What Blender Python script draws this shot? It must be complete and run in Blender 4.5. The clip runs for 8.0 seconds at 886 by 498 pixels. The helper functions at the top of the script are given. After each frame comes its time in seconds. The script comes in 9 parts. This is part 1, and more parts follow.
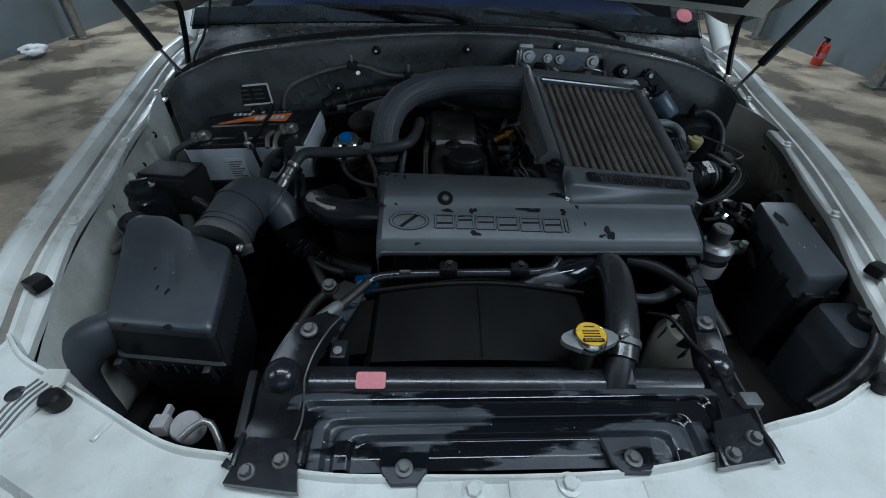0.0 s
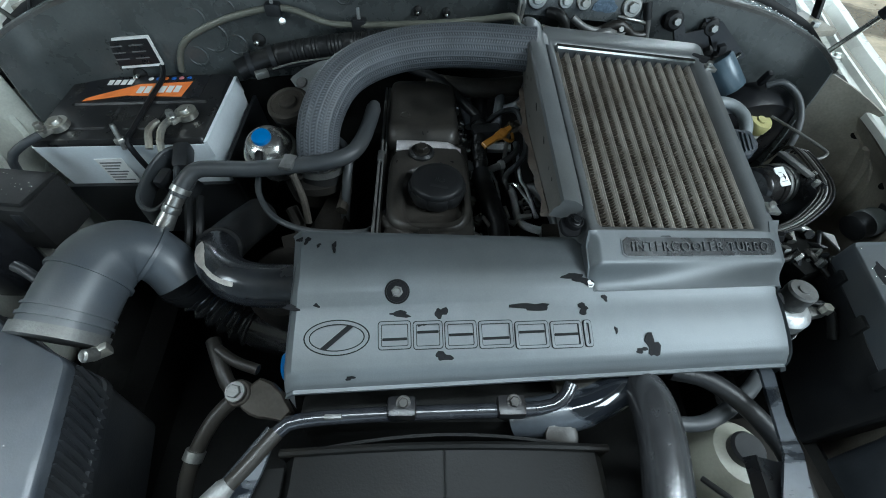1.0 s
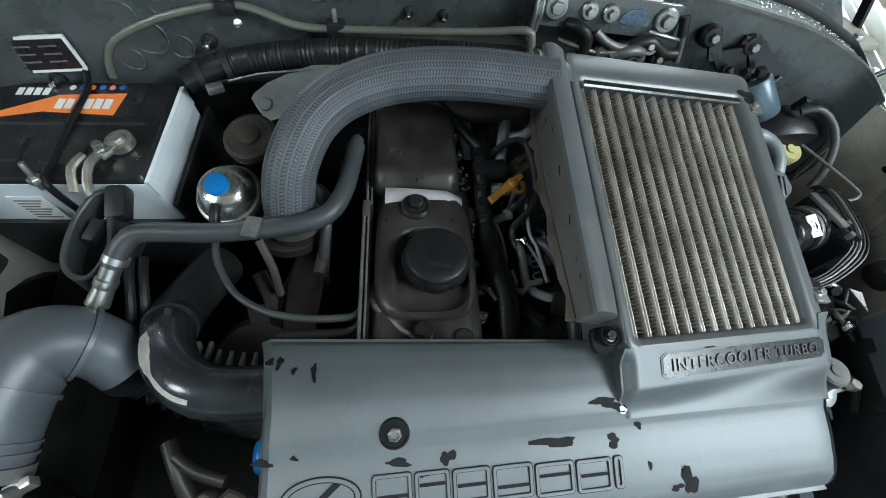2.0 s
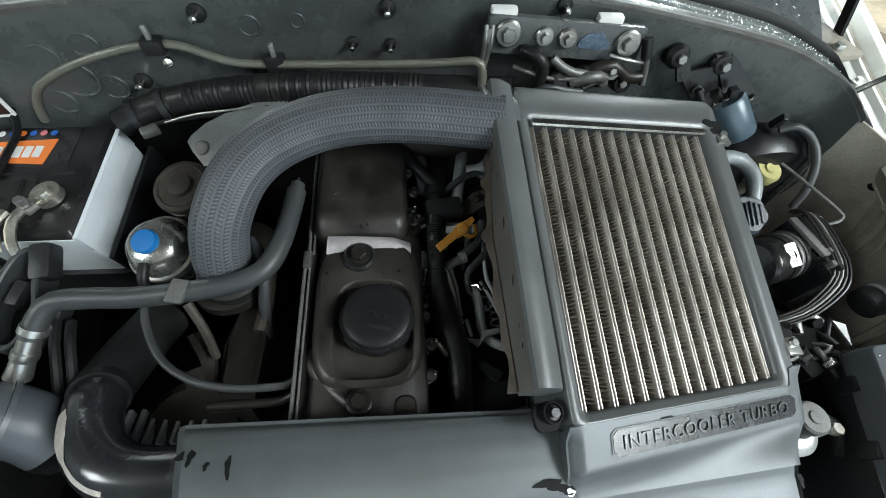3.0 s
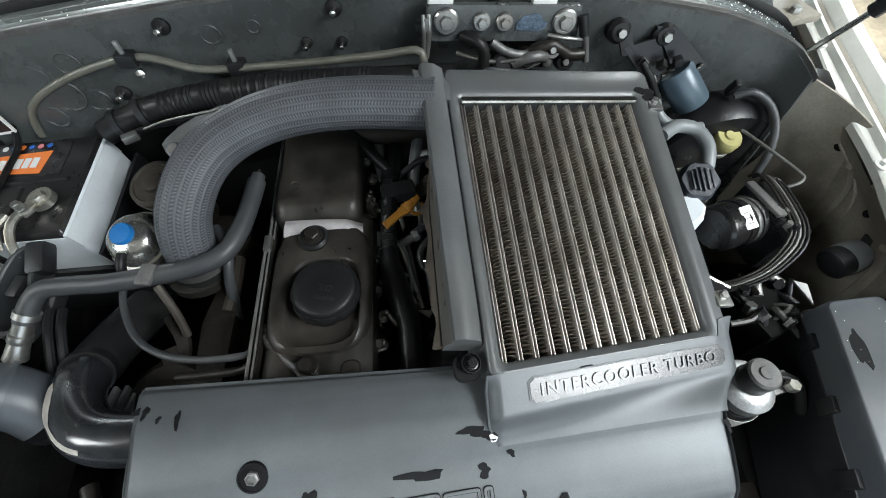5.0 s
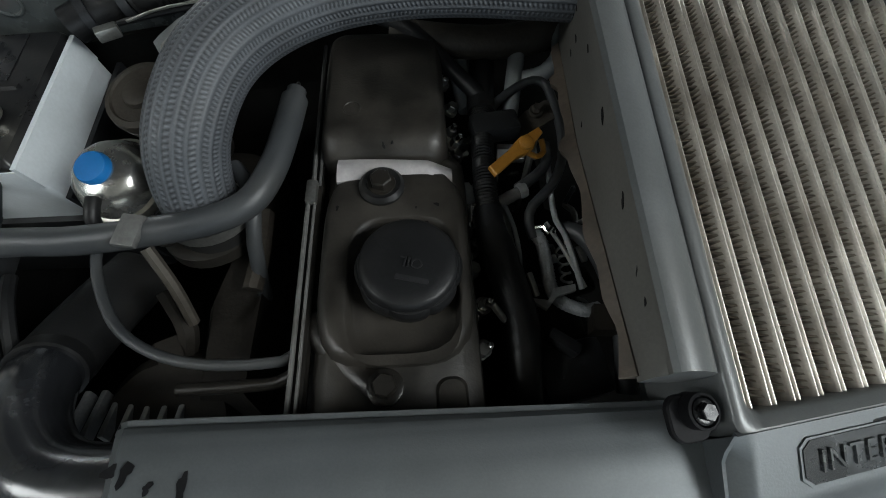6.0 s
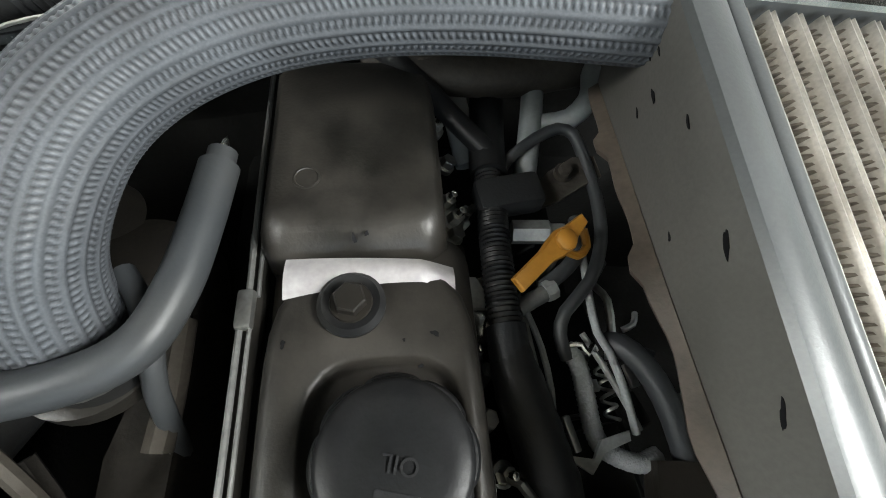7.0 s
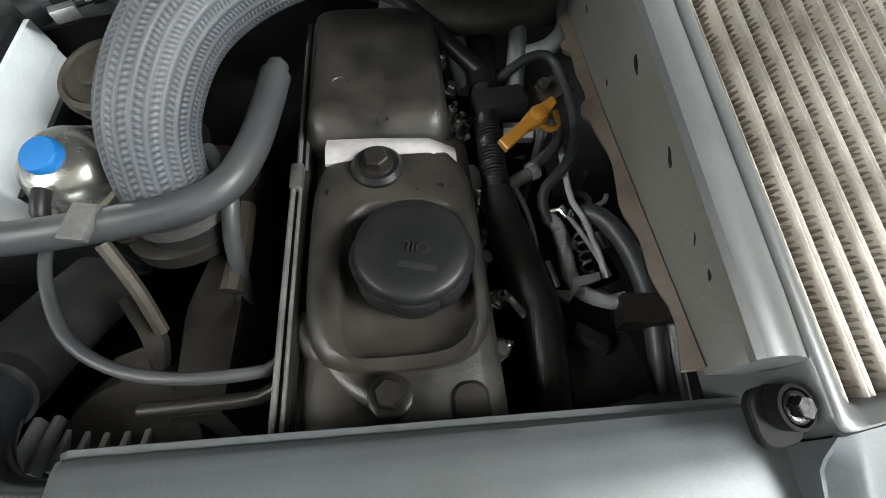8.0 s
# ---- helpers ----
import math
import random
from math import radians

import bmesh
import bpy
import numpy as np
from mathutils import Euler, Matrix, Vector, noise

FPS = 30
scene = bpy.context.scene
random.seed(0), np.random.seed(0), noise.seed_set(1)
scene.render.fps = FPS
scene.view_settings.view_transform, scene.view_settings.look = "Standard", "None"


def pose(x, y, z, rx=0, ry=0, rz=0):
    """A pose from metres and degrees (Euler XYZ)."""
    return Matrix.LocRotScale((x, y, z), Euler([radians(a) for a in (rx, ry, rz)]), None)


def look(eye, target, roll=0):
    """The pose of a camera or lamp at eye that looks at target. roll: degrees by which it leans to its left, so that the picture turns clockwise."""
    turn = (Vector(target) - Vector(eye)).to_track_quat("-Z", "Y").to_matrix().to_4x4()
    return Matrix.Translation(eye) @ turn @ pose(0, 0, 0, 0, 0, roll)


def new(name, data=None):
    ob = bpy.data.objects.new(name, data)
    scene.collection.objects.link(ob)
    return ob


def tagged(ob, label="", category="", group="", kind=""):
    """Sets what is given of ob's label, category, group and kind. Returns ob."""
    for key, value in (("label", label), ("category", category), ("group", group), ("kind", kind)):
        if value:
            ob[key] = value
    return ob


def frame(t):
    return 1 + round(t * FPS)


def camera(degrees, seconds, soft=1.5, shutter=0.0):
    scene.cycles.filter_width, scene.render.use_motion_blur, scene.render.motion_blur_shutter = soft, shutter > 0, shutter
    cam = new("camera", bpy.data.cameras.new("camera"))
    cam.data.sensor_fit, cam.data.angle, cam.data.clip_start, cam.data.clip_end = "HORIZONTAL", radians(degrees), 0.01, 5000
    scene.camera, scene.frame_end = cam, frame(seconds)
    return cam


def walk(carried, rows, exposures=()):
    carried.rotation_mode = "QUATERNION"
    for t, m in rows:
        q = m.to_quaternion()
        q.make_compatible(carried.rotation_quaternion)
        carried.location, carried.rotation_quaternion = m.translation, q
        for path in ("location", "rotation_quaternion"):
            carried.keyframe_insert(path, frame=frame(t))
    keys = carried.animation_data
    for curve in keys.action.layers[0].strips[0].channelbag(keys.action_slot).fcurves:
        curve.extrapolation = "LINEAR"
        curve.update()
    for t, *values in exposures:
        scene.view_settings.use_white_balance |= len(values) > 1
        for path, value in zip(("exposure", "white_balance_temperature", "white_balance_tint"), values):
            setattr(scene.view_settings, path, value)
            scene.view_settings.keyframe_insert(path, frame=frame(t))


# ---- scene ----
cam = camera(92.46, 8.0, soft=1.0)
PATH = [
    (0, (-0.0419, -0.2092, 1.3949), (-0.0171, 0.5699, 0.7685), 1.79),
    (0.5, (-0.0212, -0.0014, 1.3870), (0.0239, 0.6937, 0.6695), 2.58),
    (1, (0.0063, 0.1521, 1.3902), (0.0508, 0.7795, 0.6127), 3.45),
    (1.2, (-0.0039, 0.1965, 1.4018), (0.0498, 0.8006, 0.6068), 4.40),
    (2.3, (-0.0184, 0.3649, 1.4062), (0.0924, 0.8849, 0.5593), 9.99),
    (2.5, (-0.0064, 0.3768, 1.4057), (0.1053, 0.8958, 0.5583), 9.60),
    (3, (0.0513, 0.4062, 1.4176), (0.1475, 0.9264, 0.5690), 7.40),
    (3.5, (0.1551, 0.4014, 1.4187), (0.2026, 0.9339, 0.5736), 0.28),
    (4, (0.1651, 0.3504, 1.4010), (0.2046, 0.9041, 0.5692), -1.38),
    (4.2, (0.1628, 0.3397, 1.4042), (0.1969, 0.8941, 0.5727), -2.00),
    (5.3, (0.1109, 0.3629, 1.4295), (0.1583, 0.8892, 0.5805), 0.31),
    (5.5, (0.0799, 0.3748, 1.3958), (0.1435, 0.8918, 0.5422), 2.44),
    (6, (0.0372, 0.4462, 1.2763), (0.0759, 0.9161, 0.3945), 1.88),
    (6.5, (0.0200, 0.5190, 1.2110), (0.1011, 1.0002, 0.3381), 7.09),
    (7, (0.0307, 0.5769, 1.2131), (0.1286, 1.0348, 0.3295), 8.00),
    (7.5, (0.0389, 0.5288, 1.2196), (0.1442, 1.0060, 0.3472), 7.58),
    (8, (0.0264, 0.4510, 1.2276), (0.0881, 0.9474, 0.3617), 2.03),
]
EXPOSURES = [(0.0, -1.66, 5150, 3), (0.4, -1.20, 5150, 0), (0.8, -0.28, 5300, -1), (1.2, 0.26, 5450, -2), (2.3, 0.47, 5680, 0), (3.5, 0.57, 6000, 4), (5.3, 0.46, 6000, 6), (6.0, 0.0, 6080, 4), (7.0, 1.36, 6300, 5), (8.0, 1.36, 6330, 6)]
walk(cam, [(t, look(eye, target, roll)) for t, eye, target, roll in PATH], EXPOSURES)

# ---- world and light: a workshop lit by its open gate and by added, unseen roof lamps ----
world = bpy.data.worlds.new("sky")
scene.world = world
world.use_nodes = True
wn = world.node_tree
wn.nodes.clear()
w_out = wn.nodes.new("ShaderNodeOutputWorld")
w_bg = wn.nodes.new("ShaderNodeBackground")
w_sky = wn.nodes.new("ShaderNodeTexSky")
w_sky.sky_type = "NISHITA"
w_sky.sun_disc = False
w_sky.sun_elevation, w_sky.sun_rotation = radians(48), radians(200)
w_bg.inputs["Strength"].default_value = 0.10
wn.links.new(w_sky.outputs[0], w_bg.inputs[0])
wn.links.new(w_bg.outputs[0], w_out.inputs[0])

sun_data = bpy.data.lights.new("sun", "SUN")
sun_data.energy, sun_data.angle, sun_data.color = 1.5, radians(2), (1.0, 0.95, 0.88)
sun = new("sun", sun_data)
sun.matrix_world = look((-3, -9, 9), (0, -4, 0))


def area_lamp(name, eye, target, sx, sy, power, color):
    data = bpy.data.lights.new(name, "AREA")
    data.shape, data.size, data.size_y, data.energy, data.color = "RECTANGLE", sx, sy, power, color
    ob = new(name, data)
    ob.matrix_world = look(eye, target)
    return ob


area_lamp("gate_daylight", (1.2, -4.4, 1.75), (0.0, 2.0, 1.2), 4.4, 3.0, 58, (0.93, 0.97, 1.0))
# Unseen roof lamps, placed and powered to brighten the bay and the floor.
area_lamp("roof_strip_light", (2.5, -0.75, 3.30), (2.1, -0.5, 0.0), 1.3, 2.2, 225, (1.0, 0.98, 0.95))
area_lamp("roof_strip_light", (-2.7, -0.35, 3.30), (-1.9, -0.1, 0.0), 0.8, 2.0, 80, (1.0, 0.98, 0.95))
area_lamp("roof_strip_light", (0.12, 0.20, 3.30), (0.12, 0.20, 0.0), 2.4, 0.2, 100, (1.0, 0.98, 0.95))
area_lamp("roof_strip_light", (3.6, 5.6, 3.30), (3.4, 5.0, 0.0), 0.6, 2.4, 380, (1.0, 0.98, 0.95))
area_lamp("roof_strip_light", (-3.7, 5.8, 3.30), (-3.4, 5.0, 0.0), 0.6, 2.4, 420, (1.0, 0.98, 0.95))

# ---- materials ----
def material(name, color, rough=0.5, metal=0.0, var=0.25, scale=30.0, fine=0.15, bump=0.1, bscale=220.0,
             tint=None, tint_amount=0.0, tint_scale=8.0, coat=0.0, rough_var=0.15, spec=0.5, edge=(0.45, 0.72), tint_rough=None, stretch=None):
    """A worn surface: broad blotches and fine grain in colour, roughness and relief."""
    m = bpy.data.materials.new(name)
    m.use_nodes = True
    nt = m.node_tree
    b = nt.nodes["Principled BSDF"]
    tc = nt.nodes.new("ShaderNodeNewGeometry")
    n1 = nt.nodes.new("ShaderNodeTexNoise")
    n1.inputs["Scale"].default_value, n1.inputs["Detail"].default_value, n1.inputs["Roughness"].default_value = scale, 5, 0.65
    n2 = nt.nodes.new("ShaderNodeTexNoise")
    n2.inputs["Scale"].default_value, n2.inputs["Detail"].default_value = bscale, 3
    for n in (n1, n2):
        nt.links.new(tc.outputs["Position"], n.inputs["Vector"])
    lo = [c * (1 - var) for c in color]
    hi = [min(1.0, c * (1 + var)) for c in color]
    r1 = nt.nodes.new("ShaderNodeValToRGB")
    r1.color_ramp.elements[0].position, r1.color_ramp.elements[1].position = 0.32, 0.68
    r1.color_ramp.elements[0].color, r1.color_ramp.elements[1].color = (*lo, 1), (*hi, 1)
    nt.links.new(n1.outputs[0], r1.inputs[0])
    last = r1.outputs[0]
    if fine > 0:
        mx = nt.nodes.new("ShaderNodeMix")
        mx.data_type, mx.blend_type = "RGBA", "MULTIPLY"
        mx.inputs[0].default_value = 1.0
        r2 = nt.nodes.new("ShaderNodeValToRGB")
        r2.color_ramp.elements[0].position, r2.color_ramp.elements[1].position = 0.3, 0.7
        r2.color_ramp.elements[0].color, r2.color_ramp.elements[1].color = (1 - fine, 1 - fine, 1 - fine, 1), (1, 1, 1, 1)
        nt.links.new(n2.outputs[0], r2.inputs[0])
        nt.links.new(last, mx.inputs[6])
        nt.links.new(r2.outputs[0], mx.inputs[7])
        last = mx.outputs[2]
    if tint:
        n3 = nt.nodes.new("ShaderNodeTexNoise")
        n3.inputs["Scale"].default_value, n3.inputs["Detail"].default_value = tint_scale, 6
        nt.links.new(tc.outputs["Position"], n3.inputs["Vector"])
        if stretch:
            vm = nt.nodes.new("ShaderNodeVectorMath")
            vm.operation = "MULTIPLY"
            vm.inputs[1].default_value = stretch
            nt.links.new(tc.outputs["Position"], vm.inputs[0])
            nt.links.new(vm.outputs[0], n3.inputs["Vector"])
        r3 = nt.nodes.new("ShaderNodeValToRGB")
        r3.color_ramp.elements[0].position, r3.color_ramp.elements[1].position = edge
        r3.color_ramp.elements[0].color, r3.color_ramp.elements[1].color = (0, 0, 0, 1), (tint_amount, tint_amount, tint_amount, 1)
        nt.links.new(n3.outputs[0], r3.inputs[0])
        mt = nt.nodes.new("ShaderNodeMix")
        mt.data_type = "RGBA"
        nt.links.new(r3.outputs[0], mt.inputs[0])
        nt.links.new(last, mt.inputs[6])
        mt.inputs[7].default_value = (*tint, 1)
        last = mt.outputs[2]
    nt.links.new(last, b.inputs["Base Color"])
    mr = nt.nodes.new("ShaderNodeMapRange")
    mr.inputs["To Min"].default_value, mr.inputs["To Max"].default_value = max(0.03, rough - rough_var), min(1, rough + rough_var)
    nt.links.new(n1.outputs[0], mr.inputs["Value"])
    rough_out = mr.outputs[0]
    if tint and tint_rough is not None:
        ms = nt.nodes.new("ShaderNodeMix")
        ms.data_type = "FLOAT"
        nt.links.new(r3.outputs[0], ms.inputs[0])
        nt.links.new(rough_out, ms.inputs[2])
        ms.inputs[3].default_value = tint_rough
        rough_out = ms.outputs[0]
    nt.links.new(rough_out, b.inputs["Roughness"])
    b.inputs["Metallic"].default_value = metal
    b.inputs["Coat Weight"].default_value = coat
    b.inputs["Specular IOR Level"].default_value = spec
    if bump > 0:
        bp = nt.nodes.new("ShaderNodeBump")
        bp.inputs["Strength"].default_value, bp.inputs["Distance"].default_value = bump, 0.002
        nt.links.new(n2.outputs[0], bp.inputs["Height"])
        nt.links.new(bp.outputs[0], b.inputs["Normal"])
    return m


def glass_material(name, color, rough):
    m = bpy.data.materials.new(name)
    m.use_nodes = True
    b = m.node_tree.nodes["Principled BSDF"]
    b.inputs["Base Color"].default_value, b.inputs["Roughness"].default_value = (*color, 1), rough
    b.inputs["Transmission Weight"].default_value, b.inputs["IOR"].default_value = 1.0, 1.45
    return m


M_PAINT = material("white_body_paint", (0.72, 0.73, 0.68), 0.30, 0, 0.06, 14, 0.06, 0.03, 300, (0.30, 0.28, 0.22), 0.35, 9, coat=0.3)
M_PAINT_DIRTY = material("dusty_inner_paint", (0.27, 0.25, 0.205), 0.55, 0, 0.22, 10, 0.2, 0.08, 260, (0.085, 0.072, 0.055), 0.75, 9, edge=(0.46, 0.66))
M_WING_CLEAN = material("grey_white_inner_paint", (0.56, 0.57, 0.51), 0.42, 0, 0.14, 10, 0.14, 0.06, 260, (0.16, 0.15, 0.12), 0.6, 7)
M_FIREWALL = material("dark_grey_firewall_paint", (0.068, 0.075, 0.075), 0.28, 0, 0.22, 16, 0.22, 0.10, 260, (0.030, 0.031, 0.030), 0.6, 7, rough_var=0.14, spec=0.7)
# Paler than the firewall: the wet lip's reflection is put into this colour.
M_FLANGE = material("wet_sheen_grey_flange", (0.24, 0.26, 0.25), 0.24, 0.3, 0.2, 16, 0.2, 0.06, 260, (0.06, 0.06, 0.055), 0.5, 12)
M_COVER = material("satin_grey_paint", (0.098, 0.107, 0.113), 0.47, 0.3, 0.10, 16, 0.10, 0.05, 700, (0.085, 0.087, 0.085), 0.35, 7, rough_var=0.06)
M_SHROUD = material("satin_grey_shroud_paint", (0.108, 0.113, 0.115), 0.36, 0.2, 0.12, 16, 0.12, 0.06, 600, (0.08, 0.078, 0.07), 0.4, 9, rough_var=0.07)
M_DUSTWALL = material("dusty_grey_duct_paint", (0.120, 0.115, 0.105), 0.5, 0.0, 0.12, 14, 0.14, 0.08, 420, (0.060, 0.056, 0.048), 0.6, 14, rough_var=0.08)
# Black of chipped spots and wells, also of the emblem's painted edge shade.
M_CHIP_SHADE = material("bare_spot_and_edge_shade", (0.009, 0.009, 0.010), 0.60, 0, 0.3, 60, 0.2, 0.1, 400, spec=0.10)
M_PLASTIC = material("black_plastic", (0.015, 0.016, 0.018), 0.42, 0, 0.25, 18, 0.2, 0.12, 420, (0.035, 0.034, 0.03), 0.35, 10, spec=0.3)
M_AIRBOX = material("grey_black_airbox_plastic", (0.036, 0.041, 0.049), 0.36, 0, 0.28, 15, 0.14, 0.10, 500, (0.075, 0.077, 0.078), 0.45, 11, rough_var=0.14, spec=0.5)
M_DUCT = material("grey_duct_plastic", (0.062, 0.070, 0.080), 0.40, 0, 0.10, 16, 0.10, 0.06, 500, (0.10, 0.098, 0.09), 0.5, 9, rough_var=0.12)
M_RUBBER = material("black_rubber", (0.011, 0.0113, 0.012), 0.42, 0, 0.25, 25, 0.2, 0.1, 350, (0.026, 0.024, 0.020), 0.4, 14, spec=0.25)
M_BADGE = material("glossy_black_badge_film", (0.012, 0.013, 0.015), 0.27, 0, 0.3, 30, 0.2, 0.03, 200, (0.05, 0.054, 0.058), 0.7, 26, rough_var=0.08, edge=(0.5, 0.6))
M_FANTOP = material("matt_black_shroud_plastic", (0.0055, 0.0055, 0.0053), 0.50, 0, 0.3, 12, 0.2, 0.10, 420, (0.017, 0.014, 0.010), 0.7, 7, spec=0.10, edge=(0.48, 0.70), stretch=(1.0, 0.45, 1.0))
M_PLUG = material("aged_grey_plug_plastic", (0.33, 0.31, 0.31), 0.5, 0, 0.12, 30, 0.1, 0.04, 300)
M_BELLOWS = material("satin_black_bellows_rubber", (0.021, 0.0215, 0.023), 0.24, 0, 0.25, 25, 0.2, 0.06, 350, (0.030, 0.029, 0.027), 0.4, 14, spec=0.8)
M_HOSE = material("grey_rubber_hose", (0.034, 0.037, 0.040), 0.48, 0, 0.12, 22, 0.1, 0.06, 400, (0.075, 0.07, 0.06), 0.3, 12, spec=0.45)
M_BRAID = material("grey_braided_sleeve", (0.077, 0.085, 0.094), 0.50, 0.0, 0.15, 22, 0.25, 0.05, 700, (0.05, 0.052, 0.055), 0.5, 30, spec=0.4)
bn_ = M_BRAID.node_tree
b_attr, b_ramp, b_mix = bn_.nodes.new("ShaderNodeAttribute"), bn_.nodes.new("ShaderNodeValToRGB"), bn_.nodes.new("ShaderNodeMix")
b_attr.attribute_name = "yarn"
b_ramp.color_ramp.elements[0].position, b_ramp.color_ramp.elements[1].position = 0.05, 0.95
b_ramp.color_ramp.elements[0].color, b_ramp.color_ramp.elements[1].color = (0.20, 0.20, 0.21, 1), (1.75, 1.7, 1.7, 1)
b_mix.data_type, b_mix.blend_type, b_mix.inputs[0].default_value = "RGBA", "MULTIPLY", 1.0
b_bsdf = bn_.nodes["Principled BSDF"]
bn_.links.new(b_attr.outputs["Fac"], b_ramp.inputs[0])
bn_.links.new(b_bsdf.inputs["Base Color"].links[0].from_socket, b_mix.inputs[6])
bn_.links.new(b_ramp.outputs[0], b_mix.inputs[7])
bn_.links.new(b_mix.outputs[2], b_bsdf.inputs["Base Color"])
M_GLOSS = material("glossy_black_paint", (0.018, 0.019, 0.022), 0.22, 0, 0.3, 15, 0.2, 0.04, 150, (0.05, 0.055, 0.06), 0.5, 8, coat=0.15)
M_WETGLOSS = material("wet_black_pressed_steel", (0.038, 0.043, 0.050), 0.34, 0, 0.25, 13, 0.2, 0.05, 220, (0.006, 0.007, 0.009), 0.97, 15, rough_var=0.12, coat=0.15, edge=(0.50, 0.54), tint_rough=0.06, stretch=(0.4, 1.6, 1.0))
M_BLACKMETAL = material("black_painted_steel", (0.012, 0.0125, 0.014), 0.30, 0.2, 0.25, 16, 0.2, 0.08, 300, (0.035, 0.03, 0.026), 0.35, 14, spec=0.35)
M_STEEL = material("dull_steel", (0.42, 0.42, 0.40), 0.34, 0.9, 0.2, 30, 0.2, 0.1, 300, (0.18, 0.14, 0.10), 0.35, 25)
M_BRIGHT = material("bright_plated_metal", (0.75, 0.75, 0.72), 0.2, 1.0, 0.12, 40, 0.12, 0.05, 300, (0.35, 0.30, 0.22), 0.3, 30)
M_ZINC = material("dull_zinc_plate", (0.52, 0.51, 0.46), 0.36, 0.85, 0.2, 40, 0.2, 0.1, 260, (0.20, 0.15, 0.08), 0.4, 30)
M_PEEL = material("peeling_cream_primer", (0.46, 0.43, 0.39), 0.6, 0, 0.2, 60, 0.25, 0.2, 260, (0.20, 0.17, 0.14), 0.6, 40)
M_TANDUST = material("tan_dusty_edge", (0.085, 0.068, 0.053), 0.6, 0, 0.3, 40, 0.2, 0.1, 300)
M_DULLCAST = material("grimy_cast_aluminium", (0.16, 0.16, 0.155), 0.5, 0.5, 0.2, 30, 0.2, 0.2, 320, (0.07, 0.062, 0.05), 0.5, 18)
M_CAST = material("cast_aluminium", (0.42, 0.43, 0.43), 0.45, 0.7, 0.15, 30, 0.2, 0.2, 320, (0.22, 0.20, 0.17), 0.4, 18)
M_SHIELD = material("weathered_aluminium_sheet", (0.27, 0.285, 0.29), 0.5, 0.4, 0.15, 30, 0.2, 0.1, 320, (0.14, 0.13, 0.11), 0.5, 18)
M_ZINCAN = material("smoky_plated_can", (0.55, 0.55, 0.53), 0.26, 0.9, 0.2, 30, 0.15, 0.05, 260, (0.25, 0.22, 0.17), 0.45, 24)
M_BAND = material("scuffed_bare_aluminium", (0.42, 0.40, 0.405), 0.55, 0.3, 0.16, 40, 0.15, 0.1, 260, (0.40, 0.36, 0.33), 0.3, 30)
M_OILY = material("oily_brown_black_metal", (0.018, 0.0165, 0.0145), 0.38, 0.15, 0.25, 16, 0.2, 0.1, 300, (0.040, 0.034, 0.027), 0.4, 9, spec=0.3)
M_VALVE = material("dark_bronze_valve_cover_paint", (0.0195, 0.0178, 0.0152), 0.40, 0.15, 0.45, 24, 0.25, 0.10, 420, (0.055, 0.049, 0.042), 0.65, 12, rough_var=0.16, spec=0.5, edge=(0.45, 0.68))
M_SOOT = material("sooty_brown_iron", (0.015, 0.0133, 0.0112), 0.75, 0, 0.35, 20, 0.3, 0.2, 240, (0.036, 0.031, 0.026), 0.5, 13, spec=0.12)
M_RUST = material("dusty_brown_metal", (0.046, 0.040, 0.033), 0.6, 0.3, 0.3, 22, 0.25, 0.2, 260, (0.10, 0.092, 0.08), 0.5, 16, spec=0.2)
# Near-black for deep parts: the shade of the bay is put into the colour.
M_BLACKHOLE = material("depth_shade_black", (0.007, 0.007, 0.0065), 0.65, 0, 0.4, 25, 0.3, 0.2, 200, spec=0.08)
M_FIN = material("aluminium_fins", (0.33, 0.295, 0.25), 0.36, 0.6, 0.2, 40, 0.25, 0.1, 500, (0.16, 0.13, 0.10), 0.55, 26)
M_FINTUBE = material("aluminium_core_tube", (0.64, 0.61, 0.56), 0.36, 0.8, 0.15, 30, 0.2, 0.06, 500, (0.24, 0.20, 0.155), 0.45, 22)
M_WHITEPLASTIC = material("white_battery_plastic", (0.66, 0.70, 0.73), 0.4, 0, 0.06, 20, 0.06, 0.04, 300, (0.42, 0.42, 0.40), 0.25, 14)
M_BATLID = material("black_battery_lid", (0.010, 0.010, 0.011), 0.30, 0, 0.25, 25, 0.2, 0.05, 300, (0.05, 0.048, 0.044), 0.4, 16, spec=0.35)
M_ORANGE = material("orange_label", (0.80, 0.22, 0.045), 0.45, 0, 0.08, 25, 0.08, 0.02, 300)
M_LABELWHITE = material("white_label", (0.72, 0.72, 0.70), 0.5, 0, 0.06, 30, 0.06, 0.02, 300)
M_LABELGREY = material("grey_print", (0.12, 0.12, 0.12), 0.5, 0, 0.2, 60, 0.1, 0.0, 300)
M_LABELBLACK = material("black_label", (0.01, 0.01, 0.012), 0.3, 0, 0.2, 40, 0.1, 0.0, 300)
M_REDLABEL = material("faded_red_label", (0.62, 0.20, 0.22), 0.5, 0, 0.12, 60, 0.12, 0.02, 300)
M_BLUE = material("blue_plastic_cap", (0.014, 0.14, 0.40), 0.35, 0, 0.10, 40, 0.1, 0.03, 300)
M_BLUEDOT = material("blue_ink", (0.03, 0.12, 0.45), 0.5, 0, 0.1, 40, 0.1, 0.0, 300)
M_YELLOW = material("yellow_cap_plastic", (0.42, 0.39, 0.17), 0.4, 0, 0.12, 40, 0.1, 0.04, 300, (0.30, 0.26, 0.10), 0.3, 20)
M_RADYELLOW = material("yellow_cap_label", (0.72, 0.46, 0.03), 0.4, 0, 0.15, 60, 0.15, 0.05, 300)
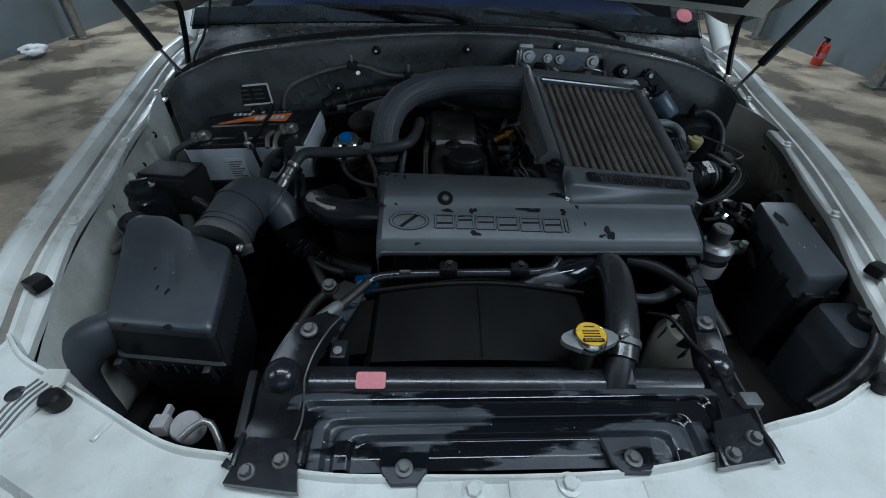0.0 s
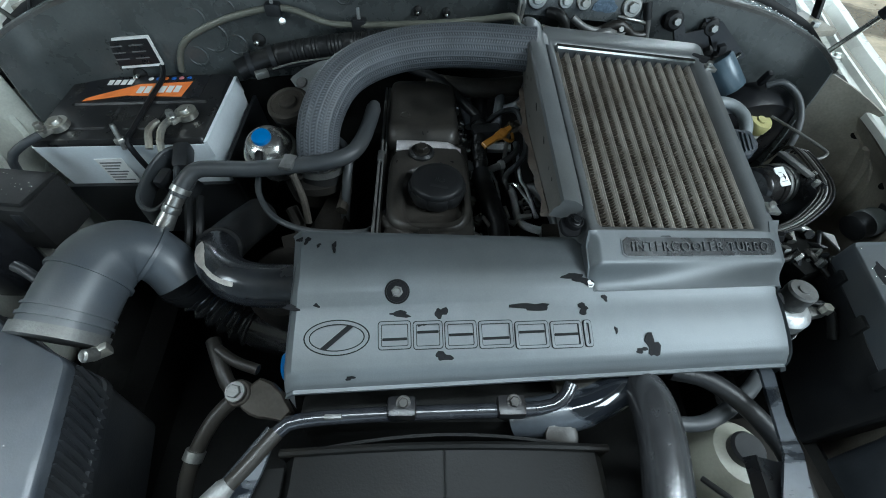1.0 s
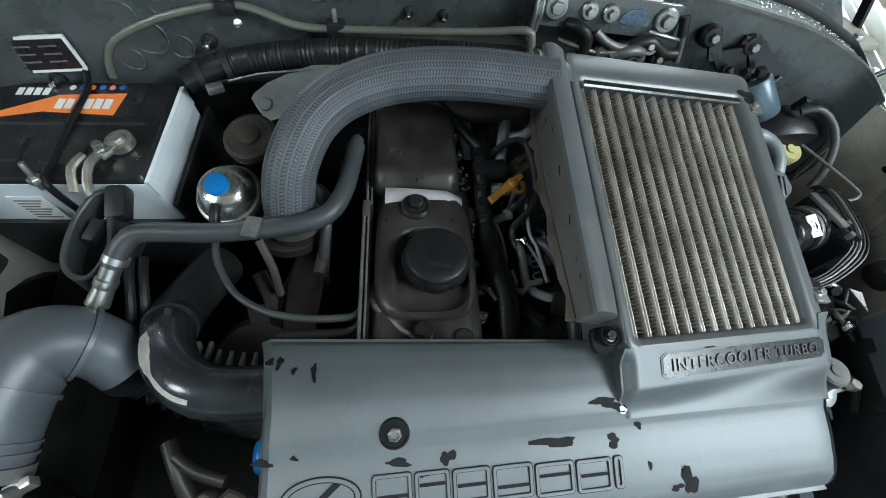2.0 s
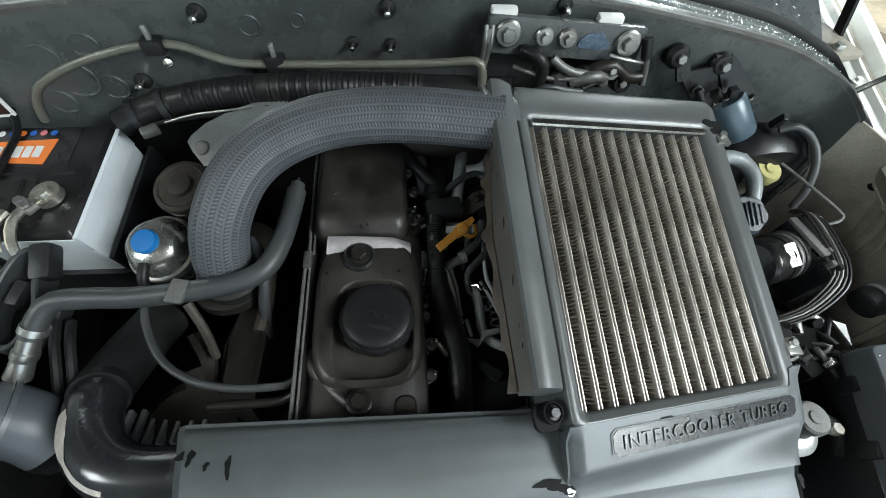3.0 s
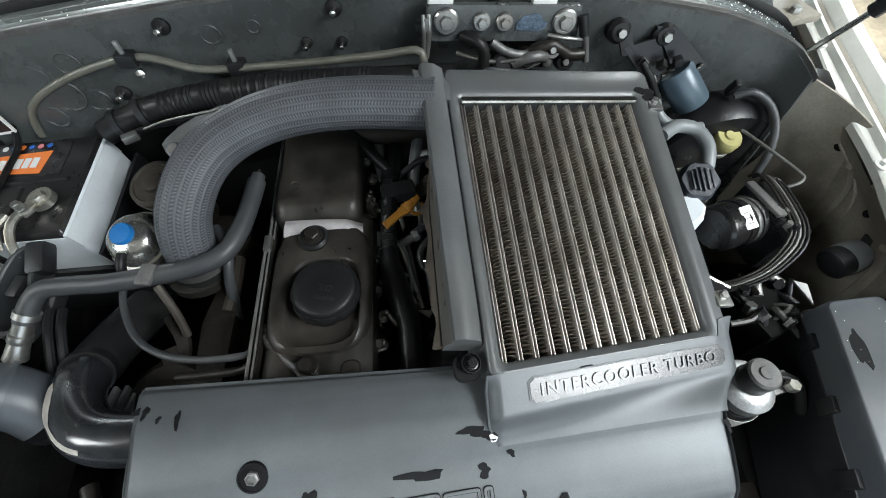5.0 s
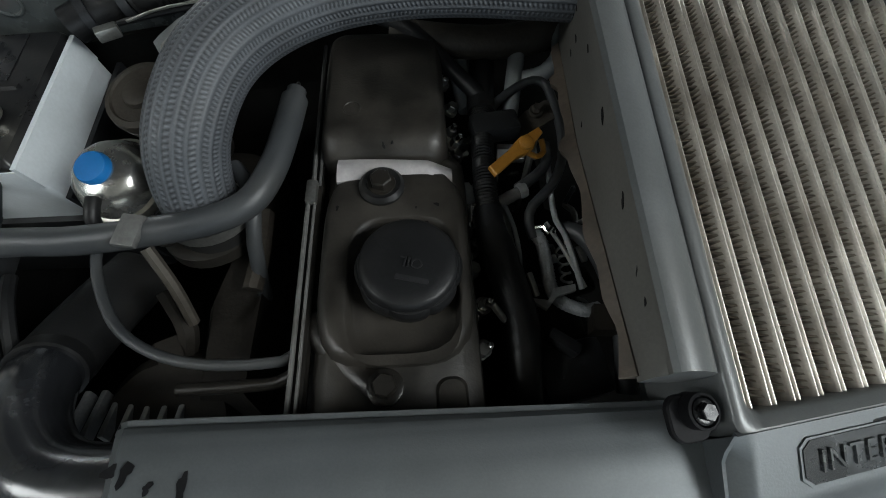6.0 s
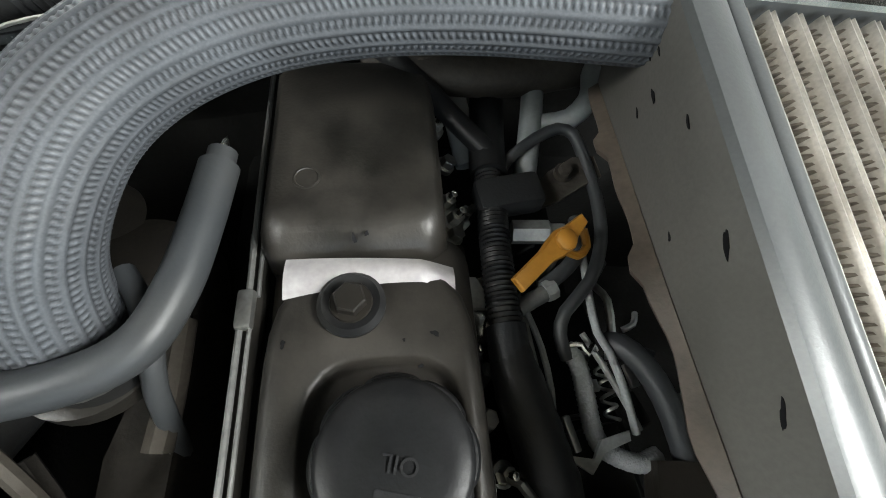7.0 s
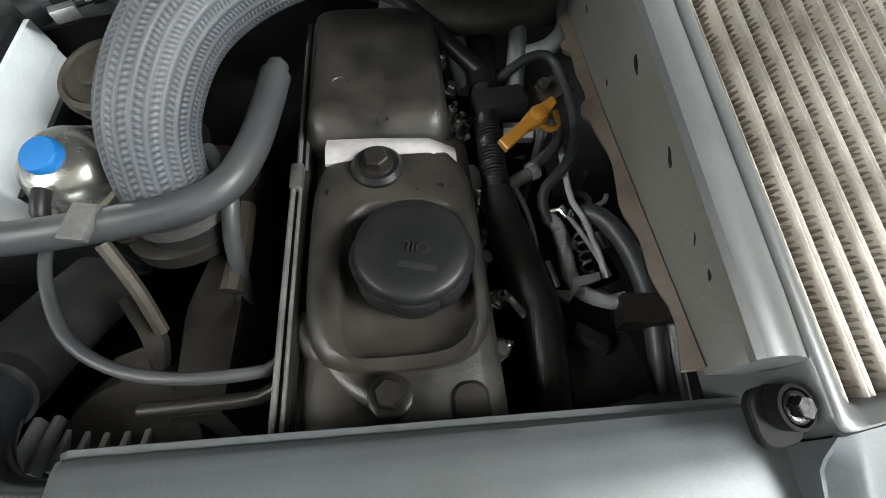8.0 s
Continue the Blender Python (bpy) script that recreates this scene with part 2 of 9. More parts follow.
M_DIPSTICK = material("amber_dipstick_handle", (0.36, 0.165, 0.02), 0.4, 0, 0.12, 50, 0.1, 0.04, 300)
M_TRANSLUCENT = material("milky_reservoir_plastic", (0.20, 0.196, 0.16), 0.4, 0, 0.1, 20, 0.1, 0.04, 300)
M_BLUECAN = material("blue_grey_enamel", (0.065, 0.095, 0.120), 0.35, 0.1, 0.12, 24, 0.1, 0.06, 300)
M_SEAL = material("weatherstrip_rubber", (0.02, 0.02, 0.02), 0.6, 0, 0.2, 30, 0.2, 0.1, 200, spec=0.2)
M_CONCRETE = material("wet_stained_concrete", (0.47, 0.39, 0.275), 0.42, 0, 0.30, 2.6, 0.25, 0.1, 30, (0.085, 0.066, 0.045), 0.85, 1.5, rough_var=0.25, edge=(0.46, 0.60), tint_rough=0.12)
M_WALL = material("grey_green_wall_sheet", (0.17, 0.20, 0.21), 0.5, 0, 0.12, 2.0, 0.08, 0.03, 60)
M_CEIL = material("pale_ceiling_sheet", (0.36, 0.37, 0.36), 0.7, 0, 0.05, 2.0, 0.05, 0.02, 60)
M_RED = material("red_enamel", (0.62, 0.06, 0.03), 0.35, 0, 0.1, 20, 0.08, 0.02, 200)
M_TEXTGREY = material("raised_letter_grey", (0.075, 0.078, 0.080), 0.28, 0.5, 0.15, 60, 0.1, 0.03, 300)
M_COWL = material("grained_cowl_plastic", (0.075, 0.082, 0.086), 0.28, 0, 0.2, 20, 0.2, 0.25, 600)
M_GLASS = glass_material("windscreen_glass", (0.55, 0.62, 0.66), 0.02)
M_DARKBLUE = material("dark_blue_dash_cloth", (0.012, 0.020, 0.065), 0.7, 0, 0.2, 20, 0.2, 0.1, 200)
M_CANVAS = material("woven_fabric_tape", (0.30, 0.31, 0.32), 0.7, 0, 0.15, 60, 0.2, 0.3, 700)
M_GREYHOSE = material("light_grey_hose", (0.20, 0.215, 0.22), 0.42, 0, 0.12, 30, 0.1, 0.05, 400)


# ---- shaping tools ----
def V(*a):
    return Vector(a)


def thing(name, loc, label, category, group="", kind=""):
    ob = new(name)
    ob.location = loc
    ob.empty_display_size = 0.05
    return tagged(ob, label, category, group, kind)


def place_of(ob):
    m = Matrix.Translation(ob.location)
    return place_of(ob.parent) @ m if ob.parent and ob.parent.type == "EMPTY" else m


def finish(bm, angle=38):
    bmesh.ops.recalc_face_normals(bm, faces=bm.faces)
    for f in bm.faces:
        f.smooth = True
    lim = radians(angle)
    for e in bm.edges:
        if len(e.link_faces) == 2 and e.calc_face_angle(0) > lim:
            e.smooth = False


def part(name, bm, mat, parent=None, label="", angle=38):
    """One mesh object, drawn in world places, under a thing or a part."""
    finish(bm, angle)
    me = bpy.data.meshes.new(name)
    bm.to_mesh(me)
    bm.free()
    me.materials.append(mat)
    ob = new(name, me)
    if parent:
        ob.parent = parent
        if parent.type == "EMPTY":
            ob.matrix_parent_inverse = Matrix.Translation(parent.location).inverted()
    if label:
        ob["label"] = label
    return ob


def smooth_line(pts, step):
    """Points along a rounded curve through pts."""
    pts = [Vector(p) for p in pts]
    out = []
    ext = [pts[0] * 2 - pts[1]] + pts + [pts[-1] * 2 - pts[-2]]
    for i in range(1, len(ext) - 2):
        p0, p1, p2, p3 = ext[i - 1:i + 3]
        n = max(2, int((p2 - p1).length / step))
        for k in range(n):
            t = k / n
            out.append(0.5 * ((2 * p1) + (p2 - p0) * t + (2 * p0 - 5 * p1 + 4 * p2 - p3) * t * t + (3 * p1 - p0 - 3 * p2 + p3) * t ** 3))
    out.append(pts[-1])
    return out


def frames_along(line):
    tangents = [(line[min(i + 1, len(line) - 1)] - line[max(i - 1, 0)]).normalized() for i in range(len(line))]
    up = Vector((0, 0, 1)) if abs(tangents[0].z) < 0.9 else Vector((1, 0, 0))
    n = (up - tangents[0] * up.dot(tangents[0])).normalized()
    out = []
    for t in tangents:
        n = (n - t * n.dot(t)).normalized()
        out.append((t, n, t.cross(n)))
    return out


def tube(bm, pts, r, seg=10, step=0.01, caps=True, radius=None):
    """A round hose or pipe through pts; radius(s, a) may vary it with the length and the angle."""
    line = smooth_line(pts, step)
    rings, s = [], 0.0
    for i, (p, (t, n, b)) in enumerate(zip(line, frames_along(line))):
        if i:
            s += (p - line[i - 1]).length
        ring = []
        for k in range(seg):
            a = 2 * math.pi * k / seg
            q = radius(s, a) if radius else r
            ring.append(bm.verts.new(p + (n * math.cos(a) + b * math.sin(a)) * q))
        rings.append(ring)
    for A, B in zip(rings, rings[1:]):
        for k in range(seg):
            bm.faces.new((A[k], A[(k + 1) % seg], B[(k + 1) % seg], B[k]))
    if caps:
        bm.faces.new(rings[0][::-1])
        bm.faces.new(rings[-1])
    return bm


def tube_bm(pts, r, seg=10, step=0.01, radius=None):
    return tube(bmesh.new(), pts, r, seg, step, True, radius)


def axis_frame(axis):
    a = Vector(axis).normalized()
    u = a.orthogonal().normalized()
    return a, u, a.cross(u)


def lathe(bm, profile, origin, axis=(0, 0, 1), seg=24, wobble=None):
    """A turned body: profile of (radius, height) along the axis."""
    a, u, w = axis_frame(axis)
    o = Vector(origin)
    rings = []
    for r, h in profile:
        if r <= 1e-6:
            rings.append([bm.verts.new(o + a * h)])
        else:
            rings.append([bm.verts.new(o + a * h + (u * math.cos(2 * math.pi * k / seg) + w * math.sin(2 * math.pi * k / seg)) * (r * (wobble(k) if wobble else 1))) for k in range(seg)])
    for A, B in zip(rings, rings[1:]):
        for k in range(seg):
            j = (k + 1) % seg
            if len(A) == 1 and len(B) == 1:
                continue
            if len(A) == 1:
                bm.faces.new((A[0], B[k], B[j]))
            elif len(B) == 1:
                bm.faces.new((A[k], A[j], B[0]))
            else:
                bm.faces.new((A[k], A[j], B[j], B[k]))
    for R in (rings[0], rings[-1]):
        if len(R) > 2:
            bm.faces.new(R)
    return bm


def lathe_bm(profile, origin, axis=(0, 0, 1), seg=24, wobble=None):
    return lathe(bmesh.new(), profile, origin, axis, seg, wobble)


def box(bm, c, s, m=None, bev=0.003, taper=1.0, segs=2):
    """A block with rounded edges at c, of size s, turned by m; taper narrows its top."""
    t = bmesh.new()
    bmesh.ops.create_cube(t, size=1)
    for v in t.verts:
        k = taper if v.co.z > 0 else 1.0
        v.co = Vector((v.co.x * s[0] * k, v.co.y * s[1] * k, v.co.z * s[2]))
    if bev > 0:
        bmesh.ops.bevel(t, geom=list(t.edges), offset=min(bev, min(s) * 0.45), segments=segs, affect="EDGES", profile=0.6)
    mm = Matrix.Translation(Vector(c)) @ (m.to_4x4() if m else Matrix())
    t.transform(mm)
    add_to(bm, t)
    return bm


def add_to(bm, other):
    new_verts = {}
    for v in other.verts:
        new_verts[v] = bm.verts.new(v.co)
    for f in other.faces:
        bm.faces.new([new_verts[v] for v in f.verts])
    other.free()


def box_bm(c, s, m=None, bev=0.003, taper=1.0):
    return box(bmesh.new(), c, s, m, bev, taper)


def turn(rx=0, ry=0, rz=0):
    return Euler([radians(a) for a in (rx, ry, rz)]).to_matrix()


def loft(bm, loops, closed=True, cap0=True, cap1=True):
    """Skin over loops of equally many points."""
    rows = [[bm.verts.new(p) for p in L] for L in loops]
    n = len(rows[0])
    for A, B in zip(rows, rows[1:]):
        for k in range(n if closed else n - 1):
            j = (k + 1) % n
            bm.faces.new((A[k], A[j], B[j], B[k]))
    if closed and cap0:
        bm.faces.new(rows[0][::-1])
    if closed and cap1:
        bm.faces.new(rows[-1])
    return bm


def loft_bm(loops, closed=True, cap0=True, cap1=True):
    return loft(bmesh.new(), loops, closed, cap0, cap1)


def sheet_bm(fn, nu, nv, thick):
    """A bent plate: fn(u, v) gives its upper face, thick its gauge."""
    bm = bmesh.new()
    P = [[Vector(fn(i / nu, j / nv)) for j in range(nv + 1)] for i in range(nu + 1)]
    top, low = [], []
    for i in range(nu + 1):
        a, b = [], []
        for j in range(nv + 1):
            du = P[min(i + 1, nu)][j] - P[max(i - 1, 0)][j]
            dv = P[i][min(j + 1, nv)] - P[i][max(j - 1, 0)]
            n = du.cross(dv)
            n = n.normalized() if n.length > 1e-9 else Vector((0, 0, 1))
            if n.z < -0.25:
                n = -n
            a.append(bm.verts.new(P[i][j]))
            b.append(bm.verts.new(P[i][j] - n * thick))
        top.append(a)
        low.append(b)
    for i in range(nu):
        for j in range(nv):
            bm.faces.new((top[i][j], top[i + 1][j], top[i + 1][j + 1], top[i][j + 1]))
            bm.faces.new((low[i][j], low[i][j + 1], low[i + 1][j + 1], low[i + 1][j]))
    for i in range(nu):
        bm.faces.new((top[i][0], low[i][0], low[i + 1][0], top[i + 1][0]))
        bm.faces.new((top[i][nv], top[i + 1][nv], low[i + 1][nv], low[i][nv]))
    for j in range(nv):
        bm.faces.new((top[0][j], top[0][j + 1], low[0][j + 1], low[0][j]))
        bm.faces.new((top[nu][j], low[nu][j], low[nu][j + 1], top[nu][j + 1]))
    return bm


def rounded(x0, y0, x1, y1, r, n=5):
    """A rounded rectangle's outline in the plane."""
    out = []
    for cx, cy, a0 in ((x1 - r, y0 + r, -90), (x1 - r, y1 - r, 0), (x0 + r, y1 - r, 90), (x0 + r, y0 + r, 180)):
        for k in range(n + 1):
            a = radians(a0 + 90 * k / n)
            out.append((cx + r * math.cos(a), cy + r * math.sin(a)))
    return out


def plate_bm(outline, m, thick, bev=0.0):
    """A flat plate: an outline in the plane of m, raised by thick."""
    lo = [m @ Vector((x, y, 0)) for x, y in outline]
    hi = [m @ Vector((x, y, thick)) for x, y in outline]
    if bev > 0:
        cx = sum(p[0] for p in outline) / len(outline)
        cy = sum(p[1] for p in outline) / len(outline)
        def inset(x, y):
            d = math.hypot(x - cx, y - cy) + 1e-9
            return (x - (x - cx) / d * bev, y - (y - cy) / d * bev)
        mid = [m @ Vector((x, y, thick - bev)) for x, y in outline]
        hi = [m @ Vector((*inset(x, y), thick)) for x, y in outline]
        return loft_bm([lo, mid, hi])
    return loft_bm([lo, hi])


def frame_on(origin, xdir, normal):
    """A plane's own axes: x along xdir, z along the normal."""
    z = Vector(normal).normalized()
    x = Vector(xdir)
    x = (x - z * x.dot(z)).normalized()
    y = z.cross(x)
    m = Matrix((x, y, z)).transposed().to_4x4()
    m.translation = Vector(origin)
    return m


def torus_bm(loc, axis, R, r, seg=28, n=8):
    a, u, w = axis_frame(axis)
    bm = bmesh.new()
    rows = []
    for i in range(seg):
        t = 2 * math.pi * i / seg
        d = u * math.cos(t) + w * math.sin(t)
        rows.append([bm.verts.new(Vector(loc) + d * (R + r * math.cos(2 * math.pi * k / n)) + a * r * math.sin(2 * math.pi * k / n)) for k in range(n)])
    for i in range(seg):
        for k in range(n):
            bm.faces.new((rows[i][k], rows[i][(k + 1) % n], rows[(i + 1) % seg][(k + 1) % n], rows[(i + 1) % seg][k]))
    return bm


def blob(rx, ry, seed, n=14, rough=0.35):
    rnd = random.Random(seed)
    ph = [rnd.uniform(0, 6.28) for _ in range(3)]
    return [((1 + rough * (0.5 * math.sin(2 * a + ph[0]) + 0.35 * math.sin(3 * a + ph[1]) + 0.25 * math.sin(5 * a + ph[2]))) * rx * math.cos(a),
             (1 + rough * (0.5 * math.sin(2 * a + ph[0]) + 0.35 * math.sin(3 * a + ph[1]) + 0.25 * math.sin(5 * a + ph[2]))) * ry * math.sin(a))
            for a in [2 * math.pi * k / n for k in range(n)]]


def hexhead(bm, loc, axis, r, h):
    lathe(bm, [(r, 0), (r, h * 0.85), (r * 0.88, h), (0, h)], loc, axis, 6)
    return bm


def bolt(parent, loc, axis=(0, 0, 1), r=0.007, h=0.006, mat=None, washer=1.6, name="bolt"):
    bm = bmesh.new()
    a = Vector(axis).normalized()
    if washer:
        lathe(bm, [(r * washer, -0.002), (r * washer, h * 0.28), (r * washer * 0.9, h * 0.4), (r * 0.9, h * 0.4)], loc, axis, 16)
    hexhead(bm, Vector(loc) + a * h * 0.35, axis, r, h)
    return part(name, bm, mat or M_STEEL, parent)


def ring_clamp(parent, loc, axis, r, width=0.008, mat=None, name="hose_clamp"):
    bm = lathe_bm([(r, -width / 2), (r + 0.0015, -width / 2), (r + 0.0015, width / 2), (r, width / 2)], loc, axis, 24)
    return part(name, bm, mat or M_STEEL, parent)

# ---- the workshop ----
def slab(name, c, s, mat, label):
    return tagged(part(name, box_bm(c, s, None, 0.0), mat), label, "", "", "structure")


slab("floor", (0, 1.5, -0.05), (11, 16, 0.1), M_CONCRETE, "wet stained brown-grey concrete workshop floor")
slab("wall_west", (-4.75, 1.5, 1.7), (0.1, 16, 3.4), M_WALL, "grey-green sheet metal workshop wall")
slab("wall_east", (4.95, 1.5, 1.7), (0.1, 16, 3.4), M_WALL, "grey-green sheet metal workshop wall")
slab("wall_north", (0.1, 9.3, 1.7), (9.6, 0.1, 3.4), M_WALL, "grey-green sheet metal workshop wall")
slab("wall_south_1", (4.2, -4.9, 1.7), (1.4, 0.1, 3.4), M_WALL, "grey-green wall beside the open gate")
slab("wall_south_2", (-3.0, -4.9, 1.7), (3.4, 0.1, 3.4), M_WALL, "grey-green wall beside the open gate")
slab("wall_south_3", (1.1, -4.9, 3.3), (4.8, 0.1, 0.2), M_WALL, "grey-green lintel over the open gate")
slab("ceiling", (0.1, 2.2, 3.45), (9.8, 14.4, 0.1), M_CEIL, "pale sheet ceiling")


def column(x, y):
    c = thing("steel_column", (x, y, 0), "grey round steel column standing against the wall", "column", "wall columns")
    part("shaft", lathe_bm([(0.06, 0.02), (0.06, 3.38)], (x, y, 0), (0, 0, 1), 20), M_STEEL, c)
    part("base_plate", box_bm((x, y, 0.012), (0.2, 0.2, 0.024)), M_STEEL, c)


for x, y in ((-4.5, 5.7), (4.7, 6.6), (4.7, 4.4)):
    column(x, y)
for x in (-4.68, 4.88):
    g = thing("wall_rail", (x, 1.5, 1.2), "grey horizontal steel rail on the sheet wall", "rail", "wall rails")
    part("bar", box_bm((x, 1.5, 1.2), (0.05, 15.8, 0.08)), M_STEEL, g)

ext = thing("fire_extinguisher", (4.66, 5.25, 0), "small red fire extinguisher on the floor by the wall", "fire extinguisher")
EX = V(4.66, 5.25, 0)
part("cylinder", lathe_bm([(0.0, 0), (0.058, 0.0), (0.062, 0.012), (0.062, 0.19), (0.050, 0.225), (0.022, 0.24), (0.022, 0.255)], EX), M_RED, ext)
part("valve", box_bm(EX + V(0, 0, 0.27), (0.04, 0.03, 0.035)), M_BLACKMETAL, ext)
part("lever", box_bm(EX + V(-0.025, 0, 0.295), (0.09, 0.018, 0.014), turn(0, 15, 0)), M_BLACKMETAL, ext)
part("hose", tube_bm([EX + V(-0.01, -0.02, 0.27), EX + V(-0.065, -0.03, 0.25), EX + V(-0.066, -0.03, 0.10)], 0.008), M_RUBBER, ext)
part("label_band", lathe_bm([(0.063, 0.08), (0.063, 0.14)], EX), M_REDLABEL, ext, "faded paper label")

rag = thing("crumpled_paper", (-4.45, 4.85, 0), "white crumpled paper lying by the wall", "paper")
rb = bmesh.new()
bmesh.ops.create_icosphere(rb, subdivisions=3, radius=0.09)
for v in rb.verts:
    k = 1 + 0.5 * noise.noise(v.co * 14)
    v.co = Vector((v.co.x * k, v.co.y * 1.5 * k, max(-0.0, v.co.z * 0.6 * k + 0.07))) + V(-4.45, 4.85, 0)
part("sheet", rb, M_LABELWHITE, rag)

# ---- the car ----
car = thing("car", (0, 1.0, 0), "white off-road car with its bonnet propped open", "car")

# Fender rails: two swept pressings with an upright lip, a trough and an inner flange.
RAIL_L = [(-0.585, 0.06, 0.915), (-0.628, 0.19, 0.948), (-0.672, 0.331, 0.968), (-0.734, 0.602, 0.988), (-0.804, 0.910, 1.005), (-0.862, 1.20, 1.025), (-0.885, 1.50, 1.035), (-0.888, 1.72, 1.035)]
RAIL_R = [(0.664, 0.11, 0.905), (0.698, 0.262, 0.948), (0.754, 0.444, 0.968), (0.812, 0.667, 0.990), (0.876, 0.988, 1.010), (0.924, 1.22, 1.028), (0.950, 1.50, 1.038), (0.958, 1.72, 1.038)]
RAIL_SHAPE = [(0.18, -0.50), (0.125, -0.16), (0.090, -0.06), (0.060, -0.016), (0.036, 0.0), (0.018, 0.0), (0.011, -0.007), (0.006, -0.017), (-0.003, -0.018), (-0.008, -0.011),
              (-0.015, -0.010), (-0.020, -0.020), (-0.034, -0.021), (-0.037, -0.024), (-0.037, -0.036)]
WALL_L = [(-0.037, -0.034), (-0.040, -0.060), (-0.052, -0.100), (-0.056, -0.160), (-0.050, -0.300), (-0.02, -0.62)]
WALL_R = [(-0.037, -0.034), (-0.030, -0.052), (-0.012, -0.078), (-0.002, -0.140), (0.004, -0.300), (0.02, -0.62)]


def rail_bm(line, side, shape, wave=0.0):
    pts = smooth_line(line, 0.02)
    rows, s = [], 0.0
    for i, p in enumerate(pts):
        t = (pts[min(i + 1, len(pts) - 1)] - pts[max(i - 1, 0)]).normalized()
        out = Vector((t.y, -t.x, 0)).normalized() * side
        s += 0.02
        w = wave * (0.5 + 0.5 * math.sin(s * 22))
        rows.append([p + out * (x + (w if -0.038 < x < -0.03 else 0)) + Vector((0, 0, z)) for x, z in shape])
    return loft_bm(rows, closed=False)


def fender(name, line, side):
    f = part(name, rail_bm(line, side, RAIL_SHAPE[:9]), M_PAINT, car, "white painted fender with a rolled edge")
    part("inner_flange", rail_bm(line, side, RAIL_SHAPE[8:15], 0.007), M_PAINT, f)
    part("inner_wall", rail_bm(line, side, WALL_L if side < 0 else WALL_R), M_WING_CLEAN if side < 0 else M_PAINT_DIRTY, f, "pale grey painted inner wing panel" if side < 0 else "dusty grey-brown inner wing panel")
    part("rail_seal", rail_bm(line, side, [(0.008, -0.0165), (0.003, -0.0135), (-0.004, -0.0165)]), M_PAINT_DIRTY, f)
    return f


fender_l = fender("fender", RAIL_L, -1)
fender_r = fender("fender", RAIL_R, 1)
for line, side, f in ((RAIL_L, -1, fender_l), (RAIL_R, 1, fender_r)):
    pts = smooth_line(line, 0.02)
    for k in (18, 31, 44, 58):
        if k < len(pts):
            p = pts[k]
            bolt(f, (p.x - side * 0.026, p.y, p.z - 0.0195), (0, 0, 1), 0.0065, 0.006, M_PAINT)

# pressed ribs, bulges and holes on the inner wings
def wing_at(line, y, side, drop, shape):
    """A place on an inner wing at y, drop below the rail."""
    pts = smooth_line(line, 0.01)
    q = min(pts, key=lambda r: abs(r.y - y))
    for (x0, z0), (x1, z1) in zip(shape, shape[1:]):
        if z1 <= drop <= z0:
            return V(q.x + side * (x0 + (x1 - x0) * (drop - z0) / (z1 - z0)), y, q.z + drop)
    return q.copy()


for f, line, side, shape in ((fender_r, RAIL_R, 1, WALL_R), (fender_l, RAIL_L, -1, WALL_L)):
    for y in (0.90, 0.83, 0.74, 0.60, 0.47):
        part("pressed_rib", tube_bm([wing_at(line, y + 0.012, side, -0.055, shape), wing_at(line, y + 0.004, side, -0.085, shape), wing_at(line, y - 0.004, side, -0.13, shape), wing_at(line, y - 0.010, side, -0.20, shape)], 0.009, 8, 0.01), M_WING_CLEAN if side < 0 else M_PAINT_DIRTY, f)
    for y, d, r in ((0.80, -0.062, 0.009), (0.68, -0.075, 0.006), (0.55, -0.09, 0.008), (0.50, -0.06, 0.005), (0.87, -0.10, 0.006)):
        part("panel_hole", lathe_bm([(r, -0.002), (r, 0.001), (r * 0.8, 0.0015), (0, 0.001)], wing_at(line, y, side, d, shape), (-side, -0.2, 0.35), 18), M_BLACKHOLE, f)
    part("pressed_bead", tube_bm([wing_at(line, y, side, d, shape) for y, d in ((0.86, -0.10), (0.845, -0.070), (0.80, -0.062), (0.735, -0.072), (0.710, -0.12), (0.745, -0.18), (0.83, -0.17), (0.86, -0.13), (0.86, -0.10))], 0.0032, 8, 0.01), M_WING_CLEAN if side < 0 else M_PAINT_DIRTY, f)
    part("strut_mount", box_bm(wing_at(line, 0.905, side, -0.035, shape) + V(-side * 0.012, 0, -0.005), (0.030, 0.055, 0.045), turn(0, 0, side * -18), 0.008), M_BLACKMETAL, f, "black strut mounting bracket")

# Firewall: a slightly bowed wall with a lip that droops to both sides.
LIP = [(-0.69, 0.844, 1.037), (-0.668, 0.879, 1.055), (-0.631, 0.894, 1.069), (-0.564, 0.908, 1.093), (-0.425, 0.928, 1.1125), (-0.256, 0.943, 1.128), (-0.056, 0.958, 1.14), (0.132, 0.958, 1.1426), (0.293, 0.953, 1.135), (0.439, 0.938, 1.12), (0.587, 0.918, 1.098), (0.672, 0.902, 1.071), (0.706, 0.884, 1.057), (0.72, 0.846, 1.039)]
lip_line = smooth_line(LIP, 0.02)


def lip_at(u):
    k = u * (len(lip_line) - 1)
    i = min(int(k), len(lip_line) - 2)
    return lip_line[i].lerp(lip_line[i + 1], k - i)


def firewall_fn(u, v):
    p = lip_at(u)
    drop = v * 0.62
    soft = 0.004 * noise.noise(Vector((p.x * 7, v * 9, 2.0))) * min(1, v * 12)
    return (p.x, p.y - 0.004 - 0.004 * math.sin(min(v * 8, 1.57)) - soft - (0.035 if v > 0.42 else 0.0) * min(1, (v - 0.42) * 12), p.z - 0.004 - drop)


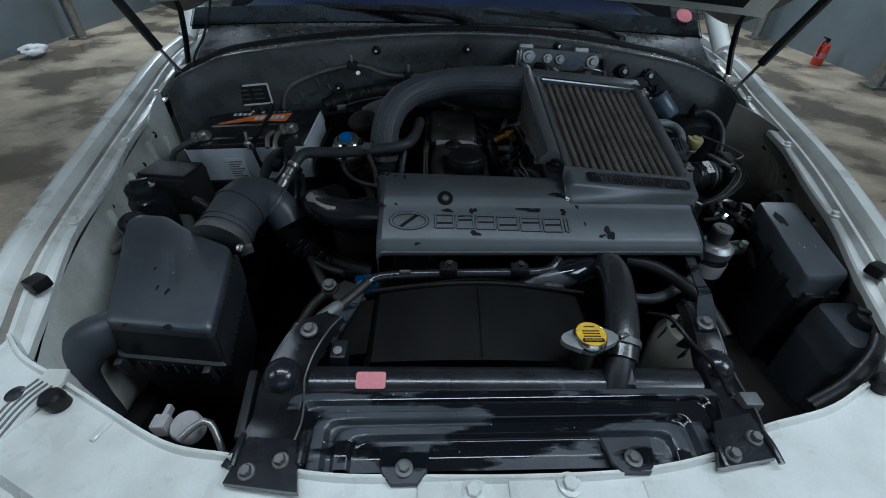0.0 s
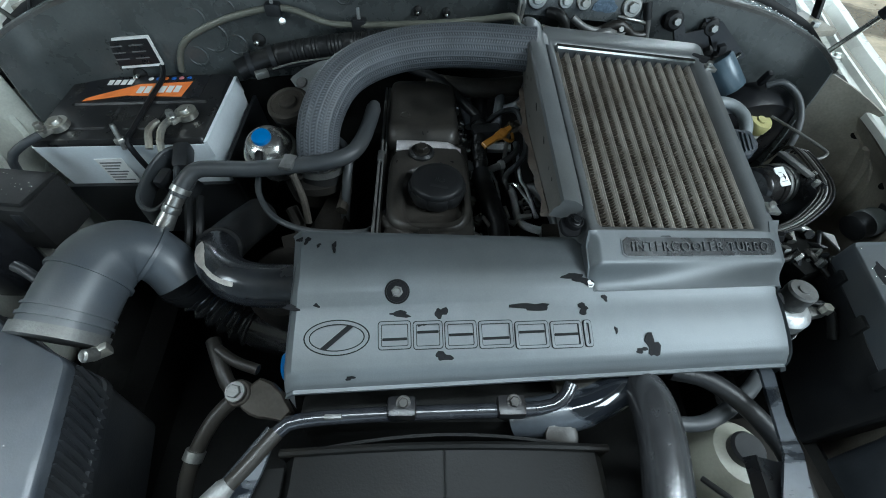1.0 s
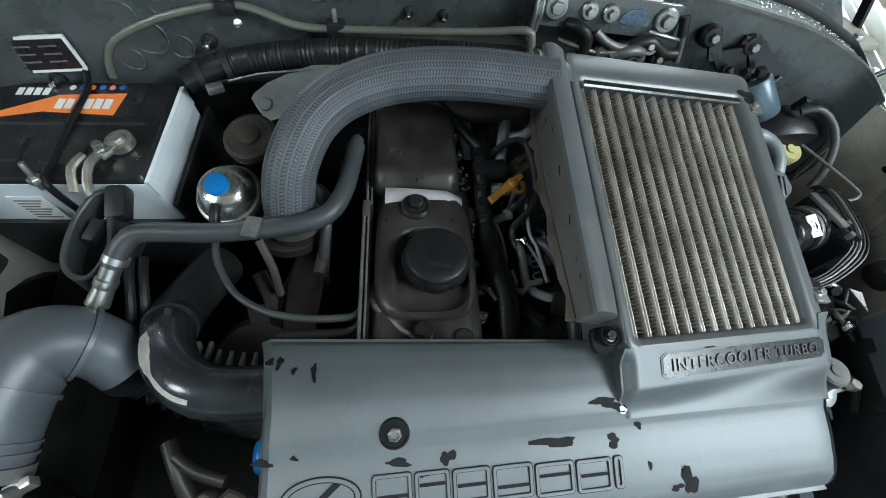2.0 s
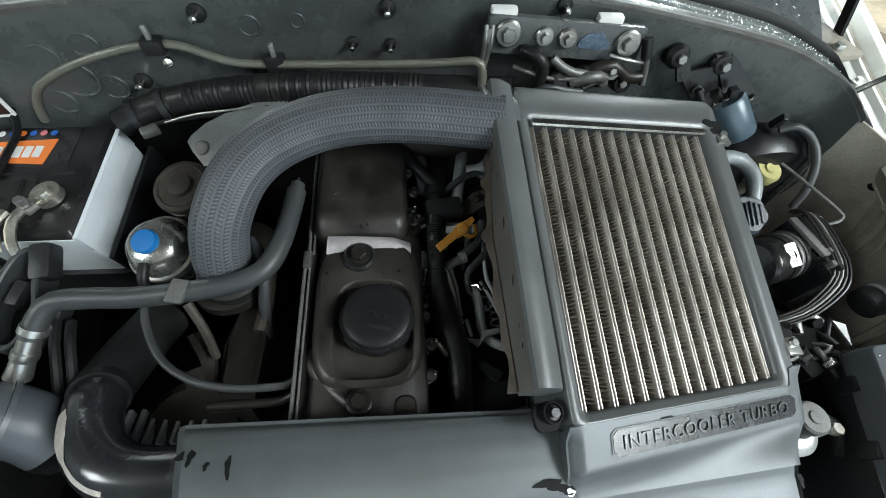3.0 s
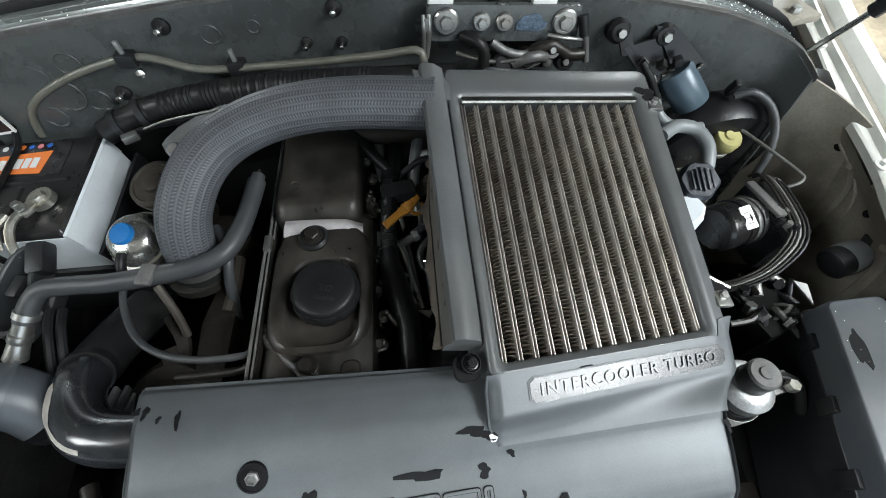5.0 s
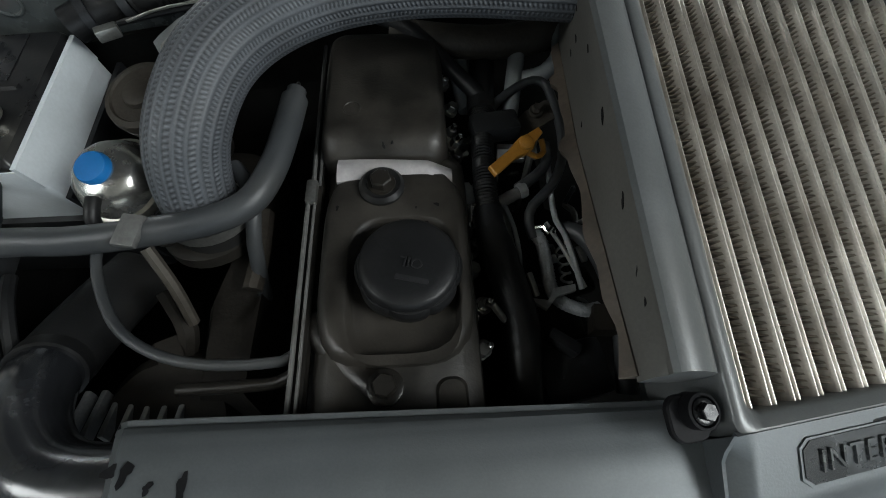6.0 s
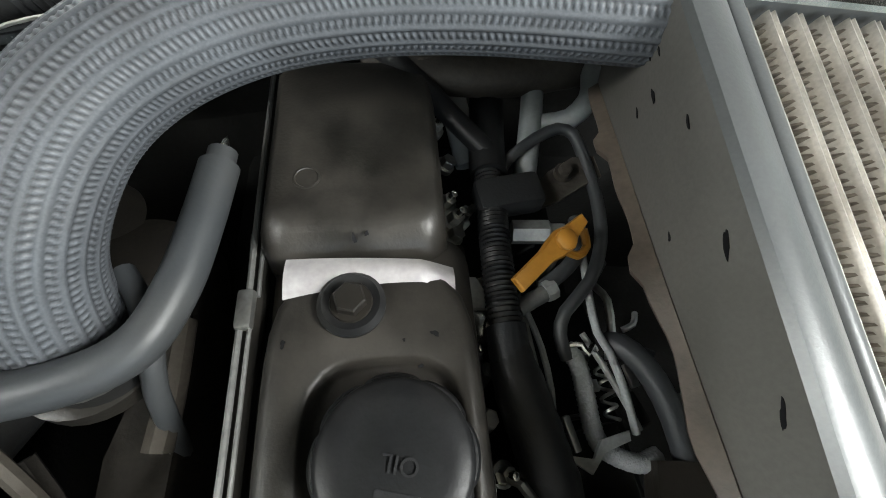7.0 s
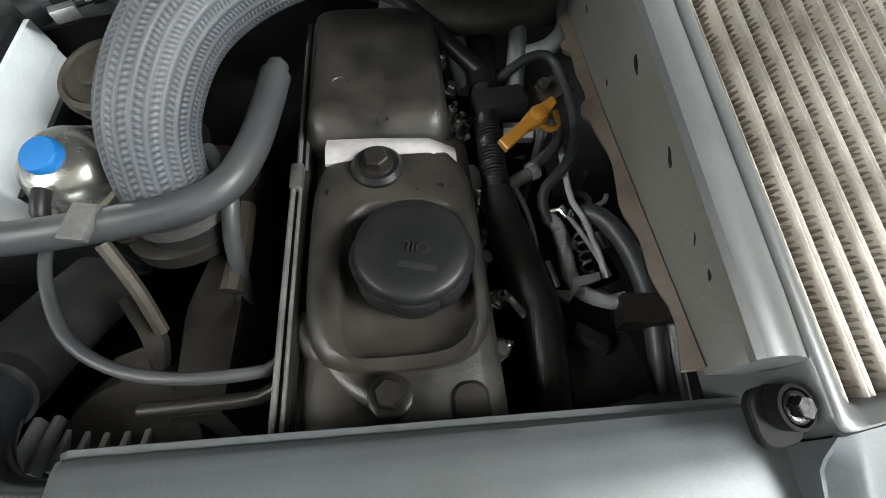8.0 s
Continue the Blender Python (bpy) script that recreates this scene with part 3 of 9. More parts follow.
firewall = part("firewall", sheet_bm(firewall_fn, 80, 50, 0.004), M_FIREWALL, car, "dark grey painted firewall panel")


# black sheet added as painted shade on the lower firewall, and the corners that join it to the wings
part("lower_felt", sheet_bm(lambda u, v: Vector(firewall_fn(0.06 + 0.88 * u, 0.27 + 0.71 * v)) - Vector((0, 0.010 + 0.003 * math.sin(u * 40), 0)), 50, 16, 0.006), M_BLACKHOLE, firewall, "black sheet added as shade on the lower firewall")
for s, (x0, y0, z0), (x1, y1, z1) in ((1, (0.640, 0.893, 1.024), (0.838, 0.728, 0.962)), (-1, (-0.690, 0.853, 1.028), (-0.74, 0.80, 0.965))):
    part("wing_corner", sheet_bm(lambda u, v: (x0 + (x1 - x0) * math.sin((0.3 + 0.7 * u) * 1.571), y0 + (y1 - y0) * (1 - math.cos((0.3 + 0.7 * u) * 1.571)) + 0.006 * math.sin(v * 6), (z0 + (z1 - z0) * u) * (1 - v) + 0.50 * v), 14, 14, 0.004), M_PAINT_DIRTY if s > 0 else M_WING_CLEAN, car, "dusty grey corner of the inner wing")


def lip_loft(shape):
    return loft_bm([[p + Vector((0, y, z)) for y, z in shape] for p in lip_line], closed=False)


part("cowl_flange", lip_loft([(-0.006, -0.012), (-0.004, 0.0), (0.004, 0.003), (0.018, 0.003), (0.020, -0.004), (0.026, -0.004), (0.028, 0.004), (0.046, 0.004), (0.05, -0.012)]), M_FLANGE, car, "wet grey double-folded cowl flange, its sheen lightened into the colour")
part("flange_edge", lip_loft([(-0.0075, -0.008), (-0.0085, 0.002), (-0.004, 0.0045), (0.002, 0.0045), (0.004, 0.0032)]), M_DULLCAST, car, "thin grey edge line of the flange")
part("cowl_seal", loft_bm([[p + Vector((0, 0.056 + 0.009 * math.cos(a), 0.004 + 0.012 * math.sin(a))) for a in [k * 0.628 for k in range(10)]] for p in lip_line]), M_SEAL, car, "black rubber bonnet seal")


def cowl_fn(u, v):
    p = lip_at(0.05 + 0.90 * u)
    top = 1.134 - 0.012 * (p.x / 0.72) ** 2
    return (p.x * 1.04, p.y + 0.065 + (1.150 - 0.055 * (p.x / 0.72) ** 2 - p.y - 0.065) * v, (p.z - 0.010) * (1 - v) + top * v + 0.006 * math.sin(v * 3.1))


part("cowl_panel", sheet_bm(cowl_fn, 50, 8, 0.003), M_COWL, car, "black grained cowl panel beaded with water")
rnd = random.Random(5)
drops = bmesh.new()
for _ in range(420):
    u, v = rnd.uniform(0.05, 0.97), rnd.uniform(0.08, 0.95)
    if noise.noise(Vector((u * 5, v * 2, 0))) < -0.15:
        continue
    p = Vector(cowl_fn(u, v))
    r = rnd.uniform(0.0010, 0.0026)
    lathe(drops, [(r, 0), (r * 0.8, r * 0.45), (0, r * 0.7)], p, (0, 0, 1), 6)
tagged(part("water_drops", drops, M_BRIGHT, car, "small water drops"), kind="stuff")


lip_drops = bmesh.new()
for _ in range(260):
    u = rnd.uniform(0.02, 0.98) if rnd.random() < 0.35 else rnd.uniform(0.62, 0.95)
    q = lip_at(u) + V(0, rnd.uniform(0.004, 0.044), 0.0045)
    r = rnd.uniform(0.0007, 0.0019)
    lathe(lip_drops, [(r, 0), (r * 0.8, r * 0.5), (0, r * 0.75)], q, (0, 0, 1), 6)
for _ in range(110):
    x, z = rnd.uniform(0.40, 0.68), rnd.uniform(0.99, 1.07)
    r = rnd.uniform(0.0006, 0.0014)
    u = min((abs(lip_at(k / 120).x - x), k / 120) for k in range(121))[1]
    y = firewall_fn(u, max(0.0, (lip_at(u).z - 0.004 - z) / 0.62))[1]
    lathe(lip_drops, [(r, 0), (r * 0.8, r * 0.5), (0, r * 0.75)], (x, y - 0.0003, z), (0, -1, 0.1), 6)
tagged(part("lip_drops", lip_drops, M_BRIGHT, car, "fine water drops on the flange"), kind="stuff")


def screen_fn(u, v):
    x = -0.72 + 1.44 * u
    return (x, 1.158 - 0.055 * (x / 0.72) ** 2 + 0.55 * v, 1.137 - 0.012 * (x / 0.72) ** 2 + 0.42 * v)


screen = part("windscreen", sheet_bm(screen_fn, 30, 4, 0.005), M_GLASS, car, "dark reflecting windscreen glass")
screen.visible_shadow = False
part("screen_band", sheet_bm(lambda u, v: Vector(screen_fn(u, v * 0.10)) + Vector((0, 0.004, -0.010)), 30, 2, 0.002), M_GLOSS, car, "black ceramic band of the windscreen")
part("dashboard", sheet_bm(lambda u, v: (-0.7 + 1.4 * u, 1.21 + 0.6 * v, 1.085 + 0.05 * v), 20, 4, 0.01), M_DARKBLUE, car)
part("tax_disc", plate_bm(rounded(-0.022, -0.022, 0.022, 0.022, 0.02), frame_on((0.672, 1.150, 1.170), (1, 0, 0), (0, -0.62, 0.78)), 0.002), M_REDLABEL, car, "small red disc on the windscreen")


def wiper(points, blade):
    w = part("wiper", tube_bm(points, 0.011, 8), M_BLACKMETAL, car, "black wiper arm and blade")
    part("wiper_blade", tube_bm(blade, 0.006, 6), M_RUBBER, w)
    part("pivot_cap", lathe_bm([(0.019, -0.02), (0.02, 0.008), (0.013, 0.016), (0, 0.018)], points[0], (0, -0.2, 1)), M_PLASTIC, w)


wiper([(0.045, 1.062, 1.150), (0.00, 1.12, 1.162), (-0.10, 1.155, 1.165), (-0.28, 1.195, 1.162), (-0.42, 1.215, 1.158)], [(0.02, 1.185, 1.158), (-0.25, 1.205, 1.155), (-0.50, 1.19, 1.125)])
wiper([(0.47, 1.075, 1.118), (0.44, 1.12, 1.135), (0.36, 1.17, 1.150), (0.24, 1.20, 1.160)], [(0.47, 1.14, 1.126), (0.30, 1.18, 1.146), (0.10, 1.20, 1.160)])

# Front tie panel: white pressing that carries the lamps and the radiator brackets.
BACK = [(-0.60, 0.165), (-0.557, 0.130), (-0.49, 0.098), (-0.427, 0.067), (-0.326, 0.020), (-0.251, 0.008), (-0.16, -0.010), (-0.04, -0.012), (0.16, -0.008), (0.28, 0.012), (0.342, 0.040), (0.434, 0.062), (0.50, 0.092), (0.590, 0.137), (0.69, 0.25)]
back_line = smooth_line([(x, y, 0.93) for x, y in BACK], 0.015)


def tie_fn(u, v):
    k = u * (len(back_line) - 1)
    i = min(int(k), len(back_line) - 2)
    p = back_line[i].lerp(back_line[i + 1], k - i)
    side = abs(p.x - 0.03) / 0.6
    width = 0.10 + 0.03 * side
    z = 0.93 + 0.012 * side
    if v < 0.06:
        return (p.x, p.y, z - 0.05 * (1 - v / 0.06))
    if v < 0.14:
        return (p.x, p.y - 0.006 * (v - 0.06) / 0.08, z + 0.003 * math.sin((v - 0.06) / 0.08 * 3.14))
    w = (v - 0.14) / 0.86
    return (p.x * (1 + 0.02 * w), p.y - 0.006 - width * w, z - (0.004 if w < 0.75 else 0.004 + (w - 0.75) * 0.22))


tie = part("front_panel", sheet_bm(tie_fn, 90, 28, 0.002), M_PAINT, car, "white painted front cross panel")
for x, y, r in ((0.003, -0.026, 0.008), (0.104, -0.020, 0.008)):
    bolt(tie, (x, y, 0.929), (0, 0, 1), r, 0.006, M_PAINT)
for x, y in ((-0.16, -0.025), (0.23, -0.004)):
    part("pressed_dimple", lathe_bm([(0.008, 0), (0.007, 0.0016), (0.004, 0.001), (0, 0.0012)], (x, y, 0.9268), (0, 0, 1), 16), M_PAINT, tie)
for x, y in ((-0.405, 0.035), (-0.498, 0.045)):
    part("pressed_rib", box_bm((x, y, 0.934), (0.008, 0.026, 0.008), turn(0, 0, -20), 0.003), M_PAINT, tie)
for x, y in ((-0.470, 0.066), (0.522, 0.092)):
    stop = part("rubber_stop", lathe_bm([(0.0110, -0.012), (0.0118, 0.006), (0.0126, 0.010), (0.0122, 0.019), (0.0095, 0.022), (0, 0.0225)], (x, y, 0.936), (-0.1, -0.1, 1), 24), M_RUBBER, tie, "black rubber bonnet stop")
for x, y in ((-0.527, 0.077), ):
    part("push_clip", lathe_bm([(0.009, -0.004), (0.0105, 0.005), (0.005, 0.008), (0, 0.008)], (x, y, 0.936), (0, 0, 1), 16), M_PLASTIC, tie)

# Corner lamps: a pale housing with wavy ribs at each outer corner.
for s, x0, y0 in ((-1, -0.512, 0.055), (1, 0.585, 0.085)):
    lamp = part("headlamp", box_bm((x0 - s * -0.02, y0 - 0.055, 0.885), (0.12, 0.12, 0.060), turn(0, 0, s * 26), 0.014), M_WHITEPLASTIC, car, "pale plastic headlamp housing")
    part("rib_field", plate_bm([(-0.020, -0.062), (0.018, -0.062), (0.022, 0.045), (0.010, 0.060), (-0.016, 0.052)], frame_on((x0, y0, 0.936), (1, s * 0.42, 0), (s * 0.15, -0.1, 1)), 0.004, 0.001), M_PAINT, lamp)
    for k in range(4):
        m = frame_on((x0, y0, 0.9405), (1, s * 0.42, 0), (s * 0.15, -0.1, 1))
        part("housing_rib", tube_bm([m @ V(-0.014 + 0.009 * k + 0.004 * math.sin(q * 1.3), -0.058 + 0.019 * q, 0) for q in range(6)], 0.0016, 6, 0.006), M_LABELGREY, lamp)
    part("lamp_block", box_bm((x0 + s * -0.038, y0 - 0.068, 0.905), (0.040, 0.050, 0.034), turn(0, 0, s * 24), 0.007), M_PAINT, lamp)
    # black block that stands in for the shade beside the lamp block
    part("shadow_gap", box_bm((x0 + s * -0.062, y0 - 0.075, 0.917), (0.009, 0.046, 0.010), turn(0, 0, s * 24), 0.002), M_PLASTIC, lamp)
    part("rail_stop", box_bm((-0.620 if s < 0 else 0.685, 0.251 if s < 0 else 0.30, 0.952), (0.026, 0.026, 0.020), turn(0, 0, s * 20), 0.005), M_RUBBER, lamp, "black rubber bump stop on the rail")
for x, w in ((-0.02, 0.070), (0.065, 0.050), (0.20, 0.036)):
    part("pressed_pad", box_bm((x, -0.045, 0.9275), (w, 0.060, 0.006), None, 0.003), M_PAINT, tie)
# bumper skin below, closing the nose of the car
part("bumper", sheet_bm(lambda u, v: (-0.62 + 1.30 * u, -0.10 - 0.10 * math.sin(v * 1.5) + 0.25 * (2 * u - 1) ** 2, 0.915 - 0.45 * v), 30, 10, 0.004), M_PAINT, car)


# Gas struts and hinges
def strut(base, joint, top):
    d = part("bonnet_strut", tube_bm([base, joint], 0.0045, 10), M_BRIGHT, car, "gas strut with a bright rod and black tube")
    part("strut_tube", tube_bm([joint, top], 0.0105, 14), M_GLOSS, d)
    part("strut_end", lathe_bm([(0.010, -0.012), (0.011, 0.0), (0.008, 0.012)], base, Vector(joint) - Vector(base), 12), M_PLASTIC, d)
    part("strut_bracket", box_bm(Vector(base) + V(0, 0.006, -0.022), (0.03, 0.02, 0.05), None, 0.004), M_BLACKMETAL, d)


strut((0.727, 0.900, 1.025), (0.748, 0.862, 1.120), (0.795, 0.770, 1.345))
strut((-0.672, 0.920, 1.033), (-0.695, 0.880, 1.120), (-0.745, 0.785, 1.345))
for s, x in ((-1, -0.70), (1, 0.775)):
    h = part("bonnet_hinge", loft_bm([[V(x + s * 0.03 + dx, y + dy, z) for dx, dy in ((-0.003, -0.010), (0.003, -0.010), (0.003, 0.010), (-0.003, 0.010))] for y, z in ((1.04, 1.02), (1.08, 1.10), (1.10, 1.17), (1.08, 1.22))]), M_BLACKMETAL, car, "dark bonnet hinge arm")
    part("hinge_foot", box_bm((x, 1.03, 1.035), (0.07, 0.09, 0.012), turn(0, 0, s * 12)), M_PAINT_DIRTY, h)
    part("hinge_bolt", hexhead(bmesh.new(), (x, 1.005, 1.042), (0, 0, 1), 0.009, 0.008), M_STEEL, h)
part("washer_hose", tube_bm([(-0.585, 0.985, 1.26), (-0.589, 0.980, 1.205), (-0.617, 0.960, 1.136), (-0.648, 0.940, 1.087), (-0.669, 0.900, 1.015), (-0.690, 0.86, 0.96)], 0.0032, 8), M_RUBBER, car, "thin black washer hose")


def hood_fn(u, v):
    x = 2 * u - 1
    return (0.03 + (0.80 - 0.05 * v) * x, 1.06 - 0.76 * v, 1.24 + 0.80 * v + 0.05 * math.sin(v * 3.1) - 0.04 * x * x)


hood = part("hood", sheet_bm(hood_fn, 16, 12, 0.02), M_PAINT, car, "white bonnet propped open")
# Unseen black pad, added to block reflections and darken the rear of the bay.
part("insulation_pad", sheet_bm(lambda u, v: Vector(hood_fn(0.06 + 0.88 * u, 0.05 + 0.88 * v)) - Vector((0, 0.020, 0.03)), 14, 12, 0.015), M_SEAL, hood, "unseen black pad added to darken the bay")
for sx in (-1, 1):
    def corner_fn(u, v):
        low = smooth_line([(0.50, 1.085, 1.235), (0.66, 1.105, 1.205), (0.785, 1.115, 1.160), (0.83, 1.07, 1.185), (0.88, 0.98, 1.26)], 0.01)
        q = low[min(int(u * (len(low) - 1)), len(low) - 1)]
        return (0.03 + sx * (q.x - 0.03 + 0.01 * v), q.y - 0.11 * v, q.z + 0.17 * v + 0.01 * math.sin(v * 6))
    hc = part("hood_frame", sheet_bm(corner_fn, 24, 8, 0.004), M_PAINT_DIRTY, hood, "grey painted inner frame of the bonnet")
    part("frame_hole", torus_bm((0.03 + sx * 0.655, 1.088, 1.222), (0, -1, 0.6), 0.015, 0.003), M_SEAL, hc)
part("cabin_back", sheet_bm(lambda u, v: (-0.75 + 1.5 * u, 1.95, 0.7 + 1.0 * v), 4, 4, 0.02), M_DARKBLUE, car)
# the closed body behind the bonnet
def roof_fn(u, v):
    x = 2 * u - 1
    return (0.037 + 0.74 * x, 1.70 + 2.45 * v, 1.56 + 0.05 * math.sin(min(1, v * 2) * 1.57) - 0.035 * x ** 4 - 0.02 * max(0, v - 0.9) * 10)


part("roof", sheet_bm(roof_fn, 20, 16, 0.02), M_PAINT, car, "white painted roof")
for sx in (-1, 1):
    side = part("body_side", sheet_bm(lambda u, v: (0.037 + sx * (0.945 - 0.030 * (1 - v) ** 2 - 0.05 * max(0, v - 0.55) + 0.012 * math.sin(v * 9)), 1.71 + 2.45 * u, 1.035 - 0.62 * v), 12, 14, 0.02), M_PAINT, car, "white painted body side")
    part("side_window", sheet_bm(lambda u, v: (0.037 + sx * (0.915 - 0.165 * v), 1.74 + 0.30 * v * (1 - u) + 2.38 * u - 0.06 * u * v, 1.04 + 0.50 * v), 10, 6, 0.006), M_DARKBLUE, side, "dark side window glass")
    part("screen_post", tube_bm([(0.037 + sx * 0.88, 1.30, 1.05), (0.037 + sx * 0.80, 1.50, 1.30), (0.037 + sx * 0.735, 1.72, 1.545)], 0.028, 10), M_PAINT, side)
part("tailgate", sheet_bm(lambda u, v: (0.037 + (0.90 - 0.13 * (1 - v)) * (2 * u - 1), 4.15 + 0.06 * math.sin(v * 3), 1.56 - 1.12 * v), 12, 12, 0.02), M_PAINT, car, "white painted tailgate")
part("sill_floor", sheet_bm(lambda u, v: (0.037 + 0.86 * (2 * u - 1), 0.95 + 3.2 * v, 0.42), 6, 8, 0.02), M_BLACKHOLE, car)
for x in (-0.80, 0.874):
    for y in (0.50, 3.25):
        wh = part("wheel", lathe_bm([(0.0, -0.11), (0.30, -0.11), (0.36, -0.09), (0.37, 0), (0.36, 0.09), (0.30, 0.11), (0, 0.11)], (x, y, 0.37), (1, 0, 0), 36), M_RUBBER, car)
        part("rim", lathe_bm([(0.0, -0.113), (0.20, -0.113), (0.22, -0.105)], (x, y, 0.37), (1 if x > 0 else -1, 0, 0), 24), M_CAST, wh)
# under-tray and sides that close the bay from below, black as painted depth shade
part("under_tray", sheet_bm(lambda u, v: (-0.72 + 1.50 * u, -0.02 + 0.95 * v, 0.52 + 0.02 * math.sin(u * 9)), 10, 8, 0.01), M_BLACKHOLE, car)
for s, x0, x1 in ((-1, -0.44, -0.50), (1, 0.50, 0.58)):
    part("chassis_leg", sheet_bm(lambda u, v: (x0 + (x1 - x0) * u + s * 0.10 * v, 0.02 + 0.92 * u, 0.70 - 0.06 * math.sin(u * 3.1) + (0.05 if v > 0.5 else 0)), 12, 6, 0.12), M_BLACKHOLE, car, "chassis leg coloured black as deep shade")

# data plate, pressed rings, studs and pipes on the firewall
def fw_y(x, z):
    """The front face of the firewall at x, z."""
    u = min((abs(lip_at(k / 200).x - x), k / 200) for k in range(201))[1]
    v = max(0.0, (lip_at(u).z - 0.004 - z) / 0.62)
    return firewall_fn(u, v)[1] - 0.004


pm = frame_on((-0.511, fw_y(-0.511, 1.006) - 0.001, 1.006), (1, 0, 0.10), (0, -1, 0.06))
plate = part("data_plate", plate_bm(rounded(-0.046, -0.026, 0.046, 0.026, 0.003), pm, 0.003), M_LABELWHITE, firewall, "riveted black data plate with a white border")
part("data_panel", plate_bm(rounded(-0.042, -0.0215, 0.042, 0.0215, 0.002), pm @ Matrix.Translation((0, 0, 0.003)), 0.0006), M_LABELBLACK, plate)
for k in range(3):
    for j in range(2):
        part("print_bar", plate_bm(rounded(-0.014, -0.0011, 0.011, 0.0011, 0.0006, 2), pm @ Matrix.Translation((-0.018 + 0.036 * j, 0.012 - 0.011 * k, 0.0036)), 0.0003), M_LABELGREY, plate)


def pressed_ring(x, z, r):
    part("pressed_ring", torus_bm((x, fw_y(x, z) + 0.0008, z), (0, -1, 0.05), r, 0.0021), M_FIREWALL, firewall)


for x, z, r in ((-0.368, 1.028, 0.025), (-0.388, 1.058, 0.0175), (-0.333, 1.073, 0.0165), (-0.331, 1.013, 0.017), (-0.404, 0.995, 0.0165), (-0.134, 1.093, 0.013), (-0.074, 1.099, 0.009), (0.235, 1.085, 0.010)):
    pressed_ring(x, z, r)


def stud(x, y, z, size=1.0):
    y = fw_y(x, z)
    s = part("stud_boss", lathe_bm([(0.012 * size, -0.008), (0.011 * size, 0.004), (0.006 * size, 0.006)], (x, y, z), (0, -1, 0.1), 16), M_RUBBER, firewall)
    part("stud", lathe_bm([(0.0042 * size, 0), (0.0045 * size, 0.016), (0, 0.018)], (x, y - 0.004, z), (0, -1, 0.1), 10), M_BRIGHT, s)


for x, z in ((-0.189, 1.111), (0.041, 1.117), (-0.291, 1.022), (-0.515, 0.966)):
    stud(x, 0, z)
for x, z in ((-0.007, 1.072), (0.043, 1.070)):
    stud(x, 0, z, 0.7)
pipe = thing("firewall_pipe", (-0.15, 0.92, 1.0), "thin grey-green metal pipe clipped along the firewall", "pipe")
part("line", tube_bm([(-0.440, 0.908, 0.970), (-0.434, 0.910, 0.994), (-0.412, 0.914, 1.025), (-0.345, 0.920, 1.056), (-0.268, 0.926, 1.075), (-0.222, 0.926, 1.076), (-0.165, 0.920, 1.059), (-0.112, 0.920, 1.056), (0.02, 0.903, 1.070), (0.10, 0.884, 1.086), (0.148, 0.873, 1.097), (0.157, 0.869, 1.088), (0.159, 0.866, 1.070)], 0.0055, 10), material("olive_grey_pipe_coating", (0.14, 0.14, 0.115), 0.4, 0.2, 0.15, 30, 0.1, 0.05, 300), pipe)
for x, z in ((-0.250, 1.077), (-0.108, 1.056)):
    c = part("pipe_clip", box_bm((x, 0.924, z), (0.026, 0.020, 0.020), None, 0.005), M_PLASTIC, pipe)
    part("clip_bolt", lathe_bm([(0.006, 0), (0.006, 0.008), (0, 0.009)], (x + 0.014, 0.914, z - 0.014), (0.2, -1, 0.2), 8), M_BRIGHT, c)
    part("clip_tab", box_bm((x, 0.922, z + 0.018), (0.006, 0.006, 0.02), None, 0.002), M_CAST, c)

hh = thing("heater_hose", (-0.1, 0.885, 0.95), "thick black corrugated heater hose before the firewall", "hose")
part("hose", tube_bm([(-0.325, 0.882, 0.988), (-0.285, 0.902, 0.998), (-0.225, 0.908, 1.012), (-0.12, 0.905, 1.030), (0.0, 0.892, 1.043), (0.20, 0.872, 1.055)], 0.021, 20, 0.003, lambda s, a: 0.0182 + 0.0020 * (0.5 + 0.5 * math.cos(s * 900)) * (1 if 0.07 < s < 0.42 else 0)), M_RUBBER, hh)
for x, y, z in ((-0.305, 0.893, 0.993), (-0.268, 0.904, 1.002)):
    ring_clamp(hh, (x, y, z), (1, 0.4, 0.1), 0.0205, 0.009, M_PLASTIC)
strip = thing("wiring_channel", (-0.2, 0.90, 0.95), "thin bright-edged black channel under the heater hose", "channel")
part("channel", tube_bm([(-0.300, 0.876, 0.985), (-0.25, 0.880, 0.997), (-0.12, 0.880, 1.020)], 0.0032, 8), M_BLACKMETAL, strip)
part("edge_strip", tube_bm([(-0.262, 0.876, 0.996), (-0.22, 0.878, 1.008), (-0.14, 0.877, 1.022)], 0.0016, 6), M_STEEL, strip)
part("clip", box_bm((-0.278, 0.862, 0.994), (0.022, 0.012, 0.012), turn(0, 0, 30), 0.002), M_STEEL, strip)

# bracket with four bolts on the firewall
br = thing("bolted_bracket", (0.28, 0.93, 1.05), "grey steel bracket with four bolts on the firewall", "bracket")
bm_ = frame_on((0.274, 0.922, 1.103), (1, 0, -0.055), (0, -1, 0.18))
base = part("plate", plate_bm(rounded(-0.110, -0.024, 0.102, 0.022, 0.006), bm_, 0.012, 0.002), M_FIREWALL, br)
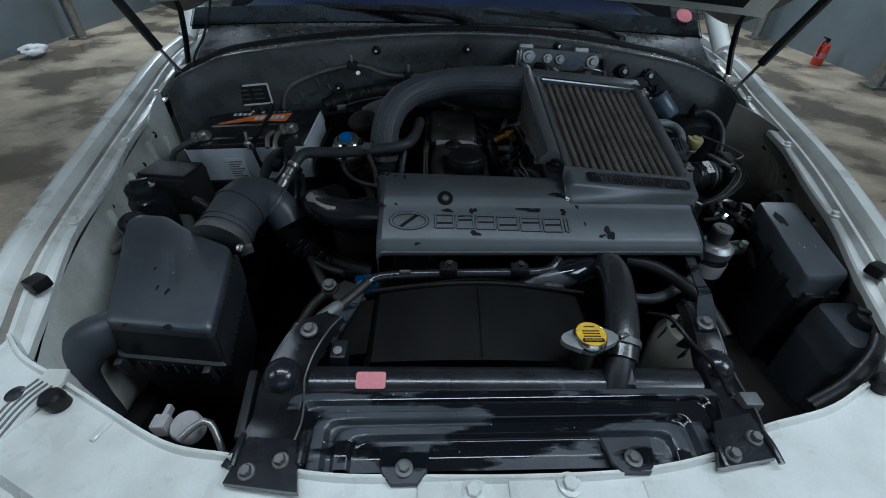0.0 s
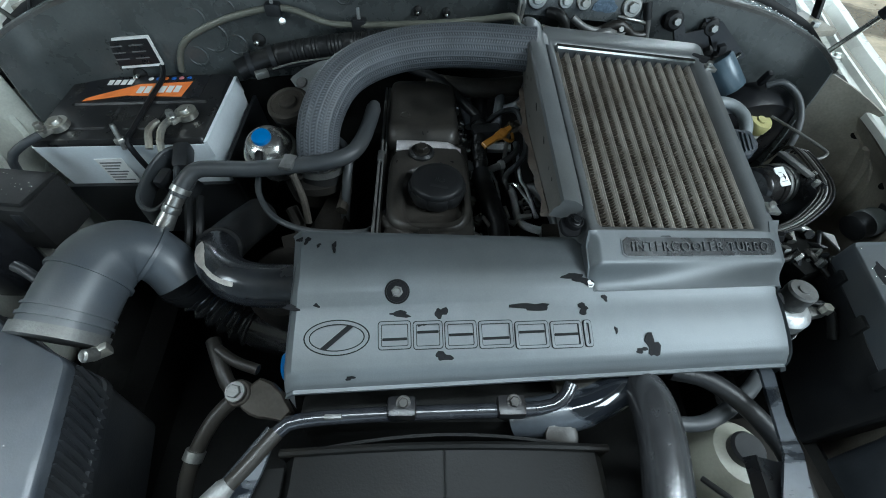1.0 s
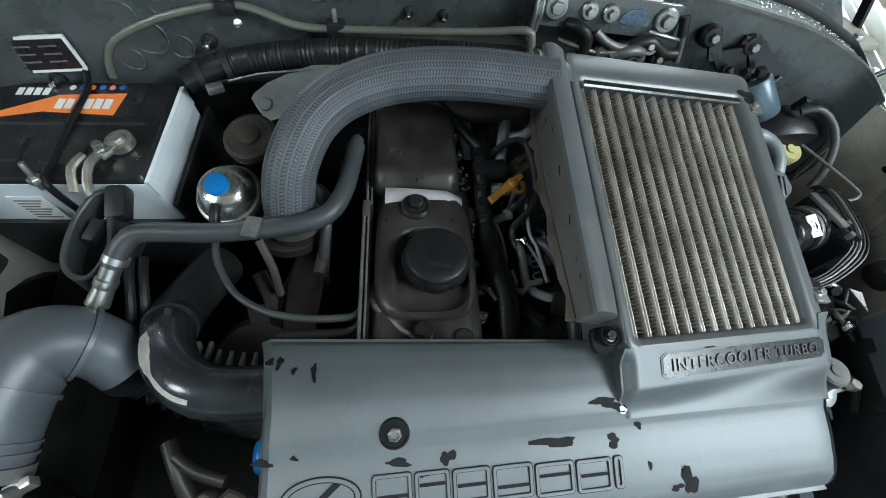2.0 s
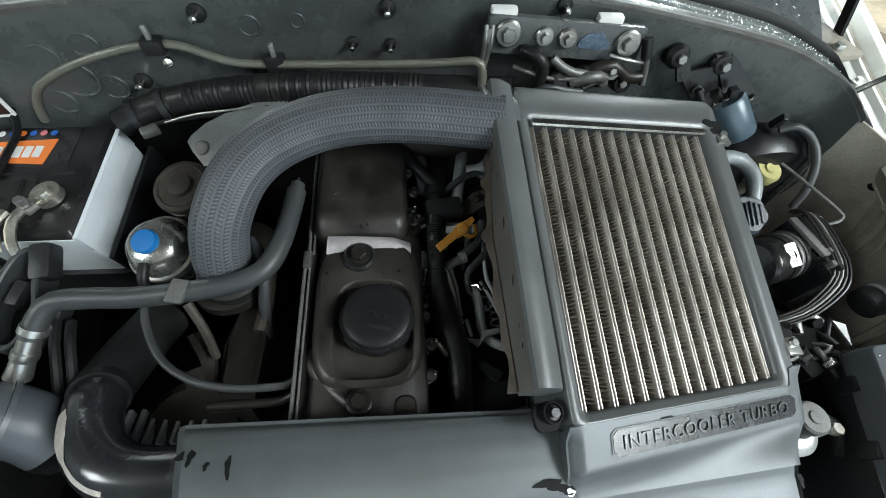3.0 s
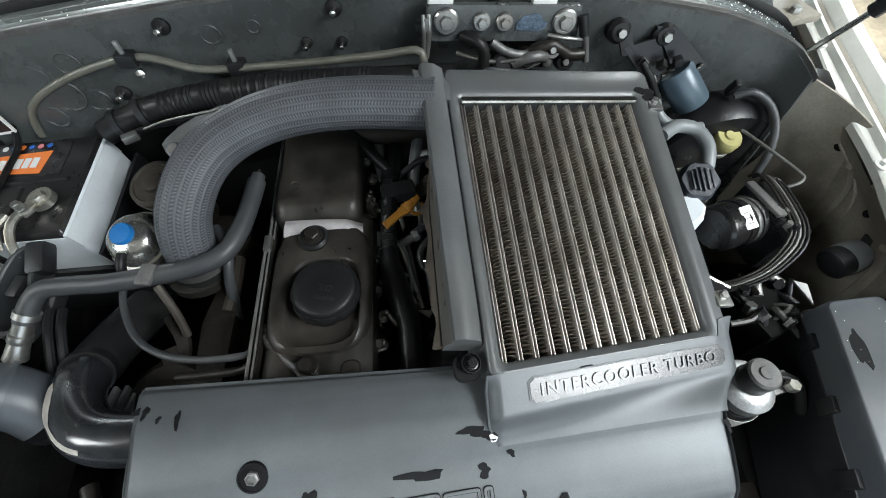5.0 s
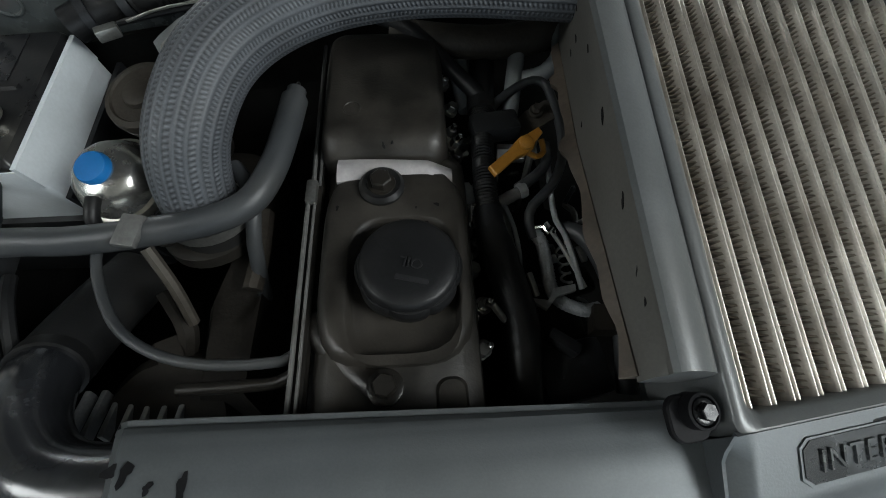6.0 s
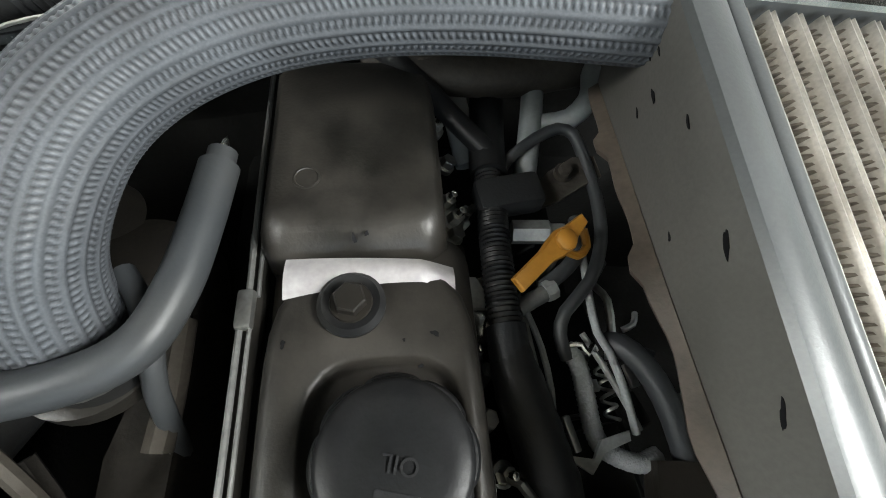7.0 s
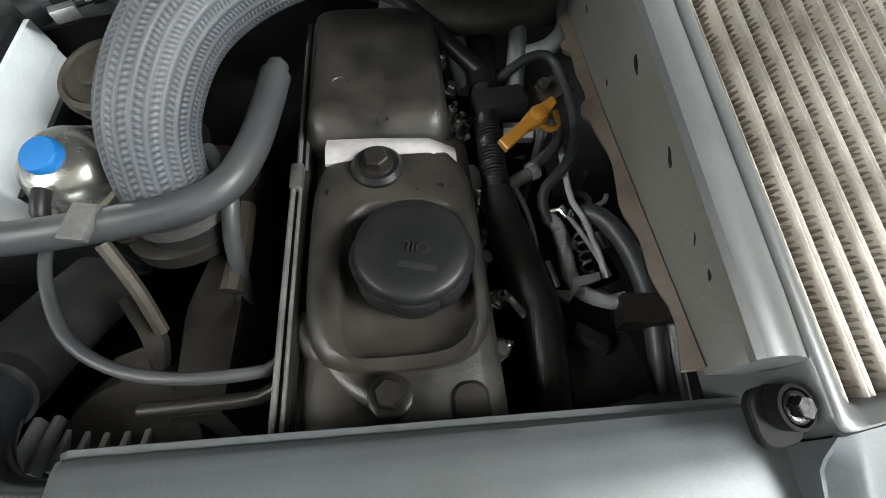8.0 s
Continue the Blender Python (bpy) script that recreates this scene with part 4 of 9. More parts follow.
for x, dz, r in ((0.191, 0, 0.0098), (0.239, 0, 0.0070), (0.270, 0, 0.0070), (0.353, 0, 0.0098)):
    p = bm_ @ Vector((x - 0.274, 0.002, 0.013))
    w = part("washer", lathe_bm([(r * 1.75, -0.001), (r * 1.75, 0.003), (r * 1.5, 0.005), (r, 0.005)], p, (0, -1, 0.18), 22), M_CAST if r > 0.01 else M_STEEL, br)
    part("bolt_head", hexhead(bmesh.new(), p + V(0, -0.004, 0.001), (0, -1, 0.18), r * 0.95, 0.008), M_STEEL, w)
part("gasket_patch", plate_bm(blob(0.018, 0.013, 3), bm_ @ Matrix.Translation((0.034, 0.0, 0.012)), 0.0015), material("pitted_blue_grey_sealant", (0.10, 0.14, 0.19), 0.4, 0.3, 0.3, 120, 0.4, 0.6, 260), br)
for dx in (0.0, 0.0075):
    part("spring_leg", tube_bm([(0.1605 + dx, 0.900, 1.128), (0.1605 + dx, 0.893, 1.112), (0.1595 + dx * 0.8, 0.892, 1.090), (0.1575 + dx * 0.7, 0.890, 1.074)], 0.0030, 10), M_STEEL, br)
part("spring_bridge", box_bm((0.1643, 0.8965, 1.116), (0.014, 0.008, 0.018), turn(-16, 0, 0), 0.003), M_DULLCAST, br)
part("guide_pin", tube_bm([(0.377, 0.905, 1.110), (0.381, 0.900, 1.095), (0.386, 0.896, 1.078), (0.392, 0.893, 1.052)], 0.0048, 12), M_DULLCAST, br)
part("pin_sleeve", tube_bm([(0.3765, 0.906, 1.112), (0.3800, 0.901, 1.098), (0.3825, 0.898, 1.088)], 0.0068, 14), M_RUBBER, br)
for x in (0.185, 0.325):
    part("foam_pad", box_bm((x, 0.925, 1.131 if x < 0.3 else 1.125), (0.034, 0.014, 0.012), None, 0.004), M_LABELWHITE, br, "white foam pad")
stud(0.268, 0.935, 1.130, 0.9)
for x, z in ((0.255, 1.055), (0.300, 1.050), (0.335, 1.052)):
    part("bracket_nut", lathe_bm([(0.009, -0.01), (0.009, 0.004), (0.006, 0.010), (0, 0.011)], (x, 0.900, z), (0, -1, 0.3), 12), M_STEEL, br)
for x, y, z, r, mat_ in ((0.304, 0.888, 1.066, 0.0105, M_OILY), (0.338, 0.890, 1.075, 0.0100, M_DULLCAST), (0.360, 0.889, 1.056, 0.0105, M_BLACKMETAL)):
    lg = part("mount_lug", lathe_bm([(r * 1.25, -0.016), (r * 1.25, 0.0), (r * 1.1, 0.003), (r * 0.7, 0.003), (r * 0.66, -0.002), (0, -0.002)], (x, y, z), (0, -1, 0.45), 24), mat_, br)
    part("lug_bolt", hexhead(bmesh.new(), (x, y - 0.001, z), (0, -1, 0.45), r * 0.5, 0.006), M_STEEL, lg)
part("lug_arm", tube_bm([(0.292, 0.893, 1.058), (0.312, 0.893, 1.072), (0.338, 0.894, 1.080), (0.362, 0.893, 1.064), (0.385, 0.896, 1.062)], 0.009, 12), M_OILY, br)
for pts, r, mat_ in (([(0.214, 0.905, 1.092), (0.228, 0.893, 1.094), (0.240, 0.888, 1.084), (0.242, 0.888, 1.062), (0.236, 0.890, 1.035)], 0.0085, M_RUBBER), ([(0.252, 0.893, 1.090), (0.268, 0.888, 1.080), (0.285, 0.886, 1.074), (0.304, 0.888, 1.070)], 0.0060, M_DULLCAST),
                     ([(0.205, 0.900, 1.072), (0.222, 0.892, 1.070), (0.262, 0.885, 1.064), (0.296, 0.882, 1.070)], 0.0035, M_STEEL), ([(0.330, 0.898, 1.092), (0.350, 0.892, 1.090), (0.372, 0.893, 1.086), (0.384, 0.900, 1.080)], 0.0030, M_STEEL)):
    part("small_line", tube_bm(pts, r, 12), mat_, br)
part("rubber_block", lathe_bm([(0.006, -0.02), (0.016, -0.018), (0.018, -0.010), (0.018, 0.006), (0.013, 0.012), (0, 0.013)], (0.270, 0.893, 1.058), (0.2, -1, 0.5), 20), M_RUBBER, br)
part("cast_elbow", tube_bm([(0.285, 0.885, 1.060), (0.300, 0.880, 1.070), (0.318, 0.882, 1.072), (0.330, 0.890, 1.064)], 0.0075, 12), M_DULLCAST, br)
part("cast_wedge", loft_bm([[V(0.298, 0.884, 1.058), V(0.322, 0.882, 1.070), V(0.330, 0.884, 1.062), V(0.306, 0.884, 1.050)], [V(0.298, 0.892, 1.060), V(0.322, 0.890, 1.072), V(0.330, 0.892, 1.064), V(0.306, 0.892, 1.052)]]), M_CAST, br)
part("thin_hose", tube_bm([(0.225, 0.880, 1.040), (0.246, 0.872, 1.062), (0.272, 0.872, 1.058), (0.300, 0.876, 1.052)], 0.004, 9), M_HOSE, br)
part("lower_arm", box_bm((0.285, 0.903, 1.058), (0.10, 0.02, 0.018), turn(0, 6, 0), 0.005), M_BLACKMETAL, br)

# ---- intercooler ----
IC_BL, IC_BR, IC_TL, IC_TR = V(0.202, 0.467, 1.043), V(0.420, 0.493, 1.012), V(0.193, 0.761, 1.103), V(0.409, 0.766, 1.083)
IC_N = (IC_BR - IC_BL).cross(IC_TL - IC_BL).normalized()


def ic(u, v, h=0.0):
    """A place on the sloping top of the intercooler: u to the right, v to the rear, h above it."""
    return IC_BL * (1 - u) * (1 - v) + IC_BR * u * (1 - v) + IC_TL * (1 - u) * v + IC_TR * u * v + IC_N * h


def ic_frame(u, v, h=0.0):
    return frame_on(ic(u, v, h), ic(u + 0.1, v) - ic(u, v), IC_N)


def ic_loop(u0, v0, u1, v1, ru, h):
    rv = ru * 0.75
    out = []
    for cu, cv, a0 in ((u1 - ru, v0 + rv, -90), (u1 - ru, v1 - rv, 0), (u0 + ru, v1 - rv, 90), (u0 + ru, v0 + rv, 180)):
        for k in range(7):
            a = radians(a0 + 15 * k)
            out.append(ic(cu + ru * math.cos(a), cv + rv * math.sin(a), h))
    return out


cooler = thing("intercooler", (0.31, 0.63, 0.95), "grey-painted intercooler shroud round a bare finned aluminium core", "intercooler")
shroud = part("shroud", loft_bm([
    ic_loop(0.0, 0.0, 1.0, 1.0, 0.03, -0.030), ic_loop(0.0, 0.0, 1.0, 1.0, 0.03, -0.002), ic_loop(-0.012, -0.010, 1.012, 1.010, 0.035, 0.002),
    ic_loop(-0.035, -0.026, 1.035, 1.025, 0.045, 0.0050), ic_loop(-0.055, -0.036, 1.060, 1.045, 0.045, 0.0045), ic_loop(-0.062, -0.040, 1.105, 1.135, 0.045, 0.003),
    ic_loop(-0.066, -0.044, 1.130, 1.160, 0.05, -0.003), ic_loop(-0.068, -0.046, 1.138, 1.168, 0.05, -0.012), ic_loop(-0.068, -0.046, 1.145, 1.175, 0.05, -0.06)], True, False, False), M_SHROUD, cooler)
part("core_lip", loft_bm([ic_loop(0.002, 0.972, 0.998, 0.998, 0.01, 0.004), ic_loop(0.002, 0.976, 0.998, 0.996, 0.01, 0.0065)], True), M_BRIGHT, shroud, "bright bare edge of the core")
# front apron that carries the lettering and sinks in a soft hollow to the engine cover's shoulder
PROF = [(0.4800, 0.962), (0.4810, 1.007), (0.4795, 1.0150), (0.4740, 1.0215), (0.462, 1.0265), (0.440, 1.0295), (0.410, 1.0270), (0.391, 1.0220), (0.384, 1.0180), (0.376, 1.0130), (0.350, 1.0045), (0.330, 0.9960), (0.318, 0.989), (0.311, 0.979), (0.3085, 0.972), (0.3095, 0.967)]


def cover_at(x, k):
    i = min(int(k), len(PROF) - 2)
    w = k - i
    y, z = PROF[i][0] + (PROF[i + 1][0] - PROF[i][0]) * w, PROF[i][1] + (PROF[i + 1][1] - PROF[i][1]) * w
    t = max(0.0, min(1.0, (k - 1.5) / 6.0))
    t = t * t * (3 - 2 * t)
    return Vector((x, y + (-0.014 + 0.076 * t) * (x + 0.13), z - (0.018 + 0.018 * t) * (x + 0.13)))


def apron_fn(u, v):
    uu = -0.069 + 1.206 * u
    edge = 0.010 * max(0, 1 - u / 0.025) ** 2 + 0.008 * max(0, (u - 0.965) / 0.035) ** 2
    ear = max(0.0, min(1.0, (uu - 1.045) / 0.020))
    v0 = -0.030 + 0.060 * ear * ear * (3 - 2 * ear)
    if v < 0.5:
        w = v / 0.5
        return ic(uu, v0 + (-0.150 - v0) * w, 0.0056 - 0.0068 * w - edge * min(1, v * 6))
    w = (v - 0.5) / 0.5
    a, c = ic(uu, -0.150, -0.0012 - edge), ic(uu, -0.172, -0.0040 - edge)
    b = cover_at(0.1885 + 0.2315 * u, 8.15) + Vector((0, 0, 0.0012 - 0.5 * edge))
    d = Vector((b.x, b.y + 0.016, b.z + 0.0030))
    return a * (1 - w) ** 3 + c * 3 * w * (1 - w) ** 2 + d * 3 * w * w * (1 - w) + b * w ** 3


apron = part("apron", sheet_bm(apron_fn, 48, 30, 0.003), M_COVER, cooler, "satin grey apron with raised lettering", angle=60)


def apron_side_fn(u, v, end=0.0):
    p = Vector(apron_fn(end, u))
    low = Vector((p.x, p.y, (min(p.z, 1.010) - 0.006) if end < 0.5 else p.z - 0.045))
    return p.lerp(low, v)


part("apron_side", sheet_bm(apron_side_fn, 16, 3, 0.002), M_COVER, apron)
part("apron_side", sheet_bm(lambda u, v: apron_side_fn(u, v, 1.0), 20, 3, 0.002), M_COVER, apron)



def on_apron(m, u0=0.535, v0=0.265):
    """Bends a flat mesh (x along the badge, y up it, z proud) over the apron."""
    for v in m.verts if hasattr(m, "verts") else m.vertices:
        a, b = u0 + v.co.x / 0.2630, v0 - v.co.y / 0.0720
        o = Vector(apron_fn(a, b))
        n = (Vector(apron_fn(a + 0.01, b)) - o).cross(o - Vector(apron_fn(a, b + 0.01))).normalized()
        v.co = o + n * (v.co.z + 0.0004)
    return m


def flat_plate(x0, y0, x1, y1, r, thick):
    """A finely divided rounded plate in its own plane, to be bent."""
    rows = []
    for k in range(41):
        x = x0 + (x1 - x0) * k / 40
        e = min(x - x0, x1 - x)
        d = r - math.sqrt(max(0.0, r * r - max(0.0, r - e) ** 2)) if e < r else 0.0
        rows.append([V(x, y0 + d, 0), V(x, y0 + d, thick), V(x, y1 - d, thick), V(x, y1 - d, 0)])
    return loft_bm(rows)


part("badge_border", on_apron(flat_plate(-0.1060, -0.0120, 0.1030, 0.0120, 0.004, 0.0006)), M_COVER, apron, "raised worn border of the badge")
part("badge_field", on_apron(flat_plate(-0.1045, -0.0108, 0.1020, 0.0108, 0.004, 0.0012)), M_BADGE, apron, "glossy black badge field")
fd = bpy.data.curves.new("badge_letters", "FONT")
fd.body, fd.size, fd.align_x, fd.align_y, fd.extrude, fd.space_character = "INTERCOOLER TURBO", 0.0160, "CENTER", "CENTER", 0.0008, 1.18
tmp = new("badge_letters", fd)
letters = bpy.data.meshes.new_from_object(tmp)
bpy.data.objects.remove(tmp)
letters.materials.append(M_TEXTGREY)
lob = new("badge_letters", letters)
letters.transform(Matrix.Translation((-0.002, -0.0005, 0.0018)))
on_apron(letters)
lob.parent = apron
lob["label"] = "raised dark worn letters"

# side duct with a rounded ridge, a leaning wall and a ragged lower flange
def duct_loop(v):
    y = ic(-0.1, v).y
    z = ic(-0.12, v).z
    x = 0.1570 - 0.030 * (y - 0.52)
    zt = z + 0.013
    xf = 0.149 + 0.137 * max(0.0, y - 0.65)
    zf = 1.040 - 0.173 * max(0.0, y - 0.65)
    xr = min(0.185, ic(-0.062, v).x - 0.002)
    return [V(xf + 0.02, y, zf - 0.006), V(xf, y, zf), V(xf + (x - xf) * 0.5 - 0.001, y, zf + (zt - zf) * 0.5), V(x, y, zt - 0.007), V(x + 0.0005, y, zt - 0.003), V(x + 0.003, y, zt), V(x + 0.008, y, zt + 0.001),
            V(x + 0.016, y, zt - 0.001), V(xr - 0.003, y, zt - 0.006), V(xr, y, zt - 0.009), V(xr + 0.001, y, zt - 0.014), V(xr + 0.004, y, zt - 0.022), V(xr + 0.012, y, zt - 0.024), V(xr + 0.012, y, zf - 0.006)]


duct_rows = [duct_loop(0.07 + 1.065 * k / 40) for k in range(41)]
part("side_duct", loft_bm([r[4:] + r[:2] for r in duct_rows], closed=False), M_SHROUD, cooler, "grey rounded ridge of the side duct")
part("side_wall", loft_bm([r[1:5] for r in duct_rows], closed=False), M_DUSTWALL, cooler, "dusty grey side wall")
for r in (duct_rows[0], duct_rows[-1]):
    eb = bmesh.new()
    eb.faces.new([eb.verts.new(q) for q in r])
    part("duct_end", eb, M_SHROUD, cooler)
fl = bmesh.new()
rows = []
for k in range(41):
    v = 0.08 + 1.05 * k / 40
    p = duct_loop(v)[1]
    j = 0.004 * noise.noise(Vector((v * 9, 0, 0))) + (0.003 if 0.62 < v < 0.66 or 0.9 < v < 0.95 else 0)
    rows.append([p + V(-0.005 - j * 1.6, 0, -0.005), p + V(-0.007 - j * 1.6, 0, -0.001), p + V(-0.001, 0, 0.004), p + V(0.008, 0, -0.005)])
part("duct_flange", loft(fl, rows), M_TANDUST, cooler, "tan dusty lower flange")
for u, v, h in ((-0.125, 0.945, 0.001), (-0.13, 0.015, 0.002)):
    rec = part("bolt_recess", lathe_bm([(0.0095, -0.010), (0.0092, 0.001), (0.0078, 0.0015), (0.0074, -0.003), (0, -0.003)], ic(u, v, h), IC_N, 24), M_CHIP_SHADE, cooler)
    bolt(cooler, ic(u, v, h), IC_N, 0.0048, 0.004, M_BLACKMETAL, 1.4)
part("bolt_ear", plate_bm(rounded(-0.012, -0.012, 0.012, 0.012, 0.008), ic_frame(-0.145, 0.005, -0.008), 0.004, 0.001), M_CHIP_SHADE, cooler, "dark bare bolt ear")
for u, v in ((1.105, 0.965), (1.135, 0.10)):
    cl = part("spring_clip", box_bm(ic(u, v, 0.002), (0.018, 0.020, 0.006), turn(0, 8, 0), 0.002), M_STEEL, cooler)
    part("clip_screw", hexhead(bmesh.new(), ic(u, v + 0.01, 0.005), IC_N, 0.0045, 0.004), M_STEEL, cl)
    part("bare_patch", plate_bm(blob(0.012, 0.008, int(v * 90)), ic_frame(u - 0.03, v + 0.05, 0.002 if v < 0.5 else 0.0036), 0.0006), M_CHIP_SHADE, cl)

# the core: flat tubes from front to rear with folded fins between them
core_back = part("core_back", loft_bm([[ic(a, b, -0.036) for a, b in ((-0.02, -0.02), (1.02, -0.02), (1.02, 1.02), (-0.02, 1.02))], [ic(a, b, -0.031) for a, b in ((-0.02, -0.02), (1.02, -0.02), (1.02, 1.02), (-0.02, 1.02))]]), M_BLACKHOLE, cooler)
NT = 14
for k in range(NT):
    u = 0.020 + 0.962 * k / (NT - 1)
    for side in (-1, 1):
        du, c = 0.0046, u + side * 0.0076
        prof = [(-du, -0.030), (-du, -0.0062), (-du * 0.72, -0.0046), (-du * 0.3, -0.0036), (du * 0.3, -0.0036), (du * 0.72, -0.0046), (du, -0.0062), (du, -0.030)]
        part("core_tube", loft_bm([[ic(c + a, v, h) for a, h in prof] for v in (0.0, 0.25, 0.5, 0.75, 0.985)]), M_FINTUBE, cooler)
rnd = random.Random(11)
fins = bmesh.new()
for k in range(NT):
    u0 = 0.020 + 0.962 * k / (NT - 1) - 0.0118
    u1 = u0 - 0.0235
    if k == 0:
        u1 = u0 - 0.012
    n = 74
    for j in range(n):
        v = 0.010 + 0.965 * (j + 0.5) / n + rnd.uniform(-0.0018, 0.0018)
        w = rnd.uniform(0.0019, 0.0028)
        sl = 0.006 + rnd.uniform(-0.002, 0.002)
        h0, h1 = -0.0062 + rnd.uniform(-0.0016, 0.0010), -0.0120 + rnd.uniform(-0.0030, 0.0020)
        ue = u1 + rnd.uniform(-0.003, 0.008)
        quad = [(u0, v - w, h0), (u0, v + w, h0 - 0.0008), (ue, v + w + sl, h1 - 0.0008), (ue, v - w + sl, h1)]
        top = [fins.verts.new(ic(*q)) for q in quad]
        low = [fins.verts.new(ic(q[0], q[1], -0.029)) for q in quad]
        fins.faces.new(top)
        for a in range(4):
            fins.faces.new((top[a], low[a], low[(a + 1) % 4], top[(a + 1) % 4]))
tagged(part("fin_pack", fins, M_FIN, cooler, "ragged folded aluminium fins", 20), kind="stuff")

# the shroud's rear corner over the duct
part("rear_corner", sheet_bm(lambda u, v: ic(-0.235 + 0.20 * u, 0.985 + 0.165 * v, 0.012 - 0.008 * u - 0.012 * v ** 4), 8, 8, 0.004), M_SHROUD, cooler)
for v, f, a, b, sd in ((0.95, 0.72, 0.0010, 0.005, 1), (0.88, 0.62, 0.0013, 0.004, 2), (0.78, 0.85, 0.0010, 0.003, 3), (0.66, 0.30, 0.0008, 0.002, 4), (0.60, 0.84, 0.0012, 0.006, 5), (0.40, 0.86, 0.0010, 0.005, 9), (0.90, 0.40, 0.0008, 0.003, 10), (0.26, 0.80, 0.0009, 0.003, 12), (0.92, 0.80, 0.0008, 0.002, 13), (0.30, 0.55, 0.0006, 0.001, 14), (0.20, 0.84, 0.0008, 0.003, 15)):
    r0, r1 = duct_loop(v), duct_loop(v + 0.02)
    o = r0[1].lerp(r0[3], f)
    up = (r0[3] - r0[1]).normalized()
    al2 = (r1[1] - r0[1]).normalized()
    nn = al2.cross(up)
    nn = nn if nn.x < 0 else -nn
    part("paint_chip", plate_bm(blob(b, a, sd), frame_on(o + nn * 0.0006, al2 + up * 0.4, nn), 0.0004), M_CHIP_SHADE, cooler)
# worn bare spots on the paint
for u, v, a, b, s in ((1.06, 1.03, 0.012, 0.006, 7), (0.36, -0.058, 0.006, 0.004, 8)):
    part("paint_chip", plate_bm(blob(a, b, s), ic_frame(u, v, 0.0032 if v < 1 and u < 0 else 0.0042), 0.0004), M_CHIP_SHADE, cooler)

# ---- engine cover ----
CX0, CX1 = -0.131, 0.421


def cover_fn(u, v):
    x = CX0 + (CX1 - CX0) * u
    p = cover_at(x, v * (len(PROF) - 1))
    e = max(0.0, 1 - u / 0.018)
    f = max(0.0, (u - 0.975) / 0.025)
    p.z -= 0.010 * e * e + 0.014 * f * f
    k = v * (len(PROF) - 1)
    p.x -= 0.016 * max(0.0, min(1.0, (6 - k) / 4)) * max(0.0, 1 - u * 3)
    p.z -= 0.030 * max(0.0, min(1.0, (x - 0.192) / 0.012)) * max(0.0, min(1.0, (8.0 - k) / 1.6))
    if x > 0.412 and v < 0.42:
        p.x = 0.412
    return p


def on_cover(x, y):
    """The place and slope of the cover's top at x, y."""
    best = min((abs(cover_at(x, k / 20).y - y), k) for k in range(40, (len(PROF) - 3) * 20))[1]
    a, b = cover_at(x, best / 20), cover_at(x, best / 20 + 0.05)
    n = (cover_at(x + 0.01, best / 20) - a).cross(a - b)
    return a, n.normalized()


def cover_frame(x, y, h=0.0003):
    p, n = on_cover(x, y)
    return frame_on(p + n * h, (1, 0.062, -0.036), n)


cover = thing("engine_cover", (0.14, 0.4, 0.9), "satin grey plastic engine cover with chipped paint and raised emblem", "engine cover")
shell = part("shell", sheet_bm(cover_fn, 60, 45, 0.0035), M_COVER, cover)
for x, a0, a1 in ((CX0 + 0.001, 1, 14), (CX1 - 0.001, 8, 14)):
    top_edge = [cover_at(x, a0 + (a1 - a0) * k / 16) + V(0, 0, -0.006) for k in range(17)]
    part("end_cheek", loft_bm([top_edge, [p + V(0, 0, -0.045) for p in top_edge]], closed=False), M_COVER, cover)
# bolt in its dark well
bp, bn = on_cover(-0.0215, 0.396)
well = part("bolt_well", lathe_bm([(0.0135, -0.004), (0.0130, 0.0012), (0.0112, 0.0015), (0.0110, 0.0004), (0, 0.0003)], bp, bn, 28), M_CHIP_SHADE, cover, "dark round bolt well")
part("bolt_head", lathe_bm([(0.0062, 0), (0.0062, 0.003), (0.0045, 0.0042), (0.0038, 0.002), (0, 0.002)], bp, bn, 6), M_DULLCAST, well)
# emblem: a plain oval ring with a slanted bar, and seven plain outlined blocks
em = cover_frame(-0.080, 0.3512)


def ring_plate(outer, inner, m, h):
    lo_o = [m @ Vector((x, y, 0)) for x, y in outer]
    hi_o = [m @ Vector((x, y, h)) for x, y in outer]
    hi_i = [m @ Vector((x, y, h)) for x, y in inner]
    lo_i = [m @ Vector((x, y, 0)) for x, y in inner]
    return loft_bm([lo_o, hi_o, hi_i, lo_i], True, False, False)


def oval(a, b, n=36):
    return [(a * math.cos(2 * math.pi * k / n), b * math.sin(2 * math.pi * k / n)) for k in range(n)]


